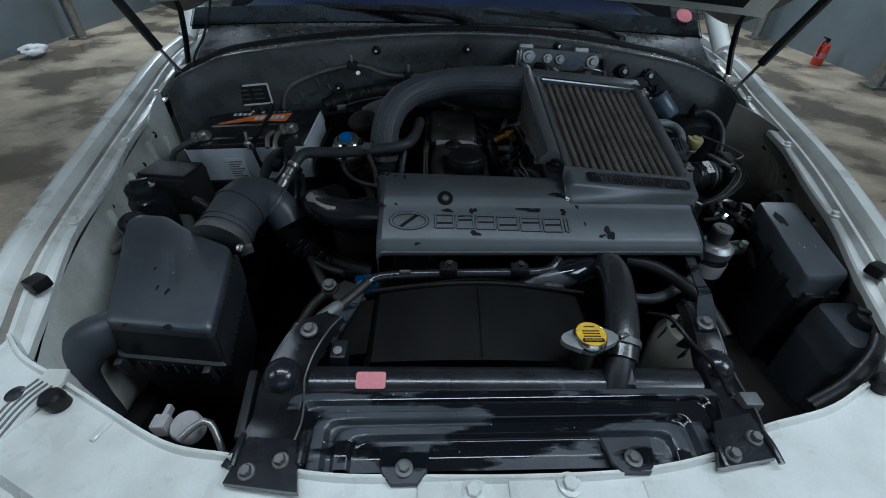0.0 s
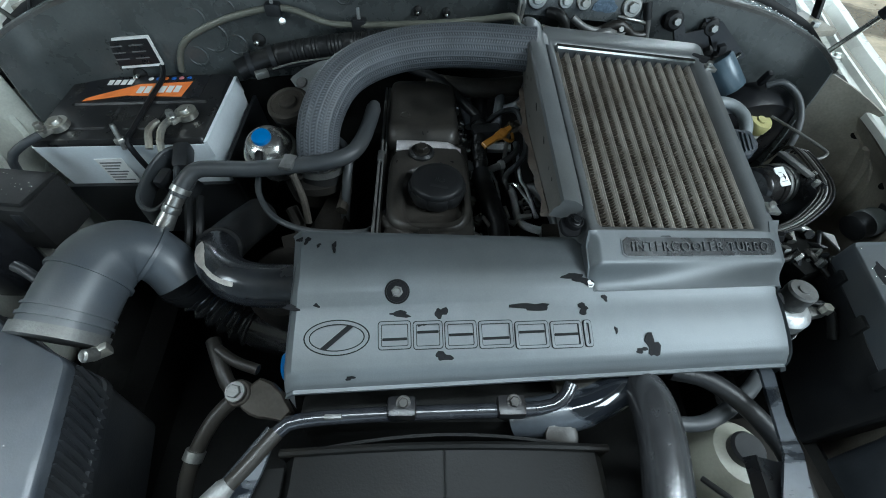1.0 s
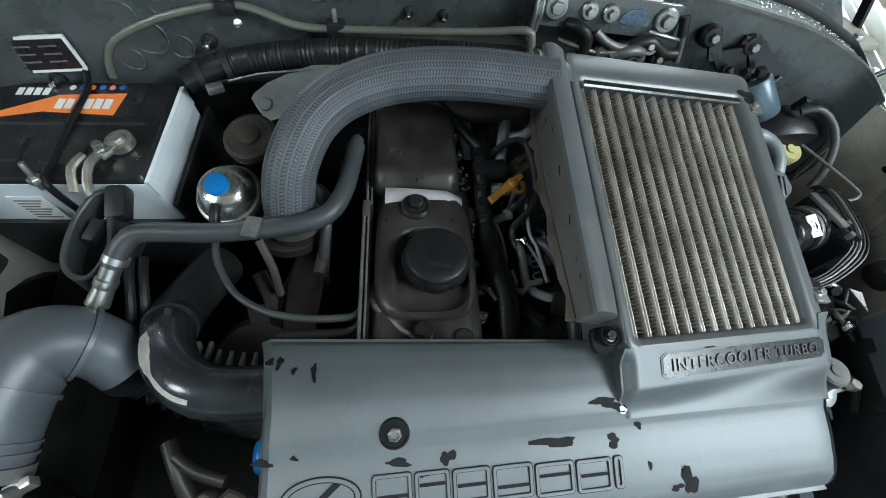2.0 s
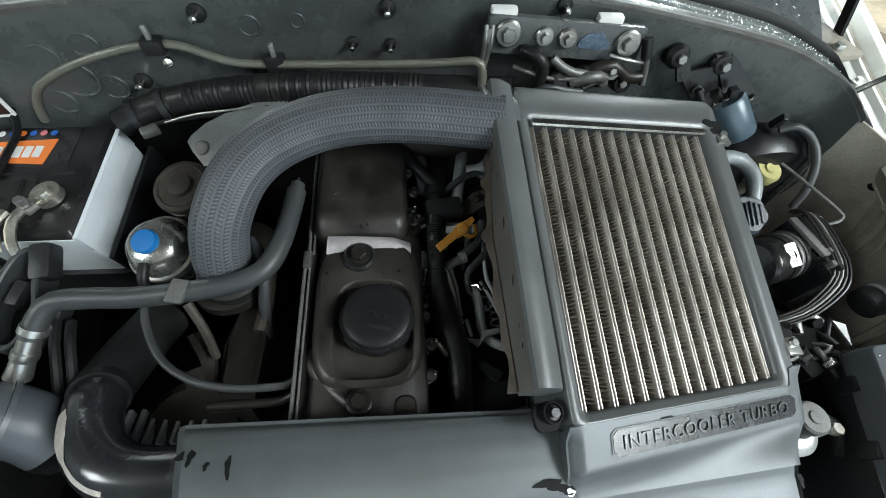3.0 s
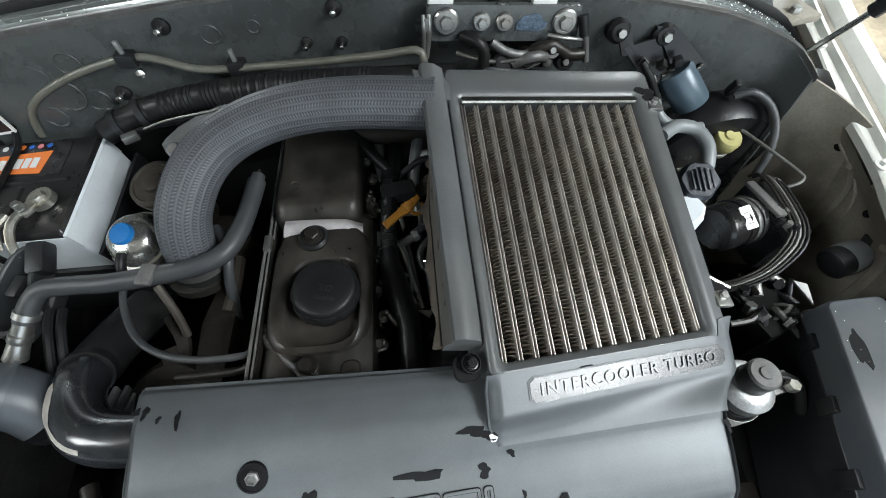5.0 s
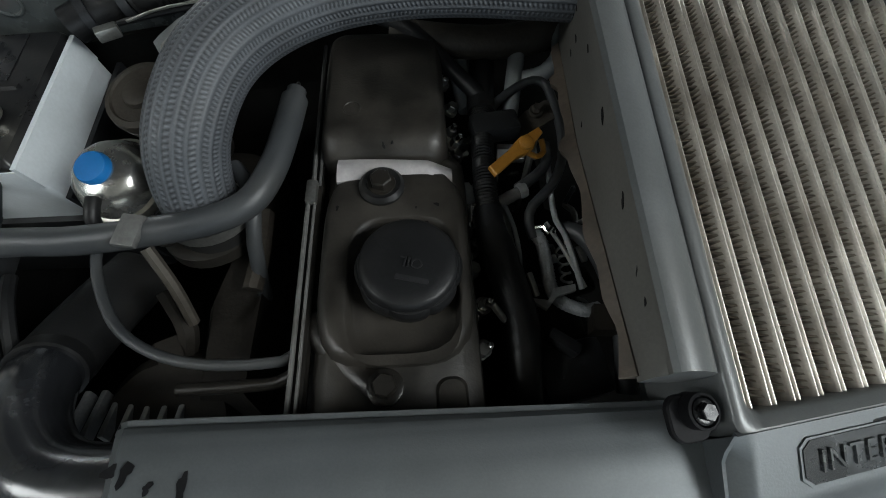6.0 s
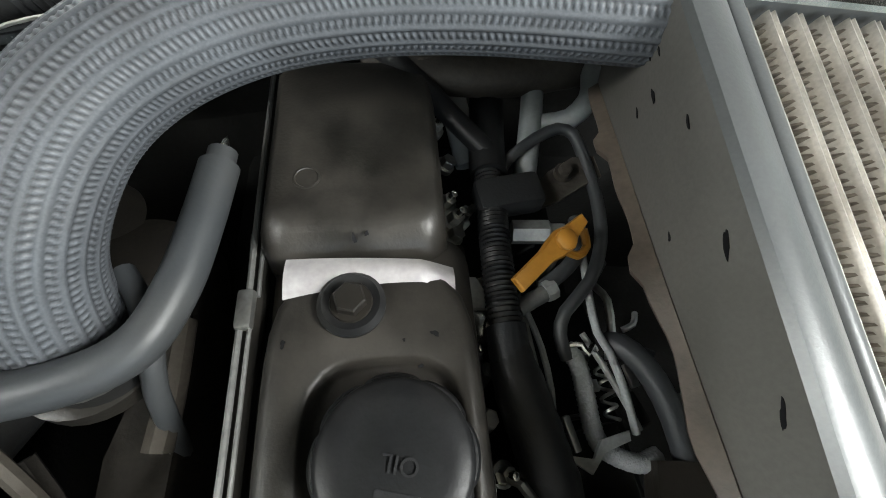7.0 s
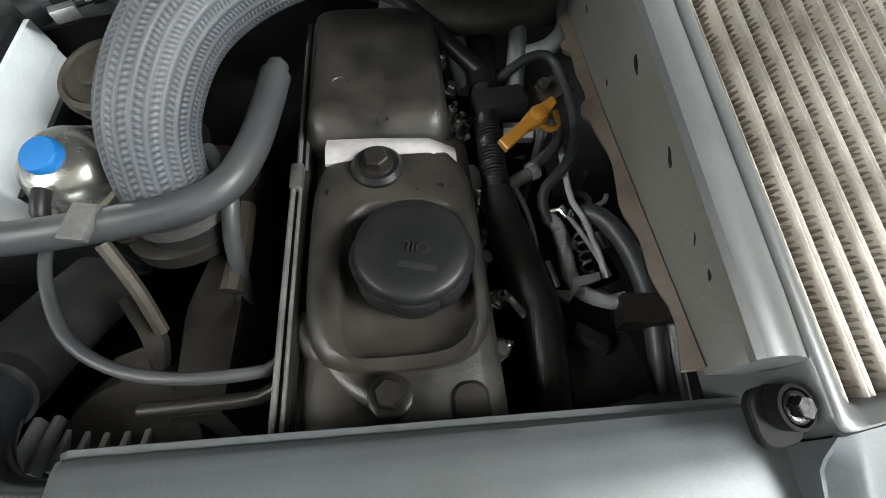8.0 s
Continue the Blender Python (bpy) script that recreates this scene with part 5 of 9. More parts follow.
part("emblem_ring", ring_plate(oval(0.031, 0.0165), oval(0.0275, 0.0135), em, 0.0011), M_COVER, cover, "raised oval emblem ring")
# thin black rims beside the raised ring: edge shade as colour
part("emblem_shade", ring_plate(oval(0.0325, 0.0178), oval(0.031, 0.0165), em, 0.0004), M_CHIP_SHADE, cover)
part("emblem_field", ring_plate(oval(0.0275, 0.0135), oval(0.0262, 0.0124), em, 0.0004), M_CHIP_SHADE, cover)
part("emblem_bar", plate_bm([(-0.016, -0.010), (-0.010, -0.0115), (0.016, 0.010), (0.010, 0.0115)], em, 0.0012), M_CHIP_SHADE, cover, "dark slanted emblem bar")
xs = -0.040
for k, w in enumerate((0.034, 0.031, 0.034, 0.037, 0.037, 0.035, 0.010)):
    m = cover_frame(xs + w / 2, 0.3525 + 0.0065 * k / 6 + 0.002)
    o = rounded(-w / 2 + 0.001, -0.0135, w / 2 - 0.001, 0.0135, 0.003)
    i2 = rounded(-w / 2 + 0.0034, -0.0111, w / 2 - 0.0034, 0.0111, 0.0016)
    block = part("emblem_block", ring_plate(o, i2, m, 0.0016), M_COVER, cover, "plain raised emblem block")
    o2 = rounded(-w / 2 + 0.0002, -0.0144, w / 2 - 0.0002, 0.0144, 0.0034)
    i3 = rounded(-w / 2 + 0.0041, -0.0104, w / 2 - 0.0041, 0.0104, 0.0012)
    # black rims outside and inside the raised block paint its edge shade
    part("block_outline", ring_plate(o2, o, m, 0.0006), M_CHIP_SHADE, block)
    part("block_outline", ring_plate(i2, i3, m, 0.0006), M_CHIP_SHADE, block)
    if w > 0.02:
        part("emblem_inlay", plate_bm(rounded(-w / 2 + 0.0045, -0.0014, w / 2 - 0.0045, 0.0014, 0.0008, 2), m @ Matrix.Translation((0, (-0.004, 0.003, 0.0)[k % 3], 0)), 0.0006), M_CHIP_SHADE, cover)
    xs += w + 0.0012
for x, y, a, b, s in ((-0.130, 0.457, 0.0028, 0.0040, 21), (-0.122, 0.456, 0.0030, 0.0055, 22), (-0.1085, 0.448, 0.0022, 0.0028, 23), (-0.0914, 0.447, 0.0028, 0.0068, 24), (0.1215, 0.3865, 0.0175, 0.0050, 25), (0.178, 0.3855, 0.0060, 0.0055, 26),
                     (-0.018, 0.3757, 0.011, 0.003, 27), (0.024, 0.378, 0.006, 0.006, 28), (0.0265, 0.337, 0.009, 0.004, 29), (0.251, 0.351, 0.008, 0.011, 30), (0.238, 0.347, 0.006, 0.003, 31), (-0.066, 0.318, 0.004, 0.0025, 32), (-0.1275, 0.378, 0.008, 0.003, 33), (-0.1025, 0.381, 0.003, 0.002, 34),
                     (0.172, 0.4165, 0.014, 0.0045, 35), (0.186, 0.4115, 0.006, 0.0045, 36), (0.212, 0.3648, 0.0022, 0.003, 37), (0.0046, 0.3665, 0.004, 0.003, 39), (0.204, 0.398, 0.003, 0.004, 40), (0.4155, 0.405, 0.003, 0.005, 42)):
    part("paint_chip", plate_bm(blob(a, b, s, 16, 0.6), cover_frame(x, y), 0.0004), M_CHIP_SHADE, cover)
part("silver_scuff", plate_bm(blob(0.003, 0.0045, 41, 12, 0.5), cover_frame(0.1885, 0.4105), 0.0007), M_LABELWHITE, cover, "bright scuffed spot")

# ---- cylinder head with its valve cover ----
head = thing("valve_cover", (0.01, 0.62, 0.80), "dark bronze oily valve cover with a bare band and black cap", "engine")


def vc_loop(y0, y1, x0, x1, z, r):
    return [Vector((x, y, z)) for x, y in rounded(x0, y0, x1, y1, r)]


part("cover_body", loft_bm([vc_loop(0.40, 0.715, -0.049, 0.076, 0.86, 0.02), vc_loop(0.40, 0.715, -0.049, 0.076, 0.950, 0.02), vc_loop(0.402, 0.713, -0.047, 0.073, 0.966, 0.02), vc_loop(0.41, 0.705, -0.036, 0.062, 0.975, 0.02)]), M_VALVE, head)
part("rear_housing", loft_bm([vc_loop(0.690, 0.858, -0.0545, 0.061, 0.86, 0.016), vc_loop(0.690, 0.858, -0.0545, 0.061, 0.968, 0.016), vc_loop(0.695, 0.855, -0.0530, 0.0595, 0.985, 0.017), vc_loop(0.706, 0.850, -0.0500, 0.0565, 0.994, 0.017), vc_loop(0.712, 0.845, -0.0455, 0.0525, 0.9970, 0.016), vc_loop(0.722, 0.836, -0.033, 0.045, 0.9980, 0.014)]), M_VALVE, head, "raised rear half of the valve cover")
part("casting_mark", lathe_bm([(0.0085, -0.002), (0.0085, 0.0008), (0.0072, 0.0012), (0.0065, 0.0002), (0, 0.0002)], (-0.025, 0.742, 0.9975), (0, 0, 1), 20), M_VALVE, head)
# plateau with an eight-sided well round the filler cap
def plateau_ring(ax, ay, cx, cy, power, z, flat=0.0):
    out = []
    for k in range(40):
        a = 2 * math.pi * (k + 0.5) / 40
        c, s = math.cos(a), math.sin(a)
        r = (abs(c) ** power + abs(s) ** power) ** (-1 / power)
        if flat:
            b = (a + math.pi / 8) % (math.pi / 4) - math.pi / 8
            r = math.cos(math.pi / 8) / math.cos(b) * 1.04
        out.append(V(cx + ax * r * c, cy + ay * r * s, z))
    return out


part("filler_plateau", loft_bm([plateau_ring(0.0610, 0.087, 0.0125, 0.600, 5, 0.945), plateau_ring(0.0600, 0.087, 0.0125, 0.600, 4.5, 0.964), plateau_ring(0.0585, 0.0855, 0.0125, 0.600, 4.2, 0.977), plateau_ring(0.0555, 0.083, 0.0125, 0.600, 4, 0.9835), plateau_ring(0.0510, 0.079, 0.0125, 0.600, 4, 0.9855),
                                plateau_ring(0.0430, 0.0600, 0.0185, 0.5735, 4, 0.9858), plateau_ring(0.0415, 0.0580, 0.0185, 0.5735, 3.6, 0.9845), plateau_ring(0.0397, 0.0555, 0.019, 0.574, 3.4, 0.9790), plateau_ring(0.0380, 0.0530, 0.0195, 0.574, 3.2, 0.9765), plateau_ring(0.020, 0.025, 0.022, 0.576, 2, 0.9760)]), M_VALVE, head, angle=70)
part("front_arm", tube_bm([(-0.050, 0.556, 0.958), (-0.040, 0.540, 0.962), (-0.012, 0.511, 0.966), (0.006, 0.499, 0.967), (0.012, 0.495, 0.962)], 0.0125, 16, 0.004), M_VALVE, head)
part("arm_lug", box_bm((-0.008, 0.4935, 0.966), (0.024, 0.013, 0.016), turn(0, 0, 8), 0.004), M_DULLCAST, head, "bare grey lug")
part("front_lump", loft_bm([vc_loop(0.41, 0.512, 0.036, 0.066, 0.955, 0.010), vc_loop(0.412, 0.509, 0.038, 0.064, 0.972, 0.010), vc_loop(0.416, 0.504, 0.042, 0.060, 0.978, 0.008)]), M_VALVE, head)
CAP = (0.0235, 0.582, 0.992)
cap = part("oil_filler_cap", lathe_bm([(0.033, -0.002), (0.0365, 0.004), (0.0365, 0.0095), (0.0352, 0.0132), (0.0330, 0.0150), (0.0245, 0.0156), (0.0, 0.0150)], CAP, (0, 0, 1), 56), M_RUBBER, head, "round black oil filler cap")
part("grip_ring", lathe_bm([(0.033, -0.012), (0.0372, -0.010), (0.0388, -0.004), (0.0388, 0.004), (0.0372, 0.0072), (0.033, 0.008)], CAP, (0, 0, 1), 96, lambda k: 0.960 + 0.060 * math.sqrt(abs(math.cos(math.pi * k / 12)))), M_RUBBER, cap)


def letters_on(body, size, m, mat, parent, name="cap_lettering"):
    d = bpy.data.curves.new(name, "FONT")
    d.body, d.size, d.align_x, d.align_y, d.extrude = body, size, "CENTER", "CENTER", 0.0003
    t = new(name, d)
    me = bpy.data.meshes.new_from_object(t)
    bpy.data.objects.remove(t)
    me.transform(m)
    me.materials.append(mat)
    ob = new(name, me)
    ob.parent = parent
    return ob


letters_on("OIL", 0.011, frame_on((0.026, 0.580, 1.0078), (-0.97, 0.25, 0), (0, 0, 1)), M_PLASTIC, cap)
part("cap_mark", plate_bm(rounded(-0.012, -0.002, 0.012, 0.002, 0.001, 2), frame_on((0.026, 0.567, 1.0074), (0.97, -0.25, 0), (0, 0, 1)), 0.0004), M_PLASTIC, cap)
for x, y, z, a, b, k in ((0.0036, 0.7006, 0.9935, 0.0012, 0.003, 81), (0.011, 0.7030, 0.9945, 0.0010, 0.002, 82), (0.047, 0.6429, 0.9860, 0.0022, 0.0016, 83), (0.0299, 0.6403, 0.9862, 0.0010, 0.0008, 84), (0.0382, 0.6258, 0.9862, 0.0012, 0.0012, 85), (-0.034, 0.6423, 0.9862, 0.0014, 0.0020, 86)):
    part("paint_chip", plate_bm(blob(a, b, k, 12, 0.6), frame_on((x, y, z), (1, 0, 0), (0, -0.9 if y > 0.69 else 0, 1)), 0.0004), M_CHIP_SHADE, head)
# bare band across the cover and its bolt
part("bare_band", sheet_bm(lambda u, v: (-0.036 + 0.098 * u, 0.692 - (0.005 + 0.020 * (1 - u) ** 1.5 + 0.010 * u) * v - 0.006 * u * u, 0.9868 + 0.003 * math.sin(v * 3.1) - 0.010 * max(0, u - 0.8) / 0.2), 24, 6, 0.004), M_BAND, head, "bare scuffed aluminium band")
grom = part("bolt_grommet", lathe_bm([(0.0185, -0.006), (0.0190, 0.004), (0.016, 0.0075), (0.012, 0.006), (0, 0.005)], (0.002, 0.662, 0.985), (0, 0, 1), 28), M_RUBBER, head)
part("cover_bolt", hexhead(lathe_bm([(0.0125, 0), (0.0115, 0.003)], (0.002, 0.662, 0.9895), (0, 0, 1), 20), (0.002, 0.662, 0.992), (0, 0, 1), 0.0092, 0.008), M_OILY, grom)
bolt(head, (0.006, 0.500, 0.981), (0, 0, 1), 0.0085, 0.008, M_OILY, 1.5, "cover_bolt")
# left edge flange with a bright rail
part("edge_flange", box_bm((-0.057, 0.63, 0.966), (0.012, 0.46, 0.012), None, 0.003), M_OILY, head)
for a, b in ((0.41, 0.665), (0.675, 0.86)):
    for dx, r in ((0.0, 0.0020), (0.0055, 0.0014)):
        part("rail_strip", tube_bm([(-0.0590 + dx, a, 0.974), (-0.0605 + dx, (a + b) / 2, 0.975), (-0.0620 + dx, b, 0.974)], r, 8), M_DULLCAST, head)
part("rail_clip", box_bm((-0.0595, 0.667, 0.975), (0.010, 0.024, 0.008), None, 0.003), M_STEEL, head)
for x, y in ((0.066, 0.60), (0.066, 0.53), (0.066, 0.455), (0.060, 0.725), (0.060, 0.79)):
    bolt(head, (x + 0.008, y, 0.945), (0.5, 0, 1), 0.006, 0.007, M_STEEL, 1.3, "flange_bolt")
part("side_skirt", box_bm((0.057, 0.57, 0.925), (0.03, 0.30, 0.05), turn(0, 14, 0), 0.006), M_OILY, head)
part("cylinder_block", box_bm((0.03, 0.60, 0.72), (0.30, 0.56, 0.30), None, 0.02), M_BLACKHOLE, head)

# ---- braided boost hose ----
bh = thing("braided_hose", (-0.155, 0.66, 0.95), "thick grey hose in a braided sleeve curving into the intercooler", "hose")
HL = [(-0.150, 0.656, 0.955), (-0.150, 0.666, 0.993), (-0.143, 0.690, 1.027), (-0.123, 0.729, 1.053), (-0.092, 0.760, 1.067), (-0.045, 0.780, 1.078), (0.010, 0.786, 1.086), (0.075, 0.781, 1.092), (0.166, 0.768, 1.094)]
HB = 22


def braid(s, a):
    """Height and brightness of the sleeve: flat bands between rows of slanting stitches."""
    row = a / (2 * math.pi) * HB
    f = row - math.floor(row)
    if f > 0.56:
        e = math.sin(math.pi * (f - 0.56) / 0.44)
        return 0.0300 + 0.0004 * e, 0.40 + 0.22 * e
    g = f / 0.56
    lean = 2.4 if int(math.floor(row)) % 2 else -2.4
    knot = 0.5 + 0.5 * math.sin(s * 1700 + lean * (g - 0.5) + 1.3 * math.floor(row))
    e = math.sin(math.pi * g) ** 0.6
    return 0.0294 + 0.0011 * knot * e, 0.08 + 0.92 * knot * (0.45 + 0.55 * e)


def braid_radius(s, a):
    return braid(s, a)[0]


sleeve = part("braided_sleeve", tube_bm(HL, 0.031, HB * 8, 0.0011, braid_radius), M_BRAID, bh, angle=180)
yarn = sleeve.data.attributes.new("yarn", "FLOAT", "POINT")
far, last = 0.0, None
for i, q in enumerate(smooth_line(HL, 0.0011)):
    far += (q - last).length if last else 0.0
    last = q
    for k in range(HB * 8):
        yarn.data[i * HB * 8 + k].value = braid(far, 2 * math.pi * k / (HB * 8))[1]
part("lower_cuff", tube_bm([(-0.1500, 0.652, 0.935), (-0.1500, 0.661, 0.972)], 0.0315, 28), M_RUBBER, bh)
ring_clamp(bh, (-0.150, 0.659, 0.962), (0, 0.2, 1), 0.034, 0.010, M_STEEL)

# ---- turbo side: actuator, breather hose, shields ----
act = thing("boost_actuator", (-0.238, 0.685, 0.88), "round plated actuator can with a blue cap", "actuator")
AX = V(-0.10, -0.30, 1).normalized()
part("can", lathe_bm([(0.031, -0.070), (0.033, -0.034), (0.0375, -0.032), (0.0390, -0.027), (0.0375, -0.022), (0.0350, -0.014), (0.029, -0.003), (0.020, 0.003), (0.0, 0.004)], (-0.238, 0.690, 0.985), AX, 40), M_ZINCAN, act)
part("crimped_rim", lathe_bm([(0.0370, -0.034), (0.0405, -0.032), (0.0415, -0.0275), (0.0405, -0.023), (0.0370, -0.021)], (-0.238, 0.690, 0.985), AX, 40), M_ZINC, act)
part("blue_cap", lathe_bm([(0.0142, 0.0), (0.0145, 0.008), (0.0132, 0.0102), (0.0, 0.0106)], (-0.238, 0.690, 0.985), AX, 28), M_BLUE, act, "blue plastic cap")
part("nipple", tube_bm([(-0.238, 0.665, 0.980), (-0.238, 0.650, 0.975), (-0.238, 0.640, 0.960)], 0.006, 10), M_RUBBER, act)
brth = thing("breather_hose", (-0.2, 0.62, 0.90), "grey rubber breather hose with a metal end pipe", "hose")
BP = [(-0.338, 0.590, 0.962), (-0.328, 0.607, 0.975), (-0.312, 0.620, 0.984), (-0.275, 0.622, 0.985), (-0.235, 0.620, 0.987), (-0.180, 0.622, 0.992), (-0.130, 0.629, 0.995), (-0.100, 0.643, 0.998), (-0.086, 0.672, 1.000), (-0.079, 0.710, 1.002), (-0.0745, 0.748, 1.004)]
part("hose", tube_bm(BP, 0.0115, 20, 0.006), M_HOSE, brth)
part("end_spigot", tube_bm([(-0.0752, 0.742, 1.0035), (-0.0735, 0.758, 1.005)], 0.0085, 14), M_HOSE, brth)
part("spigot_tip", lathe_bm([(0.004, 0), (0.002, 0.008), (0, 0.012)], (-0.0735, 0.758, 1.005), (0.1, 1, 0.1), 10), M_BRIGHT, brth)
part("metal_pipe", lathe_bm([(0.0105, 0), (0.0105, 0.014), (0.0122, 0.016), (0.0122, 0.024), (0.0108, 0.026), (0.0125, 0.048)], (-0.338, 0.590, 0.962), (-0.38, -0.62, -0.55), 20), M_STEEL, brth, "flared metal pipe end")
ring_clamp(brth, (-0.334, 0.597, 0.967), (0.4, 0.65, 0.5), 0.012, 0.008, M_STEEL)
part("hose_bracket", box_bm((-0.182, 0.618, 1.002), (0.018, 0.026, 0.006), turn(6, 0, -10), 0.002), M_DULLCAST, brth)
part("bracket_leg", tube_bm([(-0.178, 0.612, 0.985), (-0.165, 0.590, 0.960), (-0.160, 0.570, 0.930)], 0.005, 8), M_RUST, brth)

vac = thing("vacuum_line", (-0.14, 0.53, 0.90), "thin black vacuum line looping to the valve cover", "pipe")
part("line", tube_bm([(-0.238, 0.640, 0.962), (-0.232, 0.605, 0.957), (-0.205, 0.562, 0.957), (-0.170, 0.538, 0.958), (-0.130, 0.527, 0.960), (-0.085, 0.525, 0.962), (-0.062, 0.530, 0.965), (-0.0585, 0.560, 0.967), (-0.059, 0.68, 0.968), (-0.0605, 0.72, 0.968)], 0.0042, 10), M_HOSE, vac)
part("second_line", tube_bm([(-0.150, 0.512, 0.948), (-0.11, 0.512, 0.950), (-0.075, 0.513, 0.953), (-0.060, 0.520, 0.960)], 0.0048, 10), M_OILY, vac)
tb = thing("turbocharger", (-0.14, 0.62, 0.80), "rusty brown turbo heat shield among dark brackets", "turbocharger")
part("heat_shield", loft_bm([[V(-0.165, 0.50, z), V(-0.110, 0.50, z), V(-0.104, 0.60, z + 0.01), V(-0.110, 0.70, z + 0.01), V(-0.15, 0.70, z), V(-0.175, 0.60, z)] for z in (0.80, 0.88)] + [[V(-0.155, 0.515, 0.905), V(-0.120, 0.515, 0.905), V(-0.114, 0.60, 0.915), V(-0.120, 0.69, 0.91), V(-0.14, 0.69, 0.905), V(-0.16, 0.60, 0.905)]]), M_SOOT, tb)
part("shield_fold", tube_bm([(-0.118, 0.68, 0.925), (-0.115, 0.63, 0.928), (-0.118, 0.60, 0.925)], 0.009, 8), M_RUST, tb)
part("support_stay", tube_bm([(-0.19, 0.60, 0.93), (-0.175, 0.57, 0.91), (-0.185, 0.54, 0.88), (-0.175, 0.52, 0.86)], 0.009, 8), M_SOOT, tb)
part("stay_tab", box_bm((-0.186, 0.548, 0.905), (0.022, 0.035, 0.006), turn(20, 0, 20), 0.002), M_SOOT, tb)
part("oil_feed_pipe", tube_bm([(-0.125, 0.690, 0.985), (-0.112, 0.672, 0.985), (-0.106, 0.648, 0.975), (-0.110, 0.630, 0.955), (-0.115, 0.60, 0.90)], 0.0065, 12), M_HOSE, tb)
part("compressor", lathe_bm([(0.02, -0.05), (0.055, -0.04), (0.062, -0.01), (0.055, 0.015), (0.03, 0.02)], (-0.17, 0.72, 0.90), (0, 0.2, 1), 32), M_SOOT, tb)
part("outlet_flange", lathe_bm([(0.040, -0.012), (0.041, 0.0), (0.034, 0.004)], (-0.157, 0.658, 0.942), (0, 0.2, 1), 28), M_OILY, tb)
bolt(tb, (-0.180, 0.635, 0.965), (0, -0.2, 1), 0.006, 0.006, M_OILY)
part("shield_sheet", loft_bm([[V(-0.222, 0.850, 0.998), V(-0.205, 0.866, 1.004), V(-0.175, 0.880, 1.012), V(-0.140, 0.890, 1.020), V(-0.095, 0.895, 1.024)], [V(-0.222, 0.835, 1.001), V(-0.203, 0.845, 1.007), V(-0.170, 0.858, 1.015), V(-0.135, 0.865, 1.022), V(-0.095, 0.868, 1.026)],
                                [V(-0.212, 0.818, 1.000), V(-0.195, 0.822, 1.004), V(-0.165, 0.832, 1.010), V(-0.132, 0.835, 1.016), V(-0.095, 0.838, 1.020)], [V(-0.198, 0.802, 0.990), V(-0.184, 0.804, 0.994), V(-0.160, 0.808, 0.998), V(-0.130, 0.812, 1.002), V(-0.095, 0.812, 1.006)]], closed=False), M_SHIELD, tb, "pale aluminium sheet shield")
part("shield_stud", lathe_bm([(0.010, -0.01), (0.0105, 0.006), (0.008, 0.011), (0.004, 0.0115)], (-0.200, 0.826, 0.997), (0, -0.75, 1), 16), M_DULLCAST, tb)
pc = thing("pump_cap", (-0.208, 0.758, 0.90), "dull round brown pump lid", "pump")
PCO = (-0.208, 0.757, 1.002)
part("body", lathe_bm([(0.026, -0.10), (0.028, -0.020), (0.033, -0.014), (0.034, -0.006), (0.028, -0.004)], PCO, (-0.1, -0.25, 1), 36), M_OILY, pc)
part("lid", lathe_bm([(0.0335, -0.005), (0.0345, 0.0), (0.033, 0.005), (0.028, 0.007), (0.0265, 0.005), (0.015, 0.006), (0.0135, 0.010), (0.010, 0.0115), (0, 0.0115)], PCO, (-0.1, -0.25, 1), 36), M_RUST, pc)

# boost pipe elbow with peeling white paint, under the cover's corner
el = thing("boost_pipe_elbow", (-0.24, 0.48, 0.85), "black boost pipe elbow with a patch of peeling white paint", "pipe")
EP = [(-0.292, 0.560, 0.890), (-0.282, 0.532, 0.915), (-0.262, 0.492, 0.935), (-0.232, 0.463, 0.944), (-0.195, 0.452, 0.945), (-0.130, 0.452, 0.945)]
part("pipe", tube_bm(EP, 0.0275, 24, 0.008), M_GLOSS, el)
PL = smooth_line(EP, 0.004)
prow = []
for i in range(int(len(PL) * 0.27), int(len(PL) * 0.66)):
    f = (i / len(PL) - 0.22) / 0.64
    t = (PL[min(i + 1, len(PL) - 1)] - PL[i - 1]).normalized()
    out = Vector((-t.y, t.x, 0)).normalized()
    out = out if out.dot(Vector((-1, -1, 0))) > 0 else -out
    mid = radians(58 - 8 * f + 4 * math.sin(f * 9))
    half = radians((17 if f < 0.26 else max(7, 17 - 90 * (f - 0.26))) * (0.25 + math.sin(min(1, f * 5) * 1.57)) * (1 - 0.6 * f) + 3 * noise.noise(Vector((f * 14, 3, 0))))
    prow.append([PL[i] + (out * math.cos(mid + half * k) + t.cross(out).normalized() * (1 if t.cross(out).z > 0 else -1) * math.sin(mid + half * k)) * 0.0279 for k in (-1, -0.5, 0, 0.5, 1)])
part("bare_patch", loft_bm(prow, closed=False), M_PEEL, el, "peeling cream-white patch")
part("upper_hose", tube_bm([(-0.289, 0.552, 0.897), (-0.288, 0.572, 0.888), (-0.280, 0.610, 0.874), (-0.270, 0.655, 0.855)], 0.0305, 24), M_RUBBER, el, "black rubber hose")
ring_clamp(el, (-0.286, 0.543, 0.906), (-0.3, 0.8, -0.7), 0.029, 0.014, M_RUBBER)
al = thing("alternator", (-0.20, 0.50, 0.78), "grey finned alternator housing deep below the pipes", "alternator")
part("housing", lathe_bm([(0.05, -0.05), (0.06, -0.04), (0.06, 0.02), (0.05, 0.035), (0.02, 0.038)], (-0.185, 0.505, 0.86), (0, -0.3, 1), 32), M_SOOT, al)
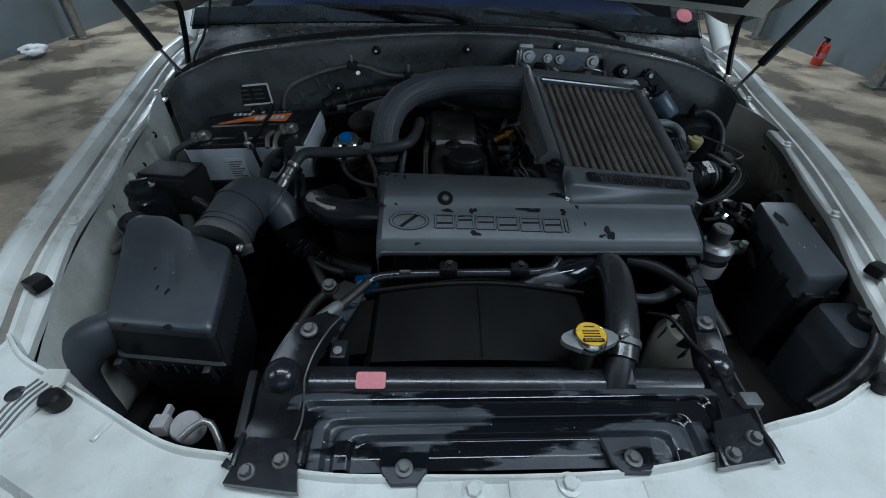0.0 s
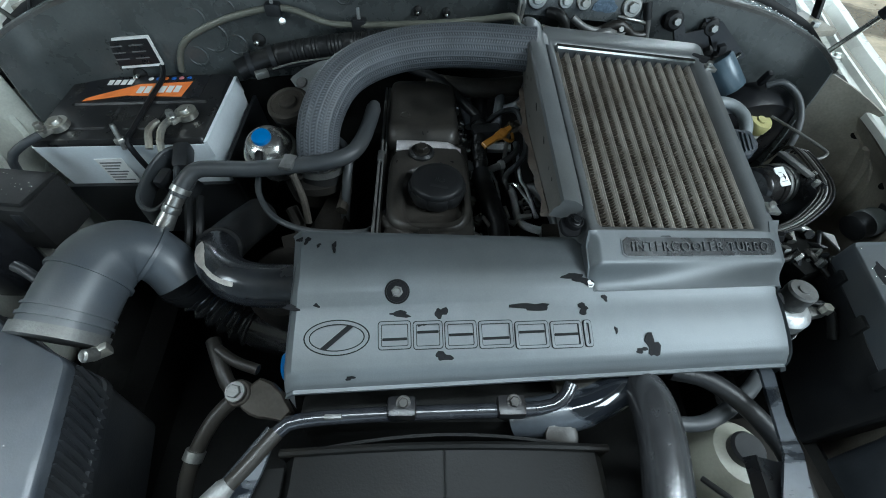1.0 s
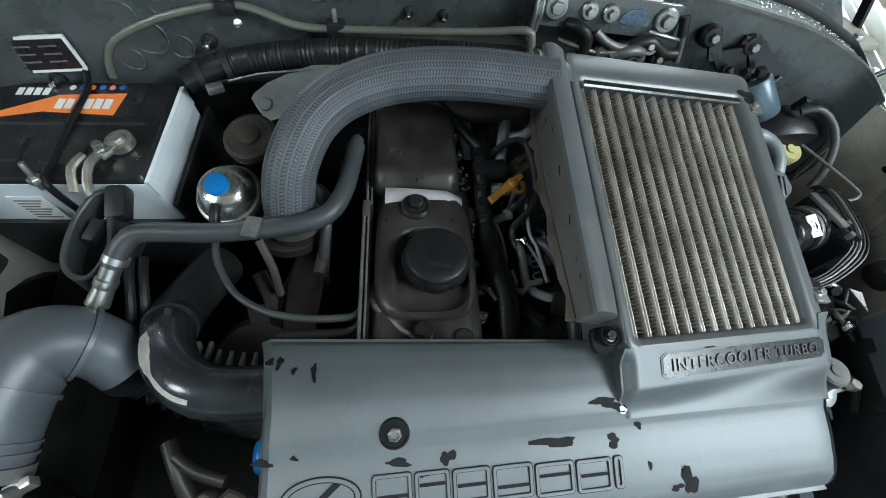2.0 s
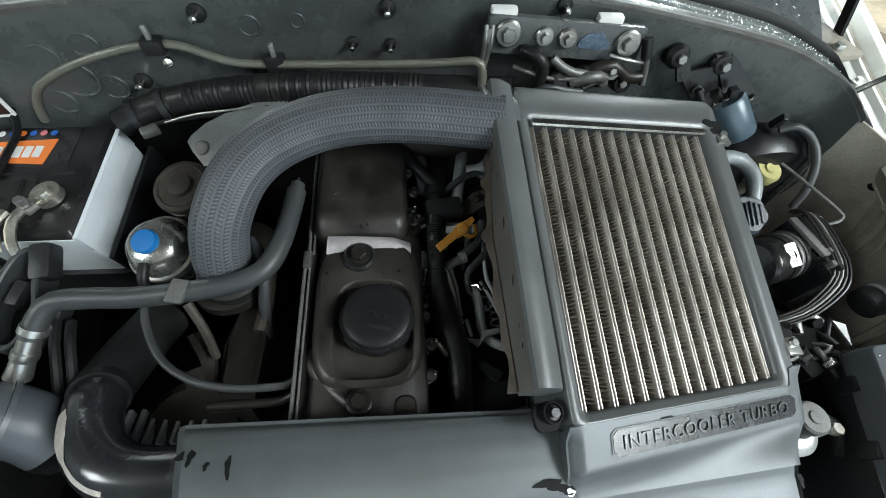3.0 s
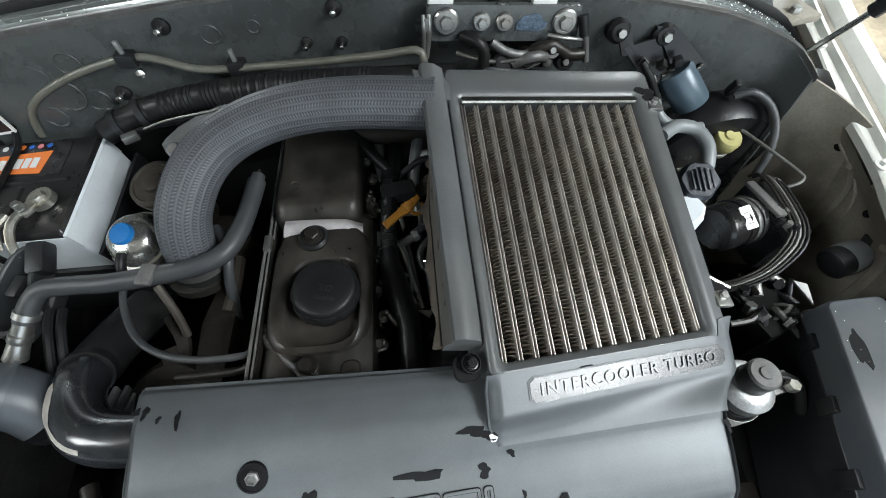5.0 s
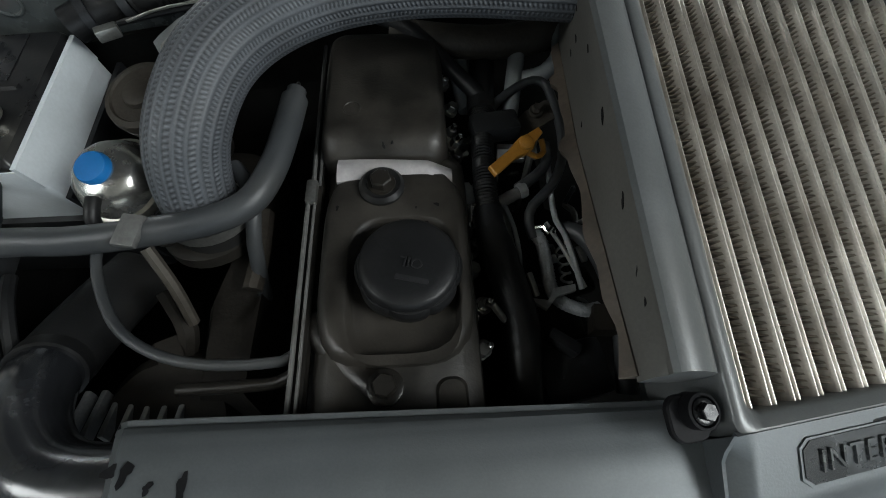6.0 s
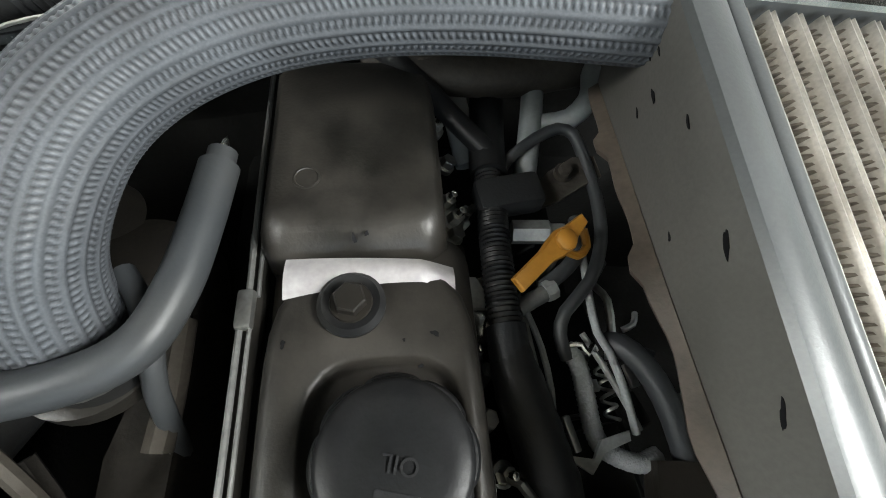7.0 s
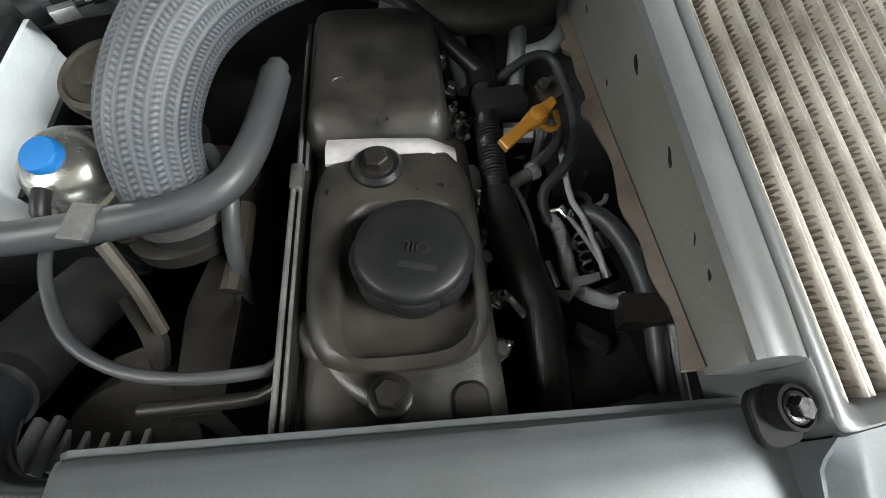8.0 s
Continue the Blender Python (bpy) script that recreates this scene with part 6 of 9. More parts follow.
for k in range(7):
    part("cooling_rib", box_bm((-0.255 + 0.014 * k, 0.505, 0.896), (0.005, 0.040, 0.012), turn(-15, 0, 0), 0.0015), M_CAST, al)
part("blue_connector", box_bm((-0.140, 0.486, 0.864), (0.024, 0.026, 0.012), turn(0, 0, 20), 0.003), M_BLUE, al, "bright blue connector")
BLUE_AT = (-0.150, 0.412, 0.802)
oilf = thing("oil_filter", (-0.17, 0.34, 0.75), "bright blue spin-on filter half hidden under the cover", "filter")
part("can", lathe_bm([(0.0, -0.044), (0.019, -0.043), (0.022, -0.038), (0.022, -0.030), (0.0205, -0.028), (0.022, -0.026), (0.022, 0.0), (0.017, 0.008), (0.0, 0.009)], BLUE_AT, (1, 0.08, 0.05), 32), M_BLUE, oilf)
part("grip_ring", torus_bm(BLUE_AT, (1, 0.08, 0.05), 0.022, 0.0015), M_BLUE, oilf)

# ---- wiring and fuel lines between the head and the intercooler ----
har = thing("wiring_harness", (0.095, 0.65, 0.88), "black corrugated wiring conduit beside the valve cover", "wiring")
part("conduit", tube_bm([(0.107, 0.870, 0.962), (0.106, 0.845, 0.962), (0.098, 0.781, 0.964), (0.095, 0.731, 0.964), (0.093, 0.675, 0.962), (0.094, 0.628, 0.958)], 0.0112, 16, 0.0011, lambda s, a: 0.0104 + 0.0008 * math.sin(s * 1900)), M_RUBBER, har)
part("taped_loom", tube_bm([(0.093, 0.642, 0.958), (0.095, 0.625, 0.957), (0.100, 0.605, 0.952), (0.107, 0.578, 0.945), (0.113, 0.552, 0.935), (0.112, 0.50, 0.915), (0.105, 0.45, 0.89)], 0.0155, 18, 0.004, lambda s, a: 0.0125 + 0.0035 * min(1, s / 0.03) + 0.0004 * math.sin(s * 420 + a)), M_RUBBER, har, "thick black taped loom")
part("tape_wrap", tube_bm([(0.093, 0.652, 0.960), (0.0935, 0.630, 0.958)], 0.0128, 16), M_PLASTIC, har)
part("upper_sleeve", tube_bm([(0.107, 0.872, 0.962), (0.106, 0.845, 0.962), (0.099, 0.790, 0.964), (0.0975, 0.765, 0.964)], 0.0140, 16), M_RUBBER, har)
part("loom_clamp", box_bm((0.108, 0.745, 0.966), (0.048, 0.026, 0.020), turn(0, 0, 8), 0.005), M_PLASTIC, har)
part("upper_loom", tube_bm([(-0.02, 0.875, 1.005), (0.025, 0.855, 0.998), (0.052, 0.832, 0.988), (0.073, 0.808, 0.980), (0.098, 0.782, 0.970)], 0.0085, 12), M_RUBBER, har)
part("rear_hose", tube_bm([(0.01, 0.862, 0.985), (0.067, 0.850, 0.985), (0.118, 0.846, 0.985), (0.165, 0.852, 0.987), (0.215, 0.862, 0.990)], 0.017, 16), M_RUST, har, "dusty brown rubber hose")
part("looped_hose", tube_bm([(0.108, 0.772, 0.960), (0.115, 0.780, 0.965), (0.135, 0.792, 0.972), (0.154, 0.800, 0.974), (0.166, 0.796, 0.972), (0.171, 0.780, 0.968), (0.175, 0.743, 0.962), (0.171, 0.709, 0.958), (0.157, 0.681, 0.954), (0.137, 0.662, 0.950), (0.132, 0.648, 0.945), (0.136, 0.634, 0.938)], 0.0046, 12), M_HOSE, har, "thin grey rubber hose in a loop")
part("short_hose", tube_bm([(0.124, 0.679, 0.953), (0.136, 0.686, 0.956), (0.149, 0.697, 0.957), (0.157, 0.711, 0.958), (0.158, 0.730, 0.955)], 0.0052, 12), M_HOSE, har)
part("white_wire", tube_bm([(0.109, 0.670, 0.951), (0.112, 0.660, 0.950), (0.117, 0.640, 0.948), (0.119, 0.614, 0.945), (0.118, 0.593, 0.938)], 0.0022, 8), M_CANVAS, har, "thin pale wire")
part("pale_pipe", tube_bm([(0.158, 0.716, 0.955), (0.156, 0.673, 0.950), (0.157, 0.648, 0.946), (0.163, 0.634, 0.944), (0.169, 0.608, 0.938), (0.174, 0.586, 0.928)], 0.0027, 10), M_CANVAS, har, "pale straight pipe")
part("woven_sleeve", tube_bm([(0.136, 0.642, 0.938), (0.143, 0.630, 0.936), (0.145, 0.611, 0.932), (0.147, 0.591, 0.926), (0.154, 0.578, 0.922), (0.174, 0.569, 0.920), (0.190, 0.572, 0.915)], 0.0064, 14, 0.0012, lambda s, a: 0.0060 + 0.0007 * math.sin(s * 1900 + 2 * a) * math.sin(a * 5)), M_CANVAS, har, "grey woven sleeve")
part("sleeve_clip", tube_bm([(0.137, 0.641, 0.945), (0.144, 0.640, 0.948), (0.147, 0.634, 0.947), (0.152, 0.640, 0.946), (0.155, 0.637, 0.942)], 0.0018, 7), M_BRIGHT, har)
dip = thing("dipstick_handle", (0.11, 0.69, 0.95), "amber yellow plastic dipstick handle", "dipstick")
dm = frame_on((0.112, 0.679, 1.002), (0.048, 0.043, 0.002), (0.1, -0.3, 1))
part("grip", plate_bm([(-0.026, -0.0045), (-0.002, -0.0048), (0.006, -0.0075), (0.015, -0.0085), (0.021, -0.0055), (0.032, -0.0035), (0.033, 0.0025), (0.021, 0.0042), (0.014, 0.0065), (0.006, 0.0058), (-0.002, 0.0045), (-0.025, 0.0048)], dm, 0.0055, 0.0012), M_DIPSTICK, dip)
part("hub", lathe_bm([(0.0060, 0), (0.0060, 0.0035), (0.0042, 0.0048), (0, 0.0048)], dm @ Vector((0.013, -0.001, 0.0050)), (0.1, -0.3, 1), 16), M_DIPSTICK, dip)
part("finger_hook", tube_bm([dm @ Vector(q) for q in ((0.010, -0.004, 0.001), (0.016, -0.014, -0.003), (0.026, -0.015, -0.006), (0.032, -0.006, -0.005))], 0.0026, 8), M_DIPSTICK, dip)
part("stem", tube_bm([(0.133, 0.697, 1.000), (0.136, 0.702, 0.98), (0.136, 0.698, 0.93), (0.133, 0.69, 0.86)], 0.0035, 8), M_STEEL, dip)

inj = thing("injection_pump", (0.14, 0.60, 0.80), "greasy injection pump with steel unions and pipes", "pump")
part("pump_body", box_bm((0.135, 0.60, 0.840), (0.095, 0.20, 0.11), turn(0, 8, 4), 0.015), M_BLACKHOLE, inj)
part("pump_plate", box_bm((0.150, 0.555, 0.897), (0.06, 0.075, 0.012), turn(4, 6, 8), 0.003), M_OILY, inj)
for k in range(4):
    y = 0.750 - 0.060 * k
    c = part("injector_union", lathe_bm([(0.0075, -0.02), (0.0075, 0.004), (0.0098, 0.006), (0.0098, 0.014), (0.006, 0.017), (0.005, 0.028)], (0.073, y, 0.915), (0.35, 0, 1), 6), M_BRIGHT if k % 2 else M_STEEL, inj)
    part("steel_pipe", tube_bm([(0.083, y, 0.940), (0.090, y - 0.004, 0.950), (0.106, y - 0.018, 0.936), (0.126, 0.62 - 0.012 * k, 0.90)], 0.0032, 8), M_STEEL, c)
boss = part("machined_boss", lathe_bm([(0.013, -0.022), (0.013, 0.010), (0.0115, 0.013), (0.008, 0.013), (0.008, 0.006), (0, 0.006)], (0.077, 0.660, 0.938), (0.75, -0.35, 0.55), 24), M_BRIGHT, inj, "bright machined boss")
part("boss_bracket", loft_bm([[V(0.060, 0.692, 0.950 + z), V(0.080, 0.690, 0.951 + z), V(0.088, 0.676, 0.948 + z), V(0.082, 0.666, 0.946 + z), V(0.066, 0.676, 0.948 + z)] for z in (-0.008, 0.0)]), M_CAST, boss)
for x, y, z, r in ((0.065, 0.749, 0.955, 0.0052), (0.069, 0.735, 0.954, 0.0058), (0.061, 0.814, 0.963, 0.0050), (0.073, 0.642, 0.943, 0.0050), (0.083, 0.571, 0.940, 0.0052), (0.080, 0.535, 0.938, 0.0050), (0.066, 0.700, 0.948, 0.0045)):
    nb = part("stud_nut", hexhead(lathe_bm([(r * 1.5, -0.004), (r * 1.5, 0.0015), (r, 0.002)], (x, y, z - 0.003), (0.4, -0.1, 1), 16), (x, y, z - 0.001), (0.4, -0.1, 1), r, r * 1.5), M_STEEL, inj)
    part("stud_tip", lathe_bm([(r * 0.5, 0), (r * 0.5, r * 2.6), (0, r * 2.8)], (x, y, z), (0.4, -0.1, 1), 10), M_BRIGHT, nb)
part("grey_pipe", tube_bm([(0.143, 0.862, 0.985), (0.140, 0.833, 0.975), (0.134, 0.801, 0.965), (0.128, 0.768, 0.948)], 0.0088, 14), M_GREYHOSE, inj, "light grey plastic pipe")
part("grey_pipe", tube_bm([(0.138, 0.815, 0.962), (0.150, 0.811, 0.968), (0.165, 0.808, 0.976), (0.179, 0.818, 0.985), (0.183, 0.835, 0.992), (0.183, 0.86, 0.998)], 0.0082, 14), M_GREYHOSE, inj, "light grey plastic elbow")
part("grey_pipe", tube_bm([(0.074, 0.868, 0.968), (0.078, 0.847, 0.963), (0.083, 0.815, 0.955), (0.088, 0.79, 0.945)], 0.0110, 14), M_GREYHOSE, inj, "light grey plastic pipe")
part("hex_fitting", lathe_bm([(0.0090, -0.014), (0.0090, 0.012), (0.0065, 0.014), (0.0065, 0.024)], (0.124, 0.722, 0.953), (1, -0.08, 0.05), 6), M_CAST, inj)
part("pipe_bracket", loft_bm([[V(0.126, 0.738, 0.955 + z), V(0.146, 0.742, 0.961 + z), V(0.166, 0.752, 0.966 + z), V(0.182, 0.760, 0.966 + z), V(0.180, 0.778, 0.967 + z), V(0.162, 0.776, 0.969 + z), V(0.142, 0.766, 0.965 + z), V(0.128, 0.754, 0.957 + z)] for z in (-0.003, 0.0)]), M_RUST, inj, "tan dusty pipe bracket")
part("bracket_bolt", hexhead(lathe_bm([(0.0072, -0.002), (0.0070, 0.002)], (0.152, 0.762, 0.969), (0, -0.1, 1), 16), (0.152, 0.762, 0.970), (0, -0.1, 1), 0.0050, 0.006), M_RUST, inj)
part("hose_union", tube_bm([(0.106, 0.666, 0.950), (0.116, 0.671, 0.952), (0.130, 0.677, 0.953)], 0.0058, 12), M_DULLCAST, inj)
part("union_collar", lathe_bm([(0.0075, -0.004), (0.0080, 0.0), (0.0075, 0.004)], (0.128, 0.677, 0.953), (1, 0.4, 0.05), 8), M_CAST, inj)
part("cable_clip", loft_bm([[V(0.122, 0.578, 0.930 + z), V(0.140, 0.574, 0.932 + z), V(0.146, 0.584, 0.934 + z), V(0.166, 0.588, 0.932 + z), V(0.166, 0.582, 0.931 + z), V(0.148, 0.577, 0.932 + z), V(0.138, 0.566, 0.930 + z), V(0.130, 0.572, 0.930 + z)] for z in (0.0, 0.004)]), M_CAST, inj, "bright folded cable clip")
part("clip_tongue", box_bm((0.129, 0.589, 0.936), (0.005, 0.022, 0.005), turn(12, 0, 14), 0.0015), M_CAST, inj)
part("spring", tube_bm([(0.164 + 0.0045 * math.cos(k * 1.1), 0.632 - 0.0016 * k, 0.922 + 0.0045 * math.sin(k * 1.1)) for k in range(24)], 0.0013, 5, 0.002), M_STEEL, inj)
part("return_hose", tube_bm([(0.166, 0.642, 0.936), (0.173, 0.639, 0.941), (0.184, 0.626, 0.942), (0.194, 0.604, 0.938), (0.201, 0.578, 0.930), (0.205, 0.550, 0.918), (0.203, 0.50, 0.90)], 0.0082, 14), M_HOSE, inj, "dark grey return hose")
part("hose_strap", loft_bm([[V(0.176, 0.548, 0.924 + z), V(0.208, 0.544, 0.928 + z), V(0.212, 0.566, 0.931 + z), V(0.180, 0.570, 0.927 + z)] for z in (-0.012, 0.006)]), M_OILY, inj, "oily brown hose strap")
part("link_block", box_bm((0.210, 0.590, 0.930), (0.011, 0.016, 0.010), turn(0, 0, 12), 0.002), M_CAST, inj)
part("link_eye", lathe_bm([(0.006, -0.003), (0.0078, 0), (0.006, 0.003), (0.003, 0.003)], (0.214, 0.576, 0.927), (0, 0, 1), 14), M_CAST, inj)
part("link_rod", tube_bm([(0.214, 0.572, 0.925), (0.217, 0.560, 0.921), (0.217, 0.53, 0.914), (0.214, 0.48, 0.905)], 0.0036, 8), M_CAST, inj)
for x, y, z, sx, sy, rz in ((0.1546, 0.617, 0.928, 0.004, 0.008, 8), (0.182, 0.622, 0.926, 0.006, 0.016, 12), (0.172, 0.640, 0.924, 0.005, 0.012, -10), (0.2095, 0.601, 0.934, 0.009, 0.013, 10)):
    part("zinc_tab", box_bm((x, y, z), (sx, sy, 0.004), turn(6, 0, rz), 0.001), M_CAST, inj)
for pts in ([(0.092, 0.652, 0.945), (0.104, 0.642, 0.938), (0.112, 0.620, 0.930), (0.116, 0.595, 0.922)], [(0.150, 0.650, 0.938), (0.160, 0.628, 0.936), (0.170, 0.605, 0.932), (0.178, 0.588, 0.926)], [(0.196, 0.664, 0.930), (0.190, 0.655, 0.934), (0.182, 0.652, 0.932)]):
    part("thin_pipe", tube_bm(pts, 0.0022, 8), M_CAST, inj)
part("black_cover", box_bm((0.160, 0.520, 0.900), (0.060, 0.05, 0.028), turn(5, -5, 10), 0.008), M_PLASTIC, inj)
part("front_union", tube_bm([(0.085, 0.462, 0.93), (0.12, 0.456, 0.928), (0.15, 0.460, 0.925)], 0.006, 10), M_OILY, inj)
part("front_nut", hexhead(bmesh.new(), (0.084, 0.462, 0.930), (-1, 0, 0.1), 0.008, 0.010), M_STEEL, inj)
rnd = random.Random(21)
for k in range(18):
    x, y, z = rnd.uniform(0.10, 0.20), rnd.uniform(0.44, 0.74), rnd.uniform(0.865, 0.905)
    a = rnd.uniform(0, 6.28)
    d = rnd.uniform(0.02, 0.05)
    part("small_pipe", tube_bm([(x, y, z), (x + d * 0.5 * math.cos(a), y + d * 0.5 * math.sin(a), z + rnd.uniform(0, 0.015)), (x + d * math.cos(a), y + d * math.sin(a), z - 0.012)], rnd.uniform(0.0018, 0.004), 7), rnd.choice((M_STEEL, M_OILY, M_PLASTIC, M_HOSE, M_CAST)), inj)
for x, y, z, sx, sy, rz in ((0.120, 0.560, 0.925, 0.022, 0.016, 40), (0.150, 0.540, 0.922, 0.030, 0.012, -35), (0.180, 0.600, 0.912, 0.020, 0.024, 15), (0.120, 0.700, 0.925, 0.020, 0.026, -12)):
    part("plug_body", box_bm((x, y, z), (sx, sy, 0.014), turn(rnd.uniform(-12, 12), rnd.uniform(-12, 12), rz), 0.004), rnd.choice((M_PLASTIC, M_BLACKHOLE, M_OILY)), inj)

# ---- battery ----
bat = thing("battery", (-0.49, 0.81, 0.70), "white-cased battery with a black lid and orange label in its tray", "battery")
BFL, BFR, BBR = V(-0.634, 0.728, 0.936), V(-0.340, 0.716, 0.958), V(-0.336, 0.893, 0.972)
BX, BY = BFR - BFL, BBR - BFR
BN = BX.cross(BY).normalized()


def bt(u, v, h=0.0):
    return BFL + BX * u + BY * v + BN * h


def bt_loop(u0, v0, u1, v1, r, h):
    return [bt(x, y, h) for x, y in rounded(u0, v0, u1, v1, r, 3)]


part("case", loft_bm([bt_loop(0.02, 0.03, 0.98, 0.97, 0.02, -0.19), bt_loop(0.0, 0.0, 1.0, 1.0, 0.025, -0.012), bt_loop(0.0, 0.0, 1.0, 1.0, 0.025, -0.004)]), M_WHITEPLASTIC, bat, "white battery case")
lid = part("lid", loft_bm([bt_loop(0.004, 0.006, 0.985, 0.994, 0.025, -0.004), bt_loop(0.006, 0.010, 0.980, 0.99, 0.025, 0.002), bt_loop(0.012, 0.03, 0.970, 0.985, 0.03, 0.006)]), M_BATLID, bat, "glossy black battery lid")
part("white_rim", loft_bm([[bt(u, v, h) for u, v, h in ((0.985, 0.0, -0.03), (1.004, 0.0, -0.03), (1.004, 0.0, 0.0015), (0.985, 0.0, 0.0015))], [bt(u, v, h) for u, v, h in ((0.985, 0.98, -0.03), (1.004, 0.98, -0.03), (1.004, 0.98, 0.0015), (0.985, 0.98, 0.0015))]]), M_WHITEPLASTIC, bat)
for u0, v0, u1, v1 in ((0.05, 0.16, 0.42, 0.50), (0.50, 0.14, 0.70, 0.50), (0.10, 0.52, 0.92, 0.56)):
    part("lid_panel", loft_bm([bt_loop(u0, v0, u1, v1, 0.02, 0.005), bt_loop(u0 + 0.01, v0 + 0.02, u1 - 0.01, v1 - 0.02, 0.02, 0.009)]), M_BATLID, lid)


def lid_plate(name, pts, h, mat, label=""):
    return part(name, loft_bm([[bt(u, v, h) for u, v in pts], [bt(u, v, h + 0.0005) for u, v in pts]]), mat, lid, label)


lid_plate("black_label", [(0.10, 0.60), (0.85, 0.60), (0.85, 0.97), (0.10, 0.97)], 0.0062, M_LABELBLACK)
lid_plate("orange_label", [(0.15, 0.58), (0.40, 0.66), (0.74, 0.62), (0.76, 0.86), (0.44, 0.84), (0.16, 0.63)], 0.0070, M_ORANGE, "orange slanted label stripe")
for k in range(6):
    a = 0.45 + 0.045 * k
    lid_plate("label_bar", [(a, 0.69), (a + 0.034, 0.685), (a + 0.036, 0.79), (a + 0.002, 0.795)], 0.0077, M_LABELWHITE)
for k in range(4):
    a = 0.23 + 0.042 * k
    lid_plate("print_bar", [(a, 0.84), (a + 0.030, 0.84), (a + 0.030, 0.92), (a, 0.92)], 0.0070, M_LABELWHITE)
for k in range(6):
    a = 0.47 + 0.048 * k
    c = bt(a + 0.016, 0.925, 0.0070)
    part("symbol_dot", lathe_bm([(0.0046, 0), (0.0046, 0.0005), (0, 0.0006)], c, BN, 14), (M_LABELWHITE, M_BLUEDOT, M_ORANGE, M_BLUEDOT, M_REDLABEL, M_BLUEDOT)[k], lid)
sticker = part("case_sticker", loft_bm([[bt(u, -0.004 + 0.10 * (h + 0.05), h) for u, h in ((0.30, -0.030), (0.46, -0.030), (0.46, -0.085), (0.30, -0.085))], [bt(u, -0.009 + 0.10 * (h + 0.05), h) for u, h in ((0.30, -0.030), (0.46, -0.030), (0.46, -0.085), (0.30, -0.085))]]), M_LABELWHITE, bat, "white printed warning sticker")
for k in range(7):
    h = -0.037 - 0.0065 * k
    part("print_bar", loft_bm([[bt(u, -0.010 + 0.10 * (h + 0.05), h + d) for u, d in ((0.315, 0), (0.44 - 0.02 * (k % 3), 0), (0.44 - 0.02 * (k % 3), -0.0026), (0.315, -0.0026))], [bt(u, -0.013 + 0.10 * (h + 0.05), h + d) for u, d in ((0.315, 0), (0.44 - 0.02 * (k % 3), 0), (0.44 - 0.02 * (k % 3), -0.0026), (0.315, -0.0026))]]), M_LABELGREY, sticker)


def terminal(u, v, right):
    p = bt(u, v, 0.006)
    t = part("terminal", lathe_bm([(0.012, 0), (0.0105, 0.014), (0.0085, 0.018), (0, 0.018)], p, BN, 20), M_ZINC, bat, "corroded battery terminal with a zinc clamp")
    part("clamp", lathe_bm([(0.011, 0.002), (0.0175, 0.002), (0.0175, 0.012), (0.011, 0.012)], p, BN, 20), M_ZINC, t)
    d = V(-0.5, -0.75, 0.0) if right else V(-0.35, -0.85, 0)
    part("clamp_ear", box_bm(p + d * 0.022 + BN * 0.008, (0.016, 0.024, 0.010), turn(0, 0, -30), 0.003), M_ZINC, t)
    part("clamp_bolt", hexhead(lathe_bm([(0.008, -0.004), (0.008, 0.003)], p + d * 0.026 + BN * 0.012, (0, 0, 1), 12), p + d * 0.026 + BN * 0.014, (0, 0, 1), 0.0062, 0.011), M_STEEL, t)
    return p + d * 0.03


tp = terminal(0.845, 0.32, True)
part("clamp_prong", tube_bm([tp + V(0, 0, 0.010), tp + V(-0.006, -0.020, 0.010), tp + V(-0.008, -0.040, -0.002), tp + V(-0.006, -0.055, -0.020)], 0.0055, 8), M_ZINC, bat)
part("clamp_prong", tube_bm([tp + V(-0.018, -0.006, 0.010), tp + V(-0.026, -0.026, 0.008), tp + V(-0.024, -0.050, -0.010)], 0.0055, 8), M_ZINC, bat)
tq = terminal(0.14, 0.20, False)
part("earth_cable", tube_bm([tq + V(0, 0, 0.006), tq + V(-0.020, -0.020, 0.002), tq + V(-0.045, -0.035, -0.02), tq + V(-0.045, -0.040, -0.08), tq + V(-0.03, -0.02, -0.14)], 0.0065, 10), M_HOSE, bat)
hd = thing("battery_hold_down", (-0.455, 0.80, 0.85), "black steel hold-down strap with a threaded stud over the battery", "bracket")
part("strap", tube_bm([bt(0.53, 1.30, 0.045), bt(0.54, 1.12, 0.030), bt(0.57, 0.92, 0.012), bt(0.575, 0.55, 0.011), bt(0.58, 0.12, 0.010), bt(0.58, -0.02, 0.005), bt(0.60, -0.06, -0.05), bt(0.62, -0.07, -0.11)], 0.0046, 8), M_BLACKMETAL, hd)
for u, v in ((0.545, -0.015), (0.545, 1.22)):
    s = part("stud", lathe_bm([(0.004, -0.01), (0.004, 0.030), (0.003, 0.033), (0, 0.033)], bt(u, v, 0.004 if v < 1 else 0.035), (0.0, 0.1, 1), 12), M_STEEL, hd)
    part("nut", hexhead(bmesh.new(), bt(u, v, 0.006 if v < 1 else 0.040), (0, 0.1, 1), 0.0085, 0.008), M_STEEL, s)
tray = thing("battery_tray", (-0.49, 0.81, 0.66), "black plastic battery tray", "tray")
part("tray", loft_bm([bt_loop(-0.02, -0.03, 1.03, 1.04, 0.03, -0.225), bt_loop(-0.02, -0.03, 1.035, 1.04, 0.03, -0.09), bt_loop(0.004, 0.01, 1.005, 1.0, 0.02, -0.09), bt_loop(0.004, 0.01, 1.005, 1.0, 0.02, -0.19)], True, True, True), M_PLASTIC, tray)
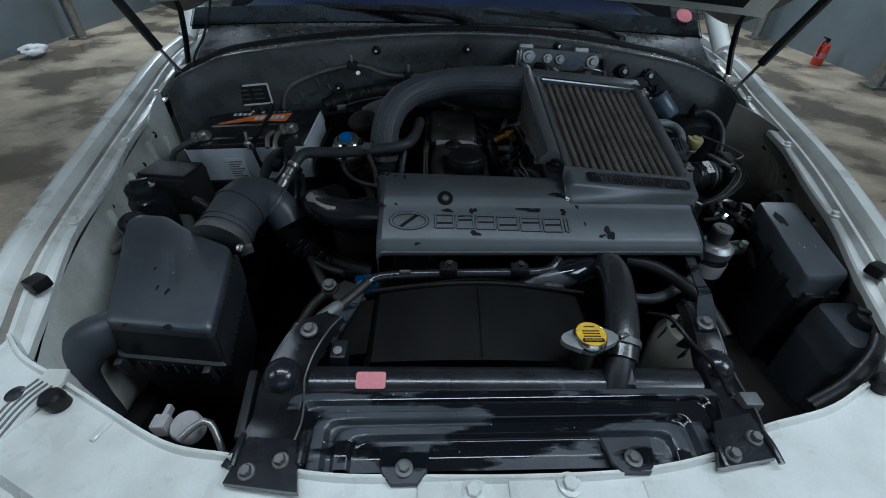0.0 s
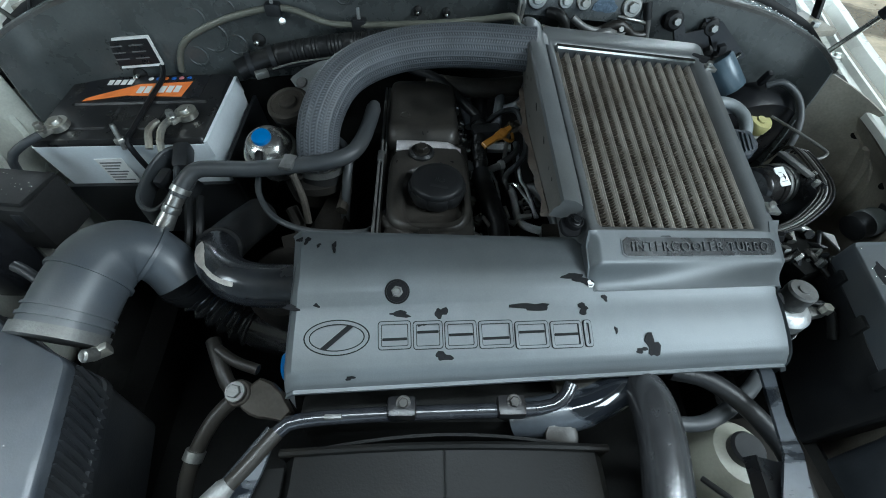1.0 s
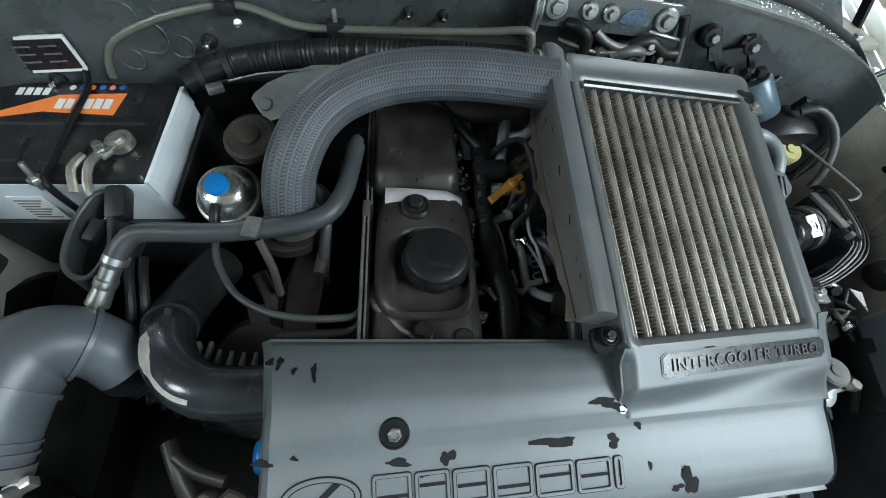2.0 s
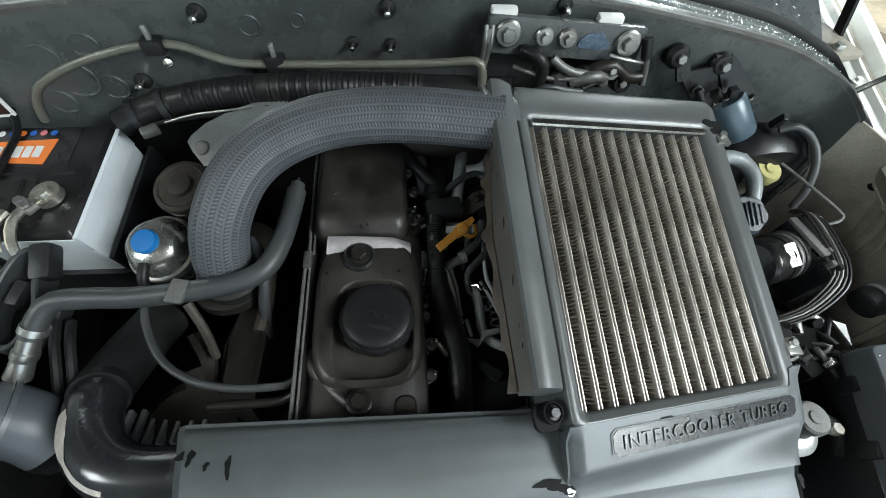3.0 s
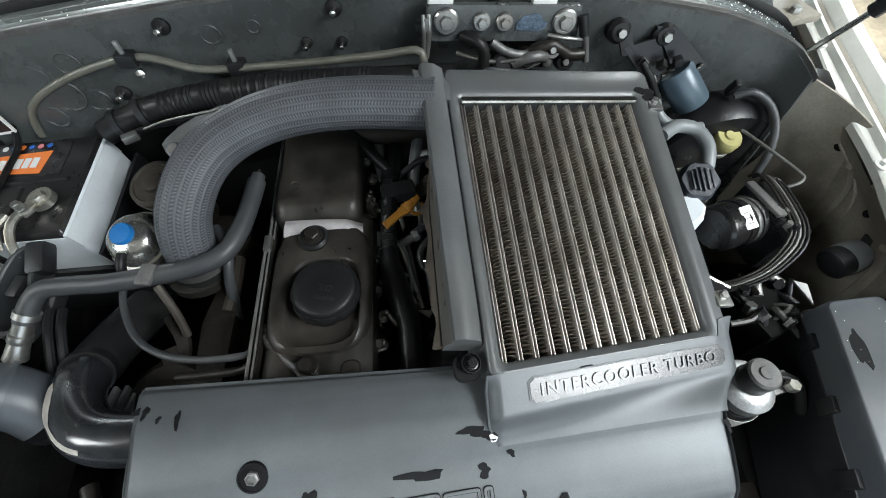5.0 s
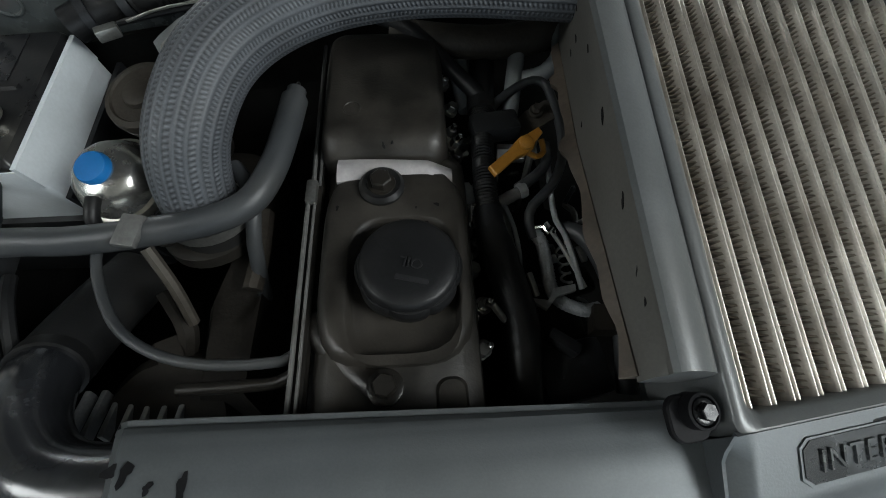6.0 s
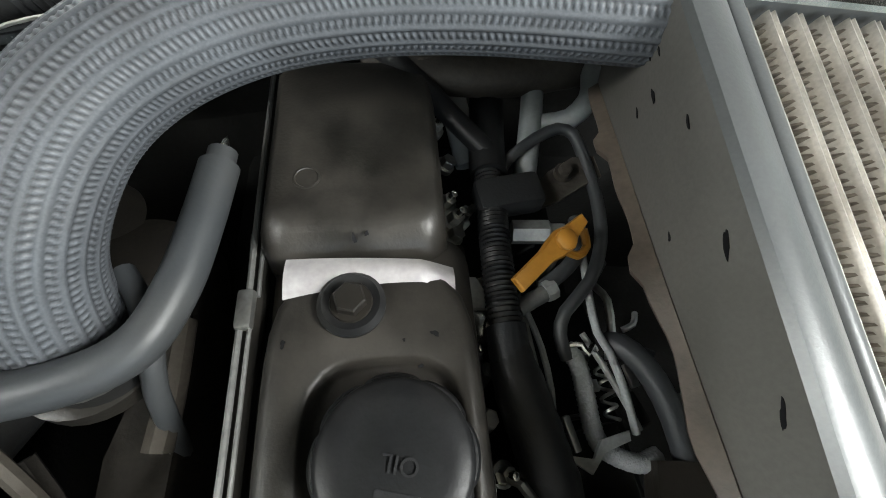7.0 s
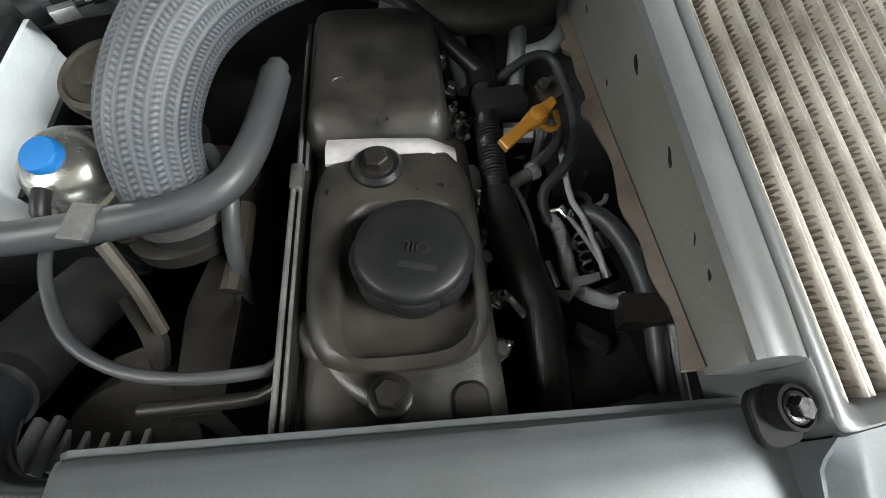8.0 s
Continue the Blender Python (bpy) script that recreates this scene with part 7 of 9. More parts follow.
part("side_wall", loft_bm([[bt(u, v, h) for u, v in ((1.03, -0.02), (1.05, -0.02), (1.05, 1.03), (1.03, 1.03))] for h in (-0.20, -0.045)]), M_PLASTIC, tray)

# fuse box and cable loop on the battery front
fb = thing("positive_cable", (-0.385, 0.66, 0.85), "black moulded cable channel bent below the battery clamp", "cable")
CH = [(-0.386, 0.706, 0.952), (-0.402, 0.700, 0.950), (-0.415, 0.672, 0.943), (-0.418, 0.634, 0.936), (-0.412, 0.608, 0.932), (-0.398, 0.594, 0.930), (-0.382, 0.592, 0.930), (-0.371, 0.607, 0.934), (-0.366, 0.635, 0.940), (-0.372, 0.662, 0.946), (-0.376, 0.690, 0.950)]
ch_line = smooth_line(CH, 0.006)
ch_rows = []
for q, (t, n, b) in zip(ch_line, frames_along(ch_line)):
    o = Vector((t.y, -t.x, 0)).normalized()
    ch_rows.append([q + o * 0.0032 + V(0, 0, -0.030), q + o * 0.0036 + V(0, 0, 0.003), q + o * 0.002 + V(0, 0, 0.005), q - o * 0.002 + V(0, 0, 0.005), q - o * 0.0036 + V(0, 0, 0.003), q - o * 0.0032 + V(0, 0, -0.030)])
part("channel", loft_bm(ch_rows), M_HOSE, fb, "bent black moulded cable channel")
part("terminal_boot", box_bm((-0.371, 0.690, 0.948), (0.024, 0.044, 0.026), turn(18, 0, 8), 0.006), M_PLASTIC, fb)
part("terminal_boot", box_bm((-0.392, 0.655, 0.936), (0.016, 0.030, 0.018), turn(10, 0, -14), 0.004), M_PLASTIC, fb)
part("connector", box_bm((-0.352, 0.640, 0.922), (0.018, 0.04, 0.018), turn(25, 0, -20), 0.004), M_PLASTIC, fb)
for dx in (0.0, 0.016):
    part("lead", tube_bm([(-0.345 + dx, 0.62, 0.93), (-0.338 + dx, 0.595, 0.93), (-0.332 + dx, 0.560, 0.915), (-0.340 + dx, 0.53, 0.88)], 0.0055, 8), M_RUBBER, fb)

# ---- power-steering tank and box left of the battery ----
ps = thing("fluid_reservoir", (-0.655, 0.575, 0.78), "black fluid reservoir with a screw cap", "reservoir")
part("tank", lathe_bm([(0.03, -0.14), (0.042, -0.12), (0.045, -0.04), (0.040, -0.015), (0.026, -0.006)], (-0.655, 0.575, 0.915), (0, 0, 1), 30), M_GLOSS, ps)
part("cap", lathe_bm([(0.028, -0.010), (0.030, 0.004), (0.028, 0.010), (0.016, 0.012), (0.015, 0.018), (0, 0.018)], (-0.655, 0.575, 0.917), (0, 0, 1), 30), M_PLASTIC, ps)
part("cap_bar", box_bm((-0.655, 0.575, 0.936), (0.034, 0.008, 0.008), turn(0, 0, 30), 0.002), M_PLASTIC, ps)
fx = thing("relay_cover", (-0.62, 0.635, 0.84), "small black relay cover with a flat lid", "relay box")
part("body", box_bm((-0.620, 0.635, 0.885), (0.115, 0.085, 0.09), turn(0, 0, -6), 0.010, 1.0), M_SEAL, fx)
part("lid", box_bm((-0.620, 0.638, 0.931), (0.105, 0.075, 0.008), turn(-4, 0, -6), 0.003), M_SEAL, fx)
for dx in (-0.035, 0.038):
    part("latch", box_bm((-0.622 + dx, 0.593 - 0.1 * dx, 0.905), (0.014, 0.007, 0.034), turn(-4, 0, -6), 0.002), M_PLASTIC, fx)
wh = thing("washer_hose_junction", (-0.70, 0.50, 0.85), "black ribbed plastic hose joint by the inner wing", "hose joint")
part("knob", lathe_bm([(0.016, -0.02), (0.024, -0.012), (0.026, 0.004), (0.020, 0.012), (0.010, 0.014), (0.009, 0.022), (0, 0.022)], (-0.625, 0.475, 0.90), (0.2, -0.4, 1), 24), M_PLASTIC, wh)
part("arm", tube_bm([(-0.625, 0.475, 0.885), (-0.64, 0.44, 0.875), (-0.648, 0.40, 0.878)], 0.009, 10), M_PAINT_DIRTY, wh)

def round_poly(pts, r, n=4):
    """The same outline with every corner rounded off."""
    out = []
    for i, p in enumerate(pts):
        a, b = pts[i - 1], pts[(i + 1) % len(pts)]
        da, db = a - p, b - p
        k = min(r, da.length * 0.45, db.length * 0.45)
        a, b = p + da.normalized() * k, p + db.normalized() * k
        out += [a * (1 - t) ** 2 + p * 2 * t * (1 - t) + b * t ** 2 for t in [j / n for j in range(n + 1)]]
    return out


part("lever", loft_bm([[V(x, y - w, z), V(x, y, z + w), V(x, y + w, z), V(x, y, z - w)] for x, y, z, w in ((-0.682, 0.412, 0.898, 0.007), (-0.672, 0.440, 0.896, 0.010), (-0.664, 0.462, 0.892, 0.009), (-0.655, 0.474, 0.886, 0.005))]), M_LABELWHITE, wh, "cream painted lever")
gw = part("wing_grommet", lathe_bm([(0.020, -0.008), (0.021, 0.002), (0.015, 0.008), (0.013, 0.016), (0.009, 0.018), (0, 0.018)], (-0.690, 0.348, 0.868), (1, -0.2, 0.5), 24), M_RUBBER, wh, "black ribbed grommet")
part("grommet_lead", tube_bm([(-0.676, 0.345, 0.876), (-0.662, 0.350, 0.872), (-0.652, 0.370, 0.855), (-0.648, 0.39, 0.82)], 0.005, 10), M_RUBBER, gw)

# ---- air filter box with its duct ----
ab = thing("air_filter_box", (-0.44, 0.30, 0.68), "dark grey plastic air filter box with a ribbed lower half", "air filter")
def lid_z(y):
    return 0.910 + 0.16 * (y - 0.2)


L1 = [V(x, y, lid_z(y)) for x, y in ((-0.520, 0.214), (-0.362, 0.199), (-0.373, 0.280), (-0.386, 0.360), (-0.461, 0.393), (-0.525, 0.434), (-0.578, 0.437), (-0.588, 0.422))]
ac = sum(L1, Vector()) / len(L1)


def ab_loop(k, dz):
    return round_poly([ac + (p - ac) * k + V(0, 0, dz) for p in L1], 0.012)


lidab = part("lid", loft_bm([ab_loop(1.018, -0.016), ab_loop(1.015, -0.007), ab_loop(1.005, -0.002), ab_loop(0.985, 0.0), ab_loop(0.90, 0.0010)]), M_AIRBOX, ab, "dark grey matt lid")
# blacker plastic than the lid top: the side's shade is in the colour
part("lid_side", loft_bm([ab_loop(1.060, -0.066), ab_loop(1.030, -0.030), ab_loop(1.012, -0.014)]), M_PLASTIC, lidab, "ribbed lid side, its shade put into a blacker plastic")
for f in (0.16, 0.36, 0.56, 0.76):
    a, b = L1[0].lerp(L1[1], f), L1[7].lerp(L1[4], f)
    part("lid_ridge", loft_bm([[a.lerp(b, g) + V(dx, 0, h + dz) for dx, dz in ((-0.012, -0.0004), (-0.007, 0.0010), (0.007, 0.0010), (0.012, -0.0004))] for g, h in ((0.07, -0.0002), (0.5, 0.0002), (0.92, -0.0002))], closed=False), M_AIRBOX, lidab)
part("rim", loft_bm([ab_loop(1.10, -0.078), ab_loop(1.11, -0.072), ab_loop(1.10, -0.064), ab_loop(1.02, -0.062)]), M_PLASTIC, ab)
part("lower_half", loft_bm([ab_loop(0.92, -0.22), ab_loop(1.05, -0.085), ab_loop(1.06, -0.076)]), M_PLASTIC, ab)
for k in range(9):
    f = k / 8
    a, b = ac + (L1[1] - ac) * 1.05, ac + (L1[3] - ac) * 1.05
    p = a.lerp(b, f)
    q = (ac + (L1[0] - ac) * 1.10).lerp(ac + (L1[1] - ac) * 1.10, 0.08 + 0.84 * f)
    part("latch_tooth", box_bm((q.x, q.y + 0.002, q.z - 0.080), (0.0018, 0.008, 0.020), None, 0.0005), M_AIRBOX, ab)
for k in range(15):
    a, b = ac + (L1[1] - ac) * 1.02, ac + (L1[3] - ac) * 1.02
    q = a.lerp(b, 0.02 + 0.066 * k)
    part("side_rib", loft_bm([[V(q.x + dx, q.y + dy - w, q.z + dz), V(q.x + dx + 0.006, q.y + dy, q.z + dz), V(q.x + dx, q.y + dy + w, q.z + dz), V(q.x + dx - 0.006, q.y + dy, q.z + dz - 0.004)] for dx, dy, dz, w in ((-0.001, 0.008, -0.014, 0.0015), (0.004, 0.000, -0.040, 0.0022), (0.008, -0.010, -0.068, 0.0022))]), M_PLASTIC, lidab)
for f in (0.08, 0.86):
    q = (ac + (L1[0] - ac) * 1.10).lerp(ac + (L1[1] - ac) * 1.10, f)
    part("latch", box_bm((q.x, q.y - 0.010, q.z - 0.075), (0.012, 0.012, 0.040), turn(10, 0, 0), 0.003), M_PLASTIC, ab)
for x, y, a, b, s in ((-0.425, 0.193, 0.0055, 0.004, 51), (-0.452, 0.255, 0.003, 0.006, 52), (-0.47, 0.262, 0.002, 0.005, 53), (-0.49, 0.30, 0.002, 0.003, 54), (-0.487, 0.195, 0.003, 0.003, 55)):
    part("dark_mark", plate_bm(blob(a, b, s), frame_on((x, y + 0.012, lid_z(y + 0.012) + 0.0008), (1, 0, 0), (0, -0.16, 1)), 0.0005), M_CHIP_SHADE, lidab)
part("snorkel", tube_bm([(-0.535, 0.250, 0.856), (-0.574, 0.222, 0.854), (-0.592, 0.186, 0.828), (-0.596, 0.176, 0.770), (-0.596, 0.174, 0.70)], 0.035, 20, 0.01), M_AIRBOX, ab, "curved intake snorkel")
dk = thing("intake_duct", (-0.40, 0.46, 0.85), "dark grey plastic intake elbow with a clamp", "duct")
DP = [(-0.417, 0.388, 0.924), (-0.412, 0.425, 0.934), (-0.406, 0.458, 0.943), (-0.398, 0.488, 0.946), (-0.383, 0.508, 0.940), (-0.362, 0.516, 0.925), (-0.345, 0.512, 0.905), (-0.333, 0.503, 0.885)]
part("elbow", tube_bm(DP, 0.045, 36, 0.005, lambda s, a: 0.0455 - 0.0105 * min(1, max(0, (s - 0.11) / 0.06))), M_DUCT, dk)
for i0, r, wd in ((0.022, 0.0466, 0.004), (0.030, 0.0463, 0.003), (0.072, 0.0470, 0.005), (0.148, 0.0400, 0.005)):
    ln = smooth_line(DP, 0.005)
    j = min(int(i0 / 0.005), len(ln) - 2)
    ring_clamp(dk, ln[j], ln[j + 1] - ln[j], r, wd, M_DUCT, "raised_ring")
ring_clamp(dk, (-0.4162, 0.394, 0.9256), (0.13, 0.94, 0.26), 0.0476, 0.013, M_DULLCAST)
part("clamp_screw", lathe_bm([(0.0075, -0.004), (0.0075, 0.010), (0.005, 0.012), (0, 0.011)], (-0.3715, 0.372, 0.922), (-0.3, -0.5, 0.7), 14), M_STEEL, dk)
part("screw_lug", box_bm((-0.3695, 0.378, 0.917), (0.022, 0.010, 0.016), turn(0, 0, 30), 0.002), M_ZINC, dk)
part("drain_nipple", tube_bm([(-0.452, 0.452, 0.955), (-0.470, 0.462, 0.960), (-0.484, 0.468, 0.962)], 0.0065, 10), M_PLASTIC, dk)
bl = thing("bellows_hose", (-0.27, 0.46, 0.85), "black corrugated rubber intake hose", "hose")
BLP = [(-0.335, 0.506, 0.880), (-0.325, 0.507, 0.852), (-0.293, 0.493, 0.824), (-0.258, 0.478, 0.808), (-0.215, 0.465, 0.798), (-0.165, 0.455, 0.792)]
part("end_cuff", tube_bm([(-0.335, 0.505, 0.892), (-0.331, 0.508, 0.862)], 0.0365, 28), M_RUBBER, bl)
ring_clamp(bl, (-0.333, 0.506, 0.880), (0.15, 0.05, -1), 0.0368, 0.008, M_RUBBER)
part("bellows", tube_bm(BLP, 0.033, 28, 0.0018, lambda s, a: 0.0285 + (0.0075 * (0.5 + 0.5 * math.cos(s * 350)) ** 1.1 if 0.015 < s < 0.128 else 0.003)), M_BELLOWS, bl)

# ---- oil and vacuum pump hoses before the engine ----
ho = thing("coolant_pipes", (-0.26, 0.32, 0.75), "grimy grey coolant pipes with a round union", "pipe")
part("pipe", tube_bm([(-0.275, 0.420, 0.86), (-0.258, 0.390, 0.858), (-0.245, 0.367, 0.850), (-0.235, 0.352, 0.840), (-0.255, 0.330, 0.830), (-0.272, 0.300, 0.815), (-0.285, 0.260, 0.79), (-0.285, 0.22, 0.75)], 0.0095, 12), M_OILY, ho)
part("union", lathe_bm([(0.016, -0.012), (0.017, 0.0), (0.015, 0.005), (0.0125, 0.006), (0.0120, 0.012), (0, 0.013)], (-0.228, 0.354, 0.846), (0, -0.3, 1), 20), M_RUST, ho)
part("flange", plate_bm(blob(0.032, 0.024, 61), frame_on((-0.195, 0.348, 0.832), (1, 0, 0), (0, -0.3, 1)), 0.014, 0.003), M_RUST, ho, "cast flange with a dark opening")
part("union_nut", hexhead(lathe_bm([(0.0125, 0), (0.012, 0.003)], (-0.228, 0.352, 0.857), (0, -0.3, 1), 20), (-0.228, 0.3515, 0.859), (0, -0.3, 1), 0.0085, 0.007), M_DULLCAST, ho)
ring_clamp(ho, (-0.276, 0.290, 0.811), (-0.3, -0.8, -0.4), 0.0105, 0.012, M_STEEL)
part("upper_pipe", tube_bm([(-0.262, 0.405, 0.865), (-0.235, 0.388, 0.865), (-0.205, 0.378, 0.862)], 0.007, 10), M_OILY, ho)

rl = thing("fuel_rail_pipe", (0.0, 0.29, 0.90), "black pipe clipped along the front of the engine", "pipe")
RP = [(-0.205, 0.205, 0.925), (-0.170, 0.245, 0.928), (-0.140, 0.283, 0.932), (-0.120, 0.292, 0.934), (-0.06, 0.296, 0.936), (0.04, 0.298, 0.938), (0.13, 0.300, 0.940), (0.155, 0.308, 0.945), (0.165, 0.322, 0.950)]
part("pipe", tube_bm(RP, 0.0075, 14, 0.008), M_GLOSS, rl)
part("bare_end", tube_bm([(-0.200, 0.211, 0.9255), (-0.170, 0.245, 0.928), (-0.142, 0.281, 0.932)], 0.0079, 14), M_OILY, rl, "oily metal end of the pipe")
part("flared_end", lathe_bm([(0.0082, 0), (0.0105, 0.006), (0.0105, 0.034), (0.0090, 0.040)], (-0.178, 0.236, 0.9275), (-0.7, -0.75, -0.06), 18), M_DULLCAST, rl)
for x in (-0.016, 0.098):
    c = part("pipe_clip", box_bm((x, 0.300, 0.944), (0.030, 0.022, 0.018), None, 0.005), M_BLACKMETAL, rl)
    part("clip_bolt", hexhead(lathe_bm([(0.0078, 0), (0.0075, 0.002)], (x + 0.002, 0.303, 0.952), (0, -0.3, 1), 16), (x + 0.002, 0.3025, 0.9535), (0, -0.3, 1), 0.0052, 0.005), M_OILY, c)
part("tie", box_bm((-0.085, 0.292, 0.944), (0.018, 0.005, 0.008), None, 0.002), M_DULLCAST, rl)
eng = thing("timing_case", (0.03, 0.26, 0.60), "dark timing cover and pulleys at the front of the engine", "engine")
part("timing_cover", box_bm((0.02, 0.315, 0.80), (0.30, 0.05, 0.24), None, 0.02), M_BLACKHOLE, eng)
part("front_casting", tube_bm([(0.110, 0.300, 0.905), (0.140, 0.298, 0.922), (0.180, 0.304, 0.930), (0.220, 0.322, 0.930), (0.250, 0.345, 0.920)], 0.021, 20, 0.008), M_WETGLOSS, eng, "wet black water outlet casting")
part("casting_lug", lathe_bm([(0.016, -0.01), (0.017, 0.004), (0.013, 0.006), (0, 0.005)], (0.150, 0.275, 0.928), (0, -0.4, 1), 20), M_OILY, eng)
part("water_neck", tube_bm([(0.215, 0.33, 0.925), (0.185, 0.322, 0.925), (0.155, 0.318, 0.92)], 0.02, 16), M_OILY, eng)

# ---- radiator, fan shroud, cap and front plate ----
rad = thing("radiator", (0.06, 0.12, 0.50), "black radiator with its shroud and a rounded top tank", "radiator")
part("top_tank", loft_bm([[V(x, 0.110 + 0.026 * math.cos(a) + 0.03 * (x + 0.19) * 0.0, 0.908 + 0.024 * math.sin(a)) for a in [2 * math.pi * k / 16 for k in range(16)]] for x in (-0.195, -0.19, 0.0, 0.20, 0.300, 0.306)]), M_GLOSS, rad, "glossy black rounded top tank")
part("core", box_bm((0.055, 0.108, 0.70), (0.50, 0.035, 0.36), None, 0.004), M_BLACKHOLE, rad)


def shroud_fn(u, v):
    x = -0.135 + 0.330 * u
    bow = math.sin(u * 3.1416)
    return (x, 0.135 + 0.125 * v, 0.925 + 0.018 * bow * v + 0.006 * bow - (0.0 if 0.02 < u < 0.98 else 0.02))


fs = part("fan_shroud", sheet_bm(shroud_fn, 24, 14, 0.003), M_FANTOP, rad, "matt black fan shroud top")
part("shroud_seam", tube_bm([(0.026, 0.140, 0.934), (0.027, 0.20, 0.942), (0.027, 0.258, 0.950)], 0.0013, 6), M_FANTOP, fs)
part("shroud_wall", sheet_bm(lambda u, v: (-0.135 + 0.33 * u, 0.262 + 0.012 * math.sin(u * 3.14), 0.925 + 0.024 * math.sin(u * 3.14) - 0.16 * v), 16, 6, 0.003), M_FANTOP, fs)
part("shroud_edge", tube_bm([(-0.135 + 0.033 * k, 0.262, 0.930 + 0.020 * math.sin(k / 10 * 3.14)) for k in range(11)], 0.004, 8), M_FANTOP, fs)
part("side_flap", sheet_bm(lambda u, v: (-0.175 + 0.045 * u, 0.150 + 0.10 * v, 0.915 + 0.010 * u), 4, 6, 0.003), M_FANTOP, fs)
part("shroud_latch", box_bm((-0.165, 0.150, 0.922), (0.022, 0.03, 0.025), None, 0.004), M_PLASTIC, rad)
part("latch_screw", lathe_bm([(0.006, 0), (0.006, 0.004), (0, 0.005)], (-0.165, 0.144, 0.936), (0, -0.2, 1), 12), M_DULLCAST, rad)
part("red_label", plate_bm(rounded(-0.0185, -0.0105, 0.0185, 0.0105, 0.003), frame_on((-0.117, 0.1025, 0.9325), (1, 0.0, 0), (0, -0.32, 1)), 0.0006), M_REDLABEL, rad, "faded red paper label")
part("filler_neck", lathe_bm([(0.014, -0.07), (0.014, -0.016), (0.019, -0.014), (0.019, -0.008)], (0.157, 0.134, 0.982), (0, 0, 1), 28), M_OILY, rad)
rcap = part("radiator_cap", lathe_bm([(0.0195, -0.014), (0.0220, -0.009), (0.0222, -0.004), (0.0208, 0.002), (0.0195, 0.004), (0.0185, 0.003), (0, 0.0035)], (0.157, 0.134, 0.982), (0, 0, 1), 36), M_BRIGHT, rad, "plated cap with a yellow printed disc")
for s in (-1, 1):
    part("ear", loft_bm([[V(0.157 + s * (0.014 + 0.022 * a), 0.134 + s * 0.002 + b, 0.979 + z) for a, b in ((0, -0.017), (0.45, -0.0125), (0.8, -0.0085), (1, -0.003), (1, 0.003), (0.8, 0.0085), (0.45, 0.0125), (0, 0.017))] for z in (-0.008, -0.002, 0.0)]), M_CAST, rcap)
part("printed_disc", lathe_bm([(0.0185, 0), (0.0182, 0.0012), (0, 0.0014)], (0.157, 0.134, 0.9855), (0, 0, 1), 32), M_RADYELLOW, rcap, "yellow disc with dark print")
for k, (dy, w) in enumerate(((0.011, 0.014), (0.004, 0.022), (0.000, 0.022), (-0.0045, 0.022))):
    part("print_bar", plate_bm(rounded(-w / 2, -0.0009, w / 2, 0.0009, 0.0006, 2), frame_on((0.157, 0.134 + dy, 0.9868), (1, 0, 0), (0, 0, 1)), 0.0004), M_LABELBLACK, rcap)
part("print_band", plate_bm(rounded(-0.0135, -0.0030, 0.0135, 0.0030, 0.002), frame_on((0.157, 0.1235, 0.9868), (1, 0, 0), (0, 0, 1)), 0.0004), M_LABELBLACK, rcap)
letters_on("CAUTION", 0.0046, frame_on((0.157, 0.1235, 0.9875), (1, 0, 0), (0, 0, 1)), M_RADYELLOW, rcap)
uh = thing("upper_radiator_hose", (0.24, 0.22, 0.88), "thick black upper radiator hose", "hose")
part("hose", tube_bm([(0.248, 0.335, 0.925), (0.246, 0.305, 0.948), (0.240, 0.265, 0.958), (0.228, 0.210, 0.958), (0.216, 0.165, 0.952), (0.205, 0.130, 0.938)], 0.0225, 24), M_BELLOWS, uh)
part("spigot", tube_bm([(0.210, 0.145, 0.945), (0.200, 0.118, 0.930), (0.194, 0.100, 0.915)], 0.0195, 20), M_PLASTIC, uh)
ring_clamp(uh, (0.211, 0.150, 0.948), (-0.2, -0.7, -0.35), 0.0235, 0.008, M_DULLCAST)
part("clamp_tab", box_bm((0.205, 0.143, 0.970), (0.012, 0.006, 0.010), turn(0, 0, 20), 0.0015), M_STEEL, uh)
part("spigot_fin", loft_bm([[V(0.193, 0.098, 0.925), V(0.220, 0.098, 0.925), V(0.213, 0.112, 0.945), V(0.200, 0.112, 0.945)], [V(0.193, 0.094, 0.924), V(0.220, 0.094, 0.924), V(0.214, 0.096, 0.935), V(0.199, 0.096, 0.935)]]), M_AIRBOX, uh)

fp = thing("radiator_top_plate", (0.05, 0.04, 0.88), "glossy black pressed air guide plate with ribs and tabs", "panel")
PX0, PX1 = -0.212, 0.312


def step_up(e, a, w=0.003):
    t = max(0.0, min(1.0, (e - a) / w))
    return t * t * (3 - 2 * t)


def guide_fn(u, v):
    x = PX0 + (PX1 - PX0) * u
    y = 0.083 - 0.088 * v + 0.010 * (u - 0.2)
    e = -0.0045 * math.log(math.exp(-0.088 * v / 0.0045) + math.exp(-(x - PX0) / 1.5 / 0.0045) + math.exp(-(PX1 - x) / 1.5 / 0.0045))
    z = 0.932 - 0.006 * v + 0.009 * step_up(e, -0.001, 0.004) - 0.0075 * step_up(e, 0.012) + 0.0075 * step_up(e, 0.024) - 0.0075 * step_up(e, 0.035) + 0.0075 * step_up(e, 0.042) - 0.0090 * step_up(e, 0.054)
    if v > 0.86:
        z -= 0.003 * (v - 0.86) / 0.14
    return (x, y, z)


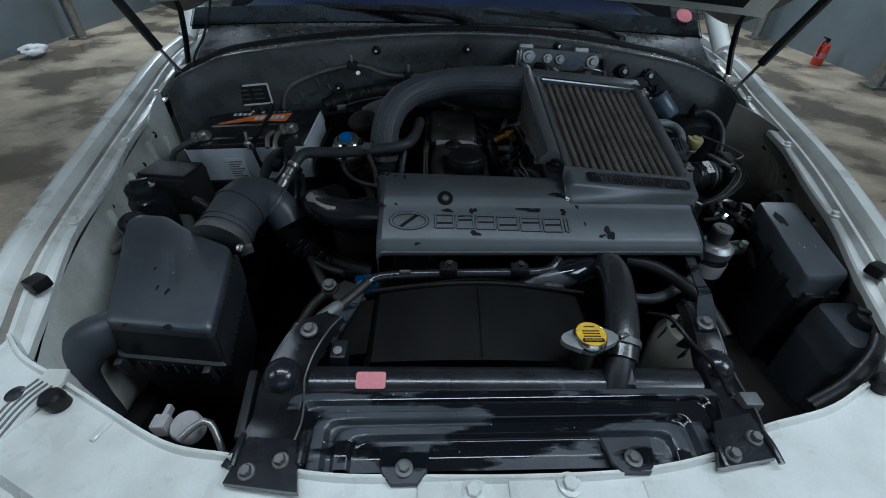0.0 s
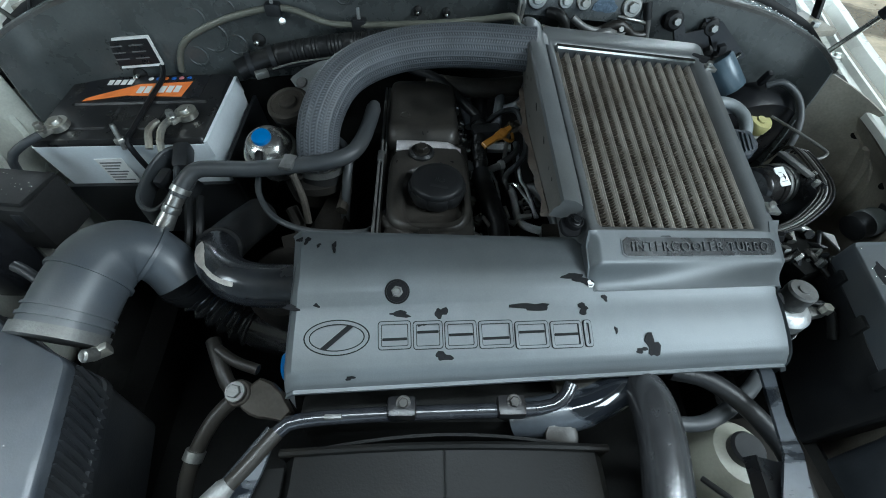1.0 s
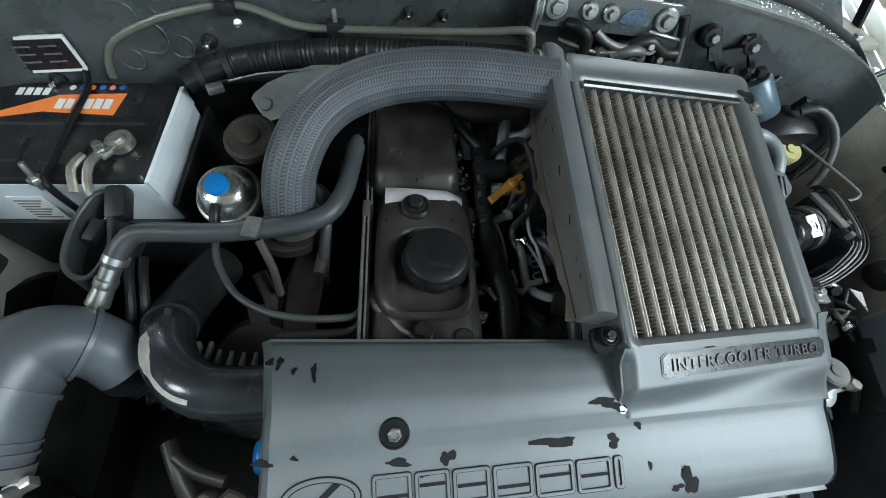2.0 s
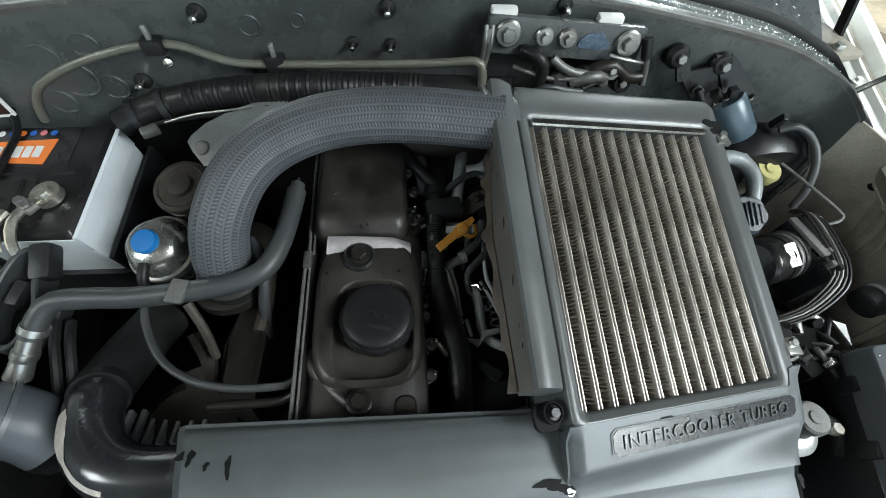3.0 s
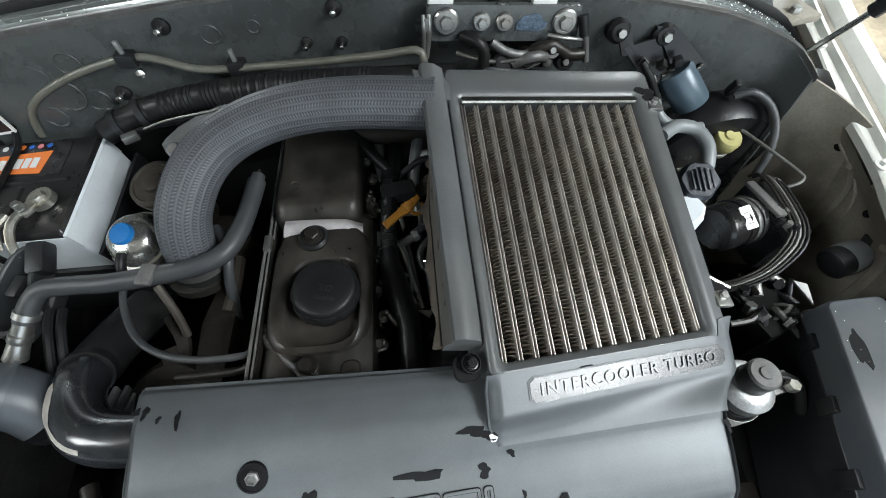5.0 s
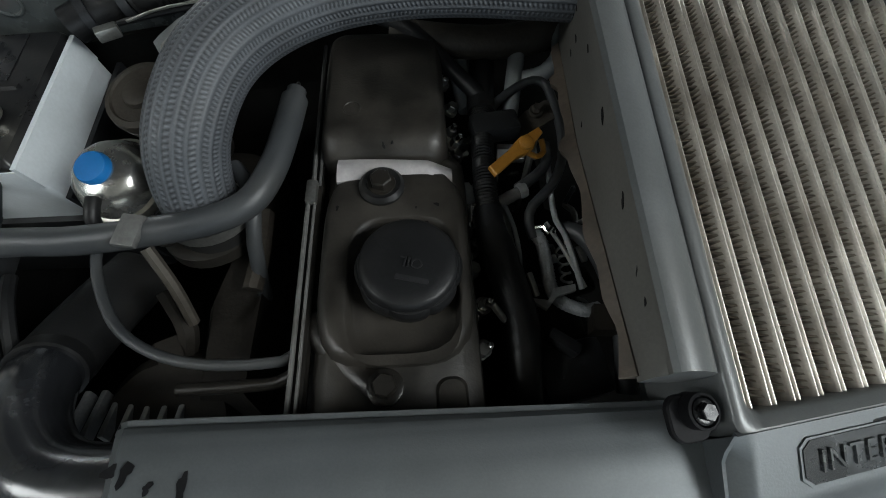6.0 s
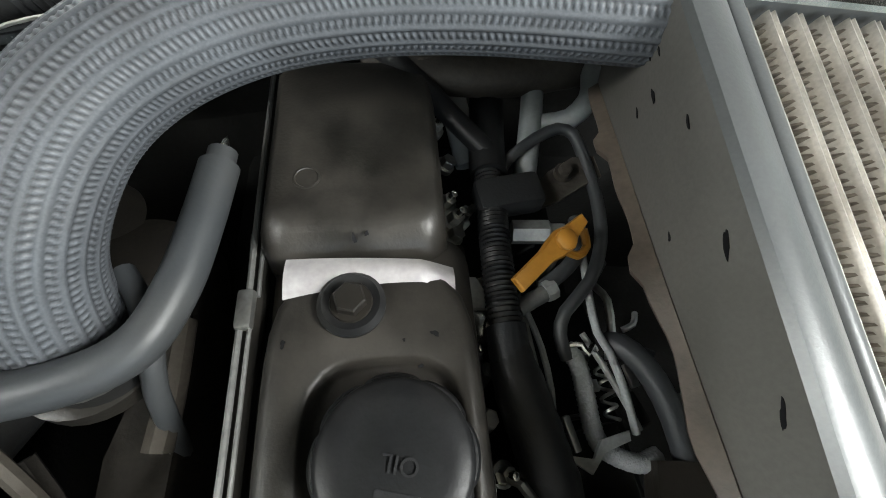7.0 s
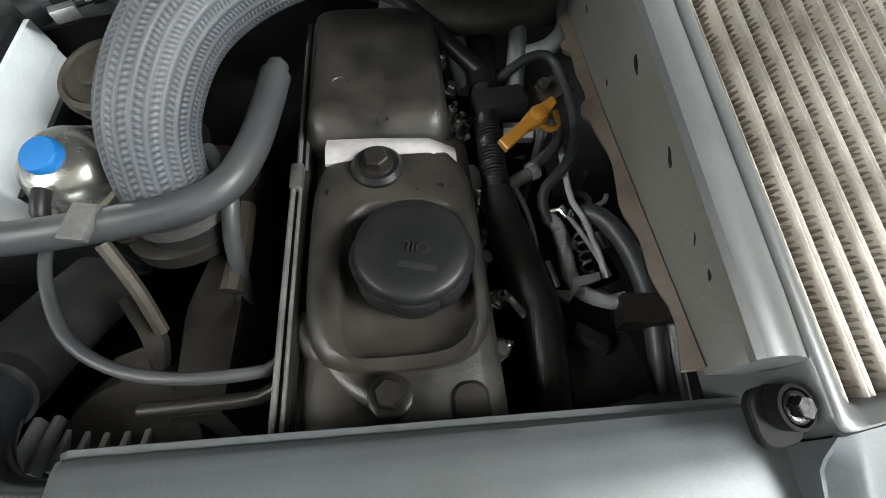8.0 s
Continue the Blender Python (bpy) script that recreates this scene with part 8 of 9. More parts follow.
part("plate", sheet_bm(guide_fn, 210, 64, 0.003), M_WETGLOSS, fp)
for x, y in ((-0.069, -0.004), (0.177, 0.006)):
    t = part("fixing_tab", plate_bm([(-0.028, 0.022), (-0.024, -0.006), (-0.014, -0.018), (0.014, -0.018), (0.024, -0.006), (0.028, 0.022)], frame_on((x, y, 0.9305), (1, 0.03, 0), (0, -0.04, 1)), 0.006, 0.0015), M_WETGLOSS, fp)
    bolt(t, (x, y - 0.003, 0.9375), (0, 0, 1), 0.006, 0.005, M_DULLCAST)
rnd = random.Random(8)
wd = bmesh.new()
for _ in range(14):
    x, y = rnd.uniform(-0.2, 0.3), rnd.uniform(0.0, 0.08)
    lathe(wd, [(0.0009, 0), (0.0006, 0.0004), (0, 0.0006)], (x, y, 0.9405), (0, 0, 1), 6)
tagged(part("water_drops", wd, M_BRIGHT, fp), kind="stuff")


def side_bracket(line, width, bolts, bumps, tall):
    b = thing("radiator_bracket", (line[0][0], line[0][1], 0.88), "glossy black radiator bracket with bolts and rubber mounts", "bracket", "radiator brackets")
    pts = [Vector(p) for p in line]
    sm = smooth_line(pts, 0.012)
    rows = []
    n = len(sm)
    for i, p in enumerate(sm):
        t = (sm[min(i + 1, n - 1)] - sm[max(i - 1, 0)]).normalized()
        o = Vector((t.y, -t.x, 0)).normalized()
        w = width(i / (n - 1))
        rows.append([p - o * (w + 0.004) + V(0, 0, -0.016), p - o * w, p - o * (w - 0.006) + V(0, 0, -0.004), p + o * (w - 0.006) + V(0, 0, -0.004), p + o * w, p + o * (w + 0.004) + V(0, 0, -0.016)])
    part("arm", loft_bm(rows, closed=False), M_BLACKMETAL, b)
    # thin metal line that draws the highlight along the arm's outer edge
    part("arm_edge", tube_bm([r[4] for r in rows[::2]], 0.0013, 6), M_DULLCAST, b, "bright line drawn as the highlight on the arm's edge")
    for x, y, z, r in bolts:
        bolt(b, (x, y, z), (0, -0.1, 1), r * 0.85, r * 0.8, M_OILY if r < 0.007 else M_DULLCAST, 1.6)
    for x, y, z in bumps:
        m = part("rubber_mount", lathe_bm([(0.022, -0.012), (0.023, -0.004), (0.019, 0.006), (0.011, 0.012), (0, 0.014)], (x, y, z), (0, -0.1, 1), 26), M_GLOSS, b, "round black rubber mount")
    return b


side_bracket([(-0.232, -0.014, 0.936), (-0.214, 0.040, 0.944), (-0.224, 0.105, 0.938), (-0.206, 0.165, 0.950), (-0.180, 0.212, 0.935)], lambda f: 0.030 - 0.008 * f if f < 0.8 else 0.022 - 0.05 * (f - 0.8),
             [(-0.205, 0.166, 0.952, 0.0085)], [(-0.226, 0.104, 0.944)], True)
side_bracket([(0.305, 0.008, 0.936), (0.318, 0.050, 0.944), (0.338, 0.125, 0.928), (0.345, 0.185, 0.942), (0.362, 0.25, 0.93)], lambda f: 0.023 - 0.009 * f,
             [(0.346, 0.190, 0.944, 0.0085)], [(0.339, 0.131, 0.930)], True)
stay = part("stay", loft_bm([[V(-0.236, 0.150, z), V(-0.196, 0.128, z), V(-0.172, 0.178, z), V(-0.150, 0.245, z + 0.002), V(-0.143, 0.282, z + 0.002), V(-0.152, 0.286, z + 0.002), V(-0.176, 0.250, z), V(-0.206, 0.205, z)] for z in (0.922, 0.9265)]), M_WETGLOSS, bpy.data.objects["radiator_bracket"], "wet dark tapering stay plate")
part("stay_edge", tube_bm([(-0.236, 0.152, 0.926), (-0.206, 0.207, 0.926), (-0.176, 0.252, 0.926), (-0.152, 0.287, 0.928)], 0.0028, 8), M_GLOSS, stay)
bolt(stay, (-0.196, 0.196, 0.927), (0, 0, 1), 0.005, 0.005, M_OILY, 1.5)
for x, y, z, sx, rz in ((0.300, 0.150, 0.935, 0.012, 20), (0.312, 0.176, 0.930, 0.016, -25), (0.296, 0.196, 0.922, 0.014, 40), (0.322, 0.214, 0.926, 0.010, 5)):
    part("fold_tab", loft_bm([[V(x, y, z - 0.020), V(x + sx * math.cos(radians(rz)), y + sx * math.sin(radians(rz)), z - 0.020), V(x + 0.7 * sx * math.cos(radians(rz)), y + 0.7 * sx * math.sin(radians(rz)) - 0.003, z), V(x + 0.2 * sx, y - 0.003, z)], [V(x, y + 0.003, z - 0.020), V(x + sx * math.cos(radians(rz)), y + 0.003 + sx * math.sin(radians(rz)), z - 0.020), V(x + 0.7 * sx * math.cos(radians(rz)), y + 0.7 * sx * math.sin(radians(rz)), z), V(x + 0.2 * sx, y, z)]]), M_BLACKMETAL, bpy.data.objects["radiator_bracket.001"])
part("thin_lead", tube_bm([(0.292, 0.235, 0.915), (0.305, 0.205, 0.938), (0.318, 0.165, 0.934), (0.326, 0.120, 0.940), (0.318, 0.075, 0.946)], 0.0032, 8), M_RUBBER, bpy.data.objects["radiator_bracket.001"])
part("bracket_tag", box_bm((0.342, 0.070, 0.936), (0.022, 0.018, 0.022), None, 0.002), M_LABELGREY, bpy.data.objects["radiator_bracket.001"])
for host, pts, bolts in (("radiator_bracket", [(-0.248, -0.024), (-0.172, -0.033), (-0.186, 0.020), (-0.238, 0.024)], [(-0.227, -0.014), (-0.196, -0.003)]),
                         ("radiator_bracket.001", [(0.262, -0.010), (0.331, 0.001), (0.330, 0.052), (0.282, 0.042)], [(0.282, 0.003), (0.316, 0.021)])):
    ft = part("foot", loft_bm([[V(x, y, z) for x, y in pts] for z in (0.936, 0.9445)]), M_GLOSS, bpy.data.objects[host], "wet black bracket foot")
    for x, y in bolts:
        bolt(ft, (x, y, 0.9455), (0, -0.1, 1), 0.0058, 0.007, M_DULLCAST, 1.5)
    for x, y in ((pts[0][0] * 0.6 + pts[3][0] * 0.4, 0.012), (pts[1][0] * 0.6 + pts[2][0] * 0.4, 0.014)):
        part("pressed_bead", tube_bm([(x, y - 0.020, 0.945), (x, y, 0.947), (x, y + 0.014, 0.945)], 0.0035, 8), M_GLOSS, ft)
lk = thing("lamp_wiring", (-0.33, 0.05, 0.85), "grey lamp plug and bent pipe behind the front panel", "lamp plug")
part("plug", lathe_bm([(0.017, -0.02), (0.018, 0.0), (0.016, 0.003), (0, 0.003)], (-0.335, 0.058, 0.905), (0, -0.2, 1), 28), M_PLUG, lk)
part("plug_tab", box_bm((-0.362, 0.058, 0.905), (0.018, 0.018, 0.022), None, 0.003), M_PLUG, lk)
part("plug_stem", box_bm((-0.360, 0.072, 0.910), (0.006, 0.016, 0.012), None, 0.002), M_PLUG, lk)
part("bent_pipe", tube_bm([(-0.328, 0.035, 0.915), (-0.312, 0.050, 0.922), (-0.298, 0.052, 0.920), (-0.282, 0.030, 0.90), (-0.275, 0.012, 0.87)], 0.0042, 10), M_STEEL, lk)
part("grey_duct", box_bm((-0.262, 0.075, 0.88), (0.012, 0.09, 0.10), turn(0, 0, 8), 0.004), M_PLASTIC, lk)

# ---- right-hand side: fuel filter, reservoirs, brake unit, relay box ----
ff = thing("fuel_filter", (0.535, 0.466, 0.70), "fuel filter with a plated primer head and black can", "filter")
part("primer_knob", lathe_bm([(0.018, -0.030), (0.020, -0.026), (0.018, -0.018), (0.0195, -0.010), (0.0195, 0.0), (0.017, 0.003), (0.008, 0.003), (0.007, 0.005), (0, 0.005)], (0.535, 0.466, 0.912), (0, 0, 1), 32), M_DULLCAST, ff, "dull plated primer knob")
part("filter_head", lathe_bm([(0.030, -0.012), (0.034, -0.006), (0.034, 0.010), (0.026, 0.018), (0.020, 0.020)], (0.535, 0.462, 0.862), (0, 0, 1), 30), M_CAST, ff, "pale cast filter head")
part("head_arm", box_bm((0.574, 0.462, 0.865), (0.045, 0.026, 0.018), turn(0, 0, 12), 0.005), M_DULLCAST, ff)
part("white_label", lathe_bm([(0.0345, -0.045), (0.0345, -0.014)], (0.532, 0.458, 0.858), (0, 0, 1), 28), M_LABELWHITE, ff)
part("can", lathe_bm([(0.0, -0.16), (0.030, -0.158), (0.034, -0.15), (0.034, -0.014), (0.030, -0.008)], (0.532, 0.458, 0.858), (0, 0, 1), 28), M_BLACKMETAL, ff)
part("hose_union", tube_bm([(0.560, 0.470, 0.868), (0.59, 0.468, 0.872), (0.605, 0.455, 0.865), (0.612, 0.43, 0.84)], 0.007, 10), M_RUBBER, ff)
part("banjo_bolt", hexhead(bmesh.new(), (0.585, 0.455, 0.876), (0, 0, 1), 0.008, 0.012), M_ZINC, ff)
part("mount_strap", loft_bm([[V(x - w, y, z), V(x - w, y, z + 0.004), V(x + w, y, z + 0.006), V(x + w, y, z)] for x, y, z, w in ((0.404, 0.372, 0.925, 0.006), (0.395, 0.335, 0.938, 0.007), (0.380, 0.285, 0.942, 0.006), (0.374, 0.250, 0.944, 0.009), (0.358, 0.212, 0.942, 0.014), (0.345, 0.180, 0.939, 0.012))]), M_WETGLOSS, ff, "dark pressed steel strap")
part("front_hose", tube_bm([(0.29, 0.345, 0.93), (0.335, 0.335, 0.925), (0.375, 0.305, 0.915), (0.405, 0.265, 0.90), (0.42, 0.22, 0.88)], 0.011, 14), M_RUBBER, ff)
part("cross_hose", tube_bm([(0.285, 0.30, 0.885), (0.34, 0.30, 0.882), (0.40, 0.33, 0.885), (0.44, 0.36, 0.88)], 0.009, 12), M_HOSE, ff)
jk = thing("pale_reservoir_bottle", (0.40, 0.26, 0.70), "milky plastic tank deep beside the engine", "tank")
part("tank", loft_bm([[V(0.408 + 0.046 * k * math.cos(a), 0.280 + 0.052 * k * math.sin(a), z) for a in [2 * math.pi * j / 20 for j in range(20)]] for k, z in ((0.9, 0.66), (1.0, 0.76), (0.96, 0.80), (0.7, 0.825), (0.4, 0.83))]), M_TRANSLUCENT, jk)
part("cap", lathe_bm([(0.020, -0.008), (0.021, 0.006), (0.018, 0.010), (0, 0.010)], (0.408, 0.280, 0.836), (0, 0, 1), 24), M_PLASTIC, jk, "black screw cap")

br2 = thing("brake_fluid_reservoir", (0.645, 0.835, 0.82), "milky brake fluid reservoir with a yellow cap", "reservoir")
BA = V(0.08, -0.25, 1).normalized()
part("cap", lathe_bm([(0.021, -0.014), (0.0225, -0.010), (0.0225, 0.004), (0.020, 0.008), (0.009, 0.007), (0.008, 0.010), (0, 0.010)], (0.647, 0.838, 0.932), BA, 30), M_YELLOW, br2, "pale yellow screw cap")
part("neck", lathe_bm([(0.016, -0.06), (0.0165, -0.03), (0.021, -0.028), (0.021, -0.022), (0.017, -0.020), (0.017, -0.012)], (0.647, 0.838, 0.932), BA, 26), M_TRANSLUCENT, br2)
part("tank", box_bm((0.625, 0.825, 0.838), (0.055, 0.07, 0.05), turn(-10, 0, 0), 0.012), M_TRANSLUCENT, br2)
part("master_cylinder", lathe_bm([(0.022, -0.09), (0.024, 0.04)], (0.62, 0.85, 0.82), (0, 1, 0), 20), M_BLACKMETAL, br2)
bo = thing("brake_booster", (0.66, 0.90, 0.85), "black brake booster drum", "booster")
part("drum", lathe_bm([(0.05, -0.06), (0.10, -0.05), (0.112, -0.03), (0.112, 0.0), (0.105, 0.02), (0.09, 0.025)], (0.655, 0.905, 0.872), (0, 1, 0.1), 40), M_BLACKMETAL, bo)
part("vacuum_hose", tube_bm([(0.640, 0.870, 0.990), (0.662, 0.865, 1.000), (0.692, 0.850, 0.985), (0.704, 0.825, 0.960), (0.700, 0.80, 0.93), (0.69, 0.785, 0.90)], 0.0062, 12), M_HOSE, bo)
part("hose_tag", box_bm((0.636, 0.878, 1.000), (0.010, 0.012, 0.03), turn(20, 0, 0), 0.003), M_BLACKMETAL, bo)
sp = thing("steering_fluid_cap", (0.53, 0.72, 0.80), "dark ribbed fluid cap on a white tank", "reservoir")
part("cap", lathe_bm([(0.026, -0.02), (0.028, -0.012), (0.028, 0.006), (0.024, 0.012), (0, 0.012)], (0.538, 0.730, 0.958), (-0.15, -0.45, 1), 48, lambda k: 1.0 + 0.05 * math.cos(k * math.pi / 4)), M_AIRBOX, sp)
for k in range(5):
    part("cap_rib", box_bm((0.538 + 0.007 * (k - 2), 0.7245, 0.9705), (0.0025, 0.036 - 0.004 * abs(k - 2), 0.004), turn(24, -8, 0), 0.001), M_AIRBOX, sp)
part("white_tank", loft_bm([[V(0.500, 0.658, z), V(0.530, 0.672, z), V(0.543, 0.694, z), V(0.537, 0.716, z), V(0.500, 0.716, z)] for z in (0.80, 0.945)] + [[V(0.505, 0.664, 0.953), V(0.525, 0.676, 0.953), V(0.535, 0.694, 0.953), V(0.530, 0.709, 0.953), V(0.505, 0.709, 0.953)]]), M_WHITEPLASTIC, sp)
part("hose", tube_bm([(0.500, 0.800, 0.985), (0.530, 0.818, 0.985), (0.560, 0.812, 0.980), (0.572, 0.785, 0.970), (0.566, 0.755, 0.95), (0.555, 0.73, 0.92)], 0.0105, 14), M_GREYHOSE, sp, "light grey return hose")

vs = thing("vacuum_solenoid", (0.50, 0.92, 0.95), "blue-grey canister with a wired bracket on the firewall", "solenoid")
CA = V(0.55, -0.35, -0.62).normalized()
part("canister", lathe_bm([(0.0, -0.035), (0.024, -0.033), (0.0265, -0.029), (0.0265, 0.028), (0.025, 0.032), (0.021, 0.034), (0, 0.035)], (0.556, 0.882, 1.004), CA, 36), M_BLUECAN, vs, "blue-grey enamelled canister")
for arm in ([(0.432, 0.924, 1.090), (0.450, 0.922, 1.090), (0.470, 0.908, 1.050), (0.452, 0.910, 1.046)], [(0.492, 0.920, 1.084), (0.522, 0.916, 1.082), (0.578, 0.890, 1.036), (0.545, 0.886, 1.006)], [(0.450, 0.912, 1.058), (0.500, 0.914, 1.070), (0.530, 0.892, 1.012), (0.500, 0.892, 1.006)]):
    part("bracket_arm", loft_bm([[V(*p) for p in arm], [V(x, y - 0.006, z + 0.002) for x, y, z in arm]]), M_BLACKMETAL, vs)
part("bright_edge", tube_bm([(0.530, 0.882, 1.010), (0.552, 0.880, 1.026), (0.568, 0.884, 1.042)], 0.002, 6), M_BRIGHT, vs)
for x, y, z in ((0.440, 0.916, 1.080), (0.508, 0.912, 1.072)):
    b = part("rubber_boot", lathe_bm([(0.016, -0.015), (0.017, 0.0), (0.012, 0.006), (0.007, 0.007)], (x, y, z), (0, -1, 0.3), 22), M_RUBBER, vs)
    part("mount_bolt", hexhead(bmesh.new(), (x, y - 0.005, z + 0.001), (0, -1, 0.3), 0.0068, 0.009), M_STEEL, b)
rnd = random.Random(33)
for k in range(9):
    x = rnd.uniform(0.478, 0.525)
    part("connector", box_bm((x, 0.892 - rnd.uniform(0, 0.015), rnd.uniform(1.00, 1.055)), (rnd.uniform(0.008, 0.02), 0.012, rnd.uniform(0.008, 0.016)), turn(rnd.uniform(-30, 30), rnd.uniform(-40, 40), 0), 0.002), rnd.choice((M_PLASTIC, M_RUBBER, M_BRIGHT, M_STEEL)), vs)
part("lead", tube_bm([(0.475, 0.885, 1.05), (0.492, 0.875, 1.03), (0.505, 0.872, 1.01), (0.518, 0.868, 0.99)], 0.0055, 10), M_RUBBER, vs)
part("hose", tube_bm([(0.512, 0.872, 0.995), (0.520, 0.860, 0.975), (0.535, 0.845, 0.965), (0.560, 0.838, 0.962), (0.590, 0.840, 0.958)], 0.0088, 14), M_GREYHOSE, vs, "light grey vacuum hose")
part("hose_end", tube_bm([(0.5105, 0.873, 1.000), (0.5155, 0.866, 0.985)], 0.0075, 12), M_CAST, vs)

ab2 = thing("brake_pressure_unit", (0.64, 0.69, 0.78), "black brake pressure unit with a finned block and bundled pipes", "brake unit")
MA = V(-0.95, -0.28, 0.10).normalized()
MC = (0.606, 0.690, 0.905)
mot = part("motor", lathe_bm([(0.0, 0.045), (0.030, 0.044), (0.034, 0.040), (0.035, 0.036), (0.035, 0.012), (0.037, 0.011), (0.037, 0.004), (0.0355, 0.003), (0.0355, -0.035)], MC, MA, 36), M_BLACKMETAL, ab2, "round black motor")
part("steel_band", lathe_bm([(0.0360, -0.026), (0.0368, -0.024), (0.0368, -0.016), (0.0360, -0.014)], MC, MA, 36), M_DULLCAST, mot)
part("steel_band", lathe_bm([(0.0360, -0.010), (0.0366, -0.009), (0.0366, -0.004), (0.0360, -0.003)], MC, MA, 36), M_DULLCAST, mot)
mm2 = frame_on((0.600, 0.675, 0.9385), (0.95, 0.28, -0.10), (0.02, -0.40, 0.92))
st2 = part("white_sticker", plate_bm(rounded(-0.009, -0.017, 0.009, 0.017, 0.002), mm2, 0.0012), M_LABELWHITE, mot, "white barcode sticker")
for k in range(3):
    part("print_bar", plate_bm(rounded(-0.0045, -0.0005, 0.0055 - 0.002 * k, 0.0005, 0.0003, 2), mm2 @ Matrix.Translation((0, -0.009 + 0.008 * k, 0.0012)), 0.0003), M_LABELGREY, st2)
part("valve_block", box_bm((0.650, 0.690, 0.893), (0.042, 0.100, 0.085), turn(0, 6, 12), 0.005), M_BLACKMETAL, ab2)
part("connector_strip", box_bm((0.636, 0.702, 0.943), (0.016, 0.070, 0.007), turn(-4, 8, 10), 0.003), M_DULLCAST, ab2, "pale connector plate")
for k in range(5):
    o = 0.0054 * k
    part("brake_pipe", tube_bm([(0.640 + o, 0.752 - o * 0.5, 0.935), (0.644 + o, 0.745 - o * 0.5, 0.948), (0.648 + o, 0.720 - o * 0.4, 0.950), (0.652 + o, 0.675, 0.945), (0.650 + o * 1.05, 0.652 - o * 0.1, 0.940), (0.640 + o * 0.9, 0.634 - o * 0.5, 0.930), (0.612 + o * 0.5, 0.612 - o * 0.6, 0.908), (0.580 + o * 0.3, 0.603 - o * 0.6, 0.892), (0.555, 0.603 - o * 0.6, 0.880)], 0.0021, 8), (M_OILY, M_OILY, M_DULLCAST, M_OILY, M_BLACKMETAL)[k], ab2)
for k in range(6):
    part("pipe_union", hexhead(bmesh.new(), (0.638 + 0.0075 * (k % 3), 0.690 - 0.028 * (k // 3) - 0.006 * (k % 3), 0.936), (0.1, 0, 1), 0.0048, 0.011), M_BLACKMETAL if k % 2 else M_STEEL, ab2)
part("far_pipe", tube_bm([(0.648, 0.862, 0.942), (0.668, 0.846, 0.942), (0.700, 0.780, 0.942), (0.716, 0.748, 0.940), (0.718, 0.738, 0.938), (0.708, 0.732, 0.934), (0.692, 0.732, 0.928)], 0.0026, 8), M_DULLCAST, ab2)
part("near_pipe", tube_bm([(0.510, 0.64, 0.90), (0.535, 0.61, 0.895), (0.565, 0.594, 0.885)], 0.0034, 8), M_STEEL, ab2)
part("bracket_bar", tube_bm([(0.575, 0.592, 0.882), (0.590, 0.555, 0.875), (0.600, 0.520, 0.868)], 0.005, 8), M_BLACKMETAL, ab2)
cn = thing("connector_cluster", (0.625, 0.565, 0.80), "tangle of black and bright brake pipe unions", "connector")
part("base_block", box_bm((0.612, 0.565, 0.855), (0.07, 0.08, 0.05), turn(0, 0, 20), 0.01), M_BLACKHOLE, cn)
part("curved_guard", tube_bm([(0.600, 0.578, 0.885), (0.606, 0.602, 0.890), (0.626, 0.606, 0.890), (0.640, 0.592, 0.887)], 0.0065, 10), M_STEEL, cn)
rnd = random.Random(44)
for k in range(14):
    x, y = rnd.uniform(0.575, 0.675), rnd.uniform(0.530, 0.600)
    if k % 2:
        part("union_nut", hexhead(bmesh.new(), (x, y, rnd.uniform(0.872, 0.885)), (rnd.uniform(-1, 1), rnd.uniform(-1, 1), 1), rnd.uniform(0.005, 0.009), 0.014), rnd.choice((M_STEEL, M_BRIGHT, M_BLACKMETAL)), cn)
    else:
        part("short_pipe", tube_bm([(x, y, 0.872), (x + rnd.uniform(-0.02, 0.02), y + rnd.uniform(-0.02, 0.02), 0.892), (x + rnd.uniform(-0.03, 0.03), y + rnd.uniform(-0.03, 0.03), 0.870)], rnd.uniform(0.003, 0.005), 8), rnd.choice((M_STEEL, M_PLASTIC, M_OILY)), cn)
part("bright_tab", loft_bm([[V(0.652, 0.592, 0.892), V(0.668, 0.585, 0.892), V(0.664, 0.556, 0.888)], [V(0.652, 0.592, 0.895), V(0.668, 0.585, 0.895), V(0.664, 0.556, 0.891)]]), M_CAST, cn)
part("thin_rod", tube_bm([(0.545, 0.542, 0.88), (0.575, 0.545, 0.882), (0.592, 0.555, 0.885)], 0.0045, 8), M_OILY, cn)

se = thing("round_sensor", (0.775, 0.625, 0.80), "black round sensor with a grey clear band on the inner wing", "sensor")
SA = V(0.95, 0.25, 0.2).normalized()
SC = (0.768, 0.630, 0.874)
part("body", lathe_bm([(0.0, -0.028), (0.019, -0.027), (0.0225, -0.024), (0.0235, -0.004)], SC, SA, 30), M_PLASTIC, se)
part("band", lathe_bm([(0.0240, -0.004), (0.0248, -0.002), (0.0248, 0.006), (0.0240, 0.008), (0.0240, 0.018), (0.0205, 0.025), (0, 0.027)], SC, SA, 30), M_GREYHOSE, se, "pale grey band")
part("mount", loft_bm([[V(0.795 + dx, 0.656, 0.898), V(0.795 + dx, 0.640, 0.902), V(0.797 + dx, 0.598, 0.888), V(0.797 + dx, 0.606, 0.872), V(0.795 + dx, 0.650, 0.880)] for dx in (0.0, 0.005)]), M_PLASTIC, se, "black mounting plate")
bolt(se, (0.7945, 0.603, 0.882), (-1, 0, 0.2), 0.004, 0.004, M_STEEL)

